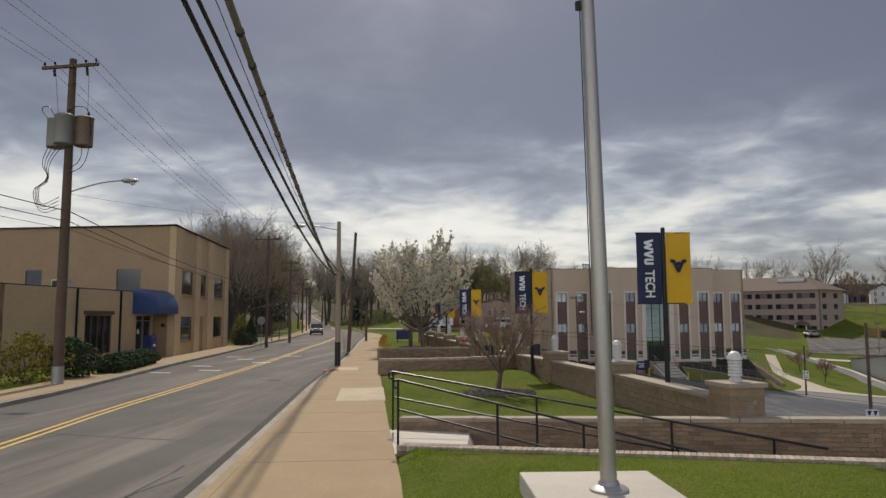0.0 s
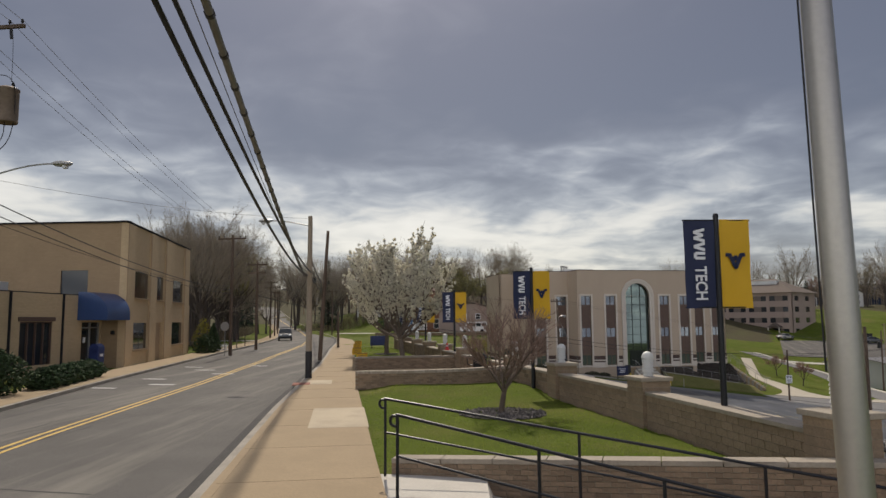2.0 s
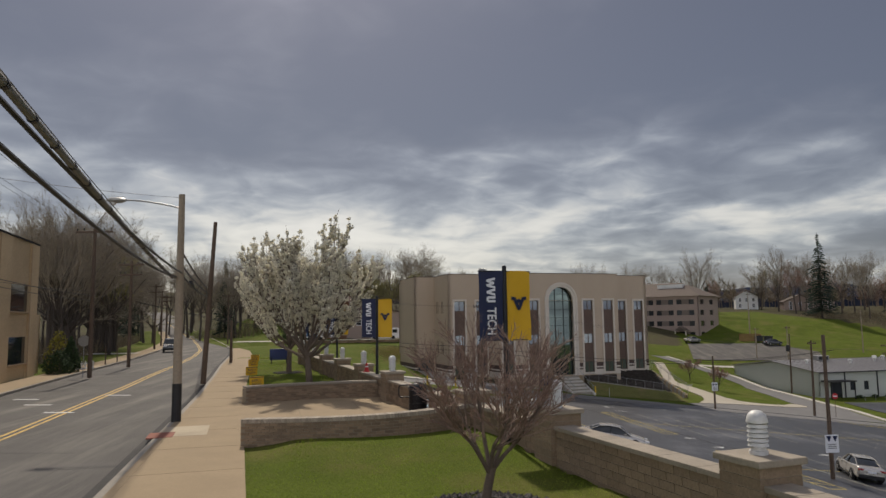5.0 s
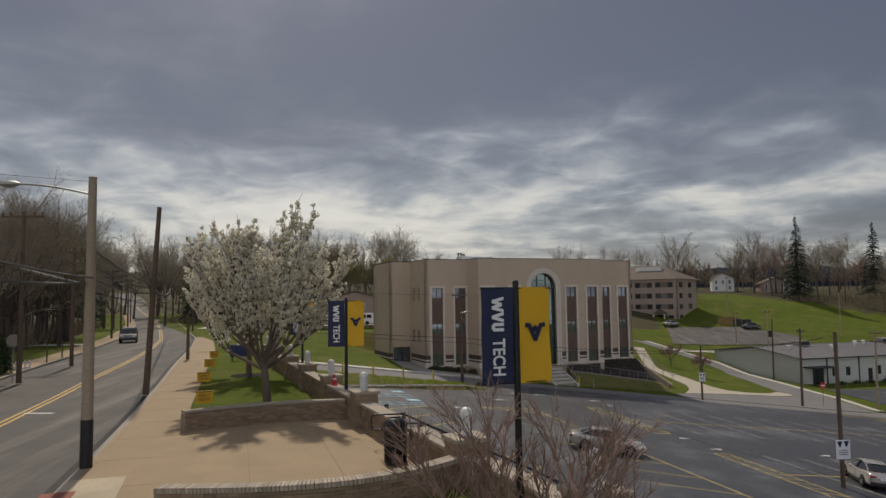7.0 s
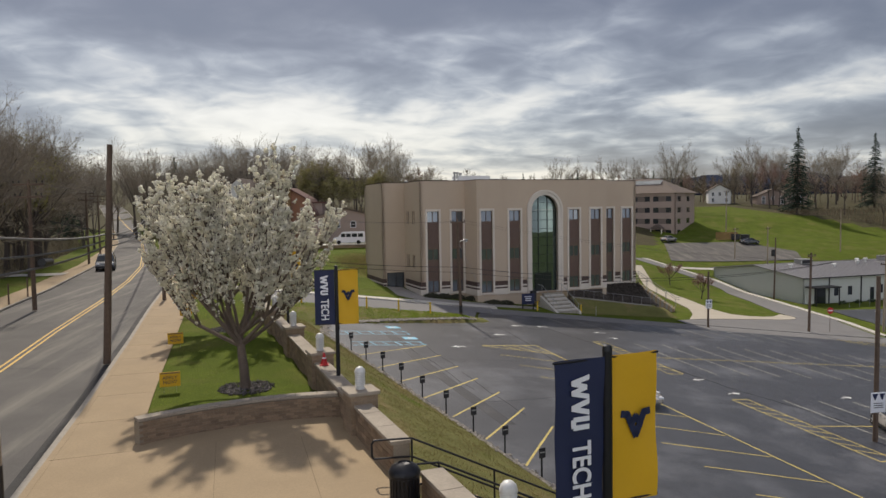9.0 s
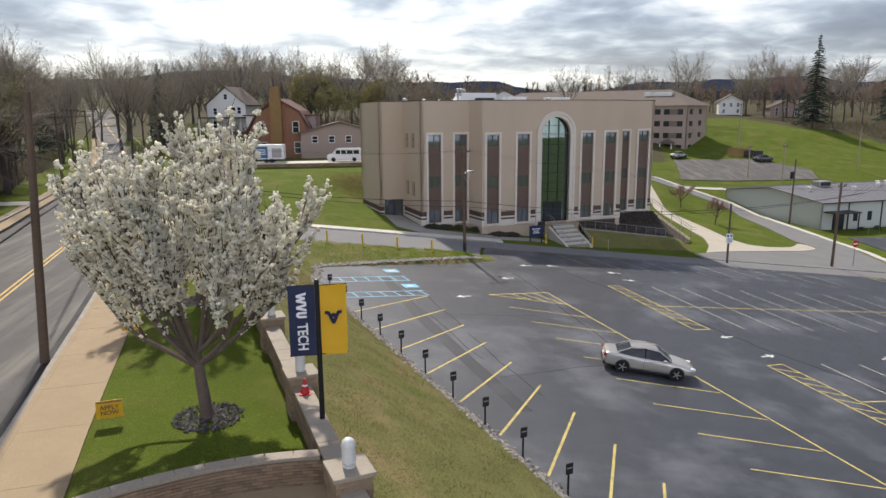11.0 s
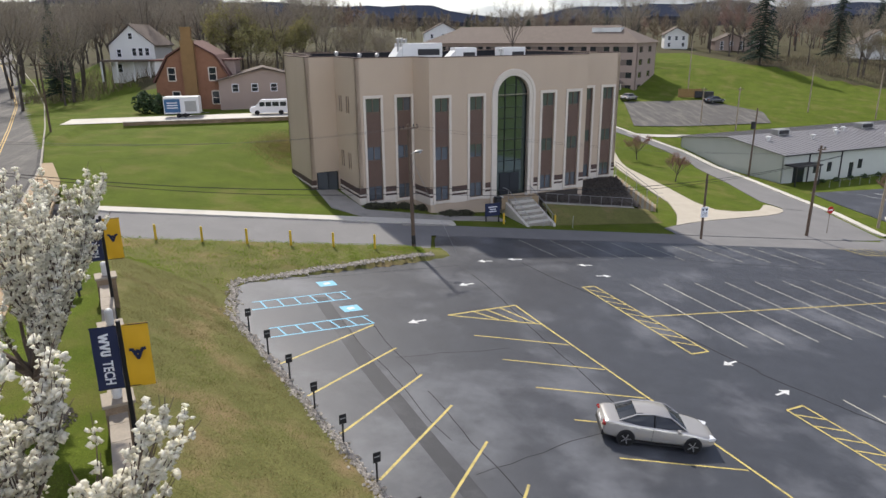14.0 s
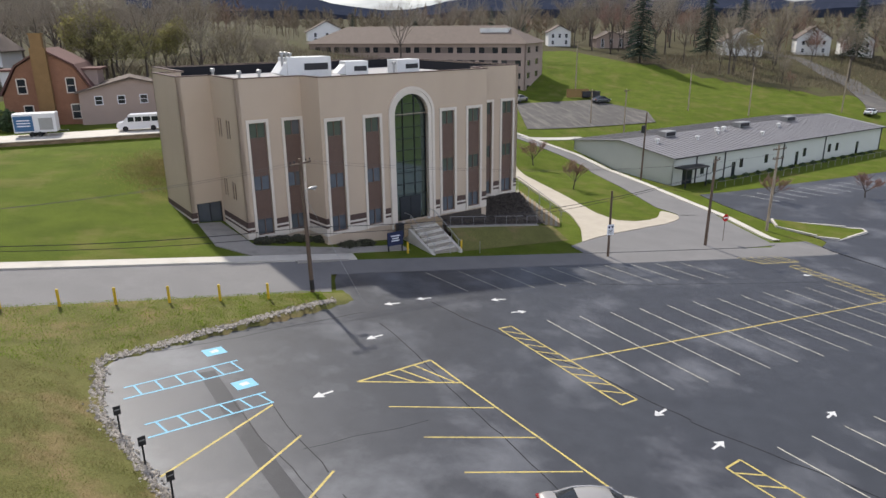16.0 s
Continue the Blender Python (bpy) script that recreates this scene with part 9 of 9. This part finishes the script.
for z in (0.08, 0.5, 0.92):
    part("band", Shape().lathe([(0.29, z - 0.02), (0.30, z - 0.02), (0.30, z + 0.02), (0.29, z + 0.02)], n=24), "black_metal", can)
part("lid", Shape().lathe([(0.31, 0.95), (0.315, 1.0), (0.26, 1.1), (0.13, 1.17), (0.12, 1.14), (0.0, 1.12)], n=24), "black_metal", can, smooth=True)
wfz = thing("picket_fence", "short white picket rail beside the street", "fence", pose(-21.0, 66.8, -0.35, 0, 0, 70))
for i in range(5):
    part("picket", Shape().box((i * 0.4, 0, 0.4), (0.09, 0.06, 0.85)), "siding", wfz)
for z in (0.3, 0.65):
    part("rail", Shape().box((0.8, 0.04, z), (1.9, 0.05, 0.09)), "siding", wfz)
sgn = plain_post("stop_sign", "back of a grey stop sign on a steel post", -18.3, 60.8, -0.3, 2.4, 0.03, "grey_metal")
part("octagon", flat([(0.38 * math.cos(math.pi / 8 + i * math.pi / 4), 2.4 + 0.38 * math.sin(math.pi / 8 + i * math.pi / 4)) for i in range(8)], 0.02), "grey_metal", sgn, m=pose(0, -0.03, 0))
for x, y in ((-21.4, 73.5), (-22.0, 78.0)):
    plain_post("marker_post", "short grey post beside the west pavement", x, y, -0.3, 1.6, 0.06, "wood_pole")

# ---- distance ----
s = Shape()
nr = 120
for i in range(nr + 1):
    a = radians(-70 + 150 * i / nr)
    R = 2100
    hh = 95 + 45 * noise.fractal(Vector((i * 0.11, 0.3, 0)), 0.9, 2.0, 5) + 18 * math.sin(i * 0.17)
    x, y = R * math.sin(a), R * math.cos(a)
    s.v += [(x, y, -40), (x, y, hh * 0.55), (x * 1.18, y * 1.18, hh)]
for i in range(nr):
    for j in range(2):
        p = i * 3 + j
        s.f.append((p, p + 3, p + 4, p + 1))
tagged(part("distant_ridge", s, "hill", smooth=True), "wooded ridge on the horizon, tinted blue for distance haze", "backdrop", kind="structure")
rg = random.Random(17)
belt = Shape()
for i in range(900):
    a = radians(rg.uniform(-58, 62))
    R = rg.uniform(262, 470)
    x, y = R * math.sin(a), 30 + R * math.cos(a)
    if abs(x - knots(ROAD_MID, y)) < 9:
        continue
    z0 = ground_z(x, y)
    th, cr = rg.uniform(9, 15), rg.uniform(2.2, 4.0)
    foot = Vector((x, y, z0))
    twig_blade(belt, rg, foot, foot + Vector((rg.gauss(0, 0.4), rg.gauss(0, 0.4), th)), 0.22)
    for k in range(90):
        az, u = rg.uniform(0, 6.283), rg.random()
        c = foot + Vector((0, 0, th * lerp(0.22, 0.8, u)))
        rad = cr * math.sin(math.pi * lerp(0.25, 0.92, u)) * rg.uniform(0.5, 1.1)
        tip = c + Vector((math.cos(az) * rad, math.sin(az) * rad, th * rg.uniform(0.08, 0.24)))
        mid = c.lerp(tip, rg.uniform(0.0, 0.5))
        twig_blade(belt, rg, mid, tip, rg.uniform(0.06, 0.15))
tagged(part("far_woods", belt, "woods"), "brown leafless woods on the far slopes", "woods", kind="stuff")
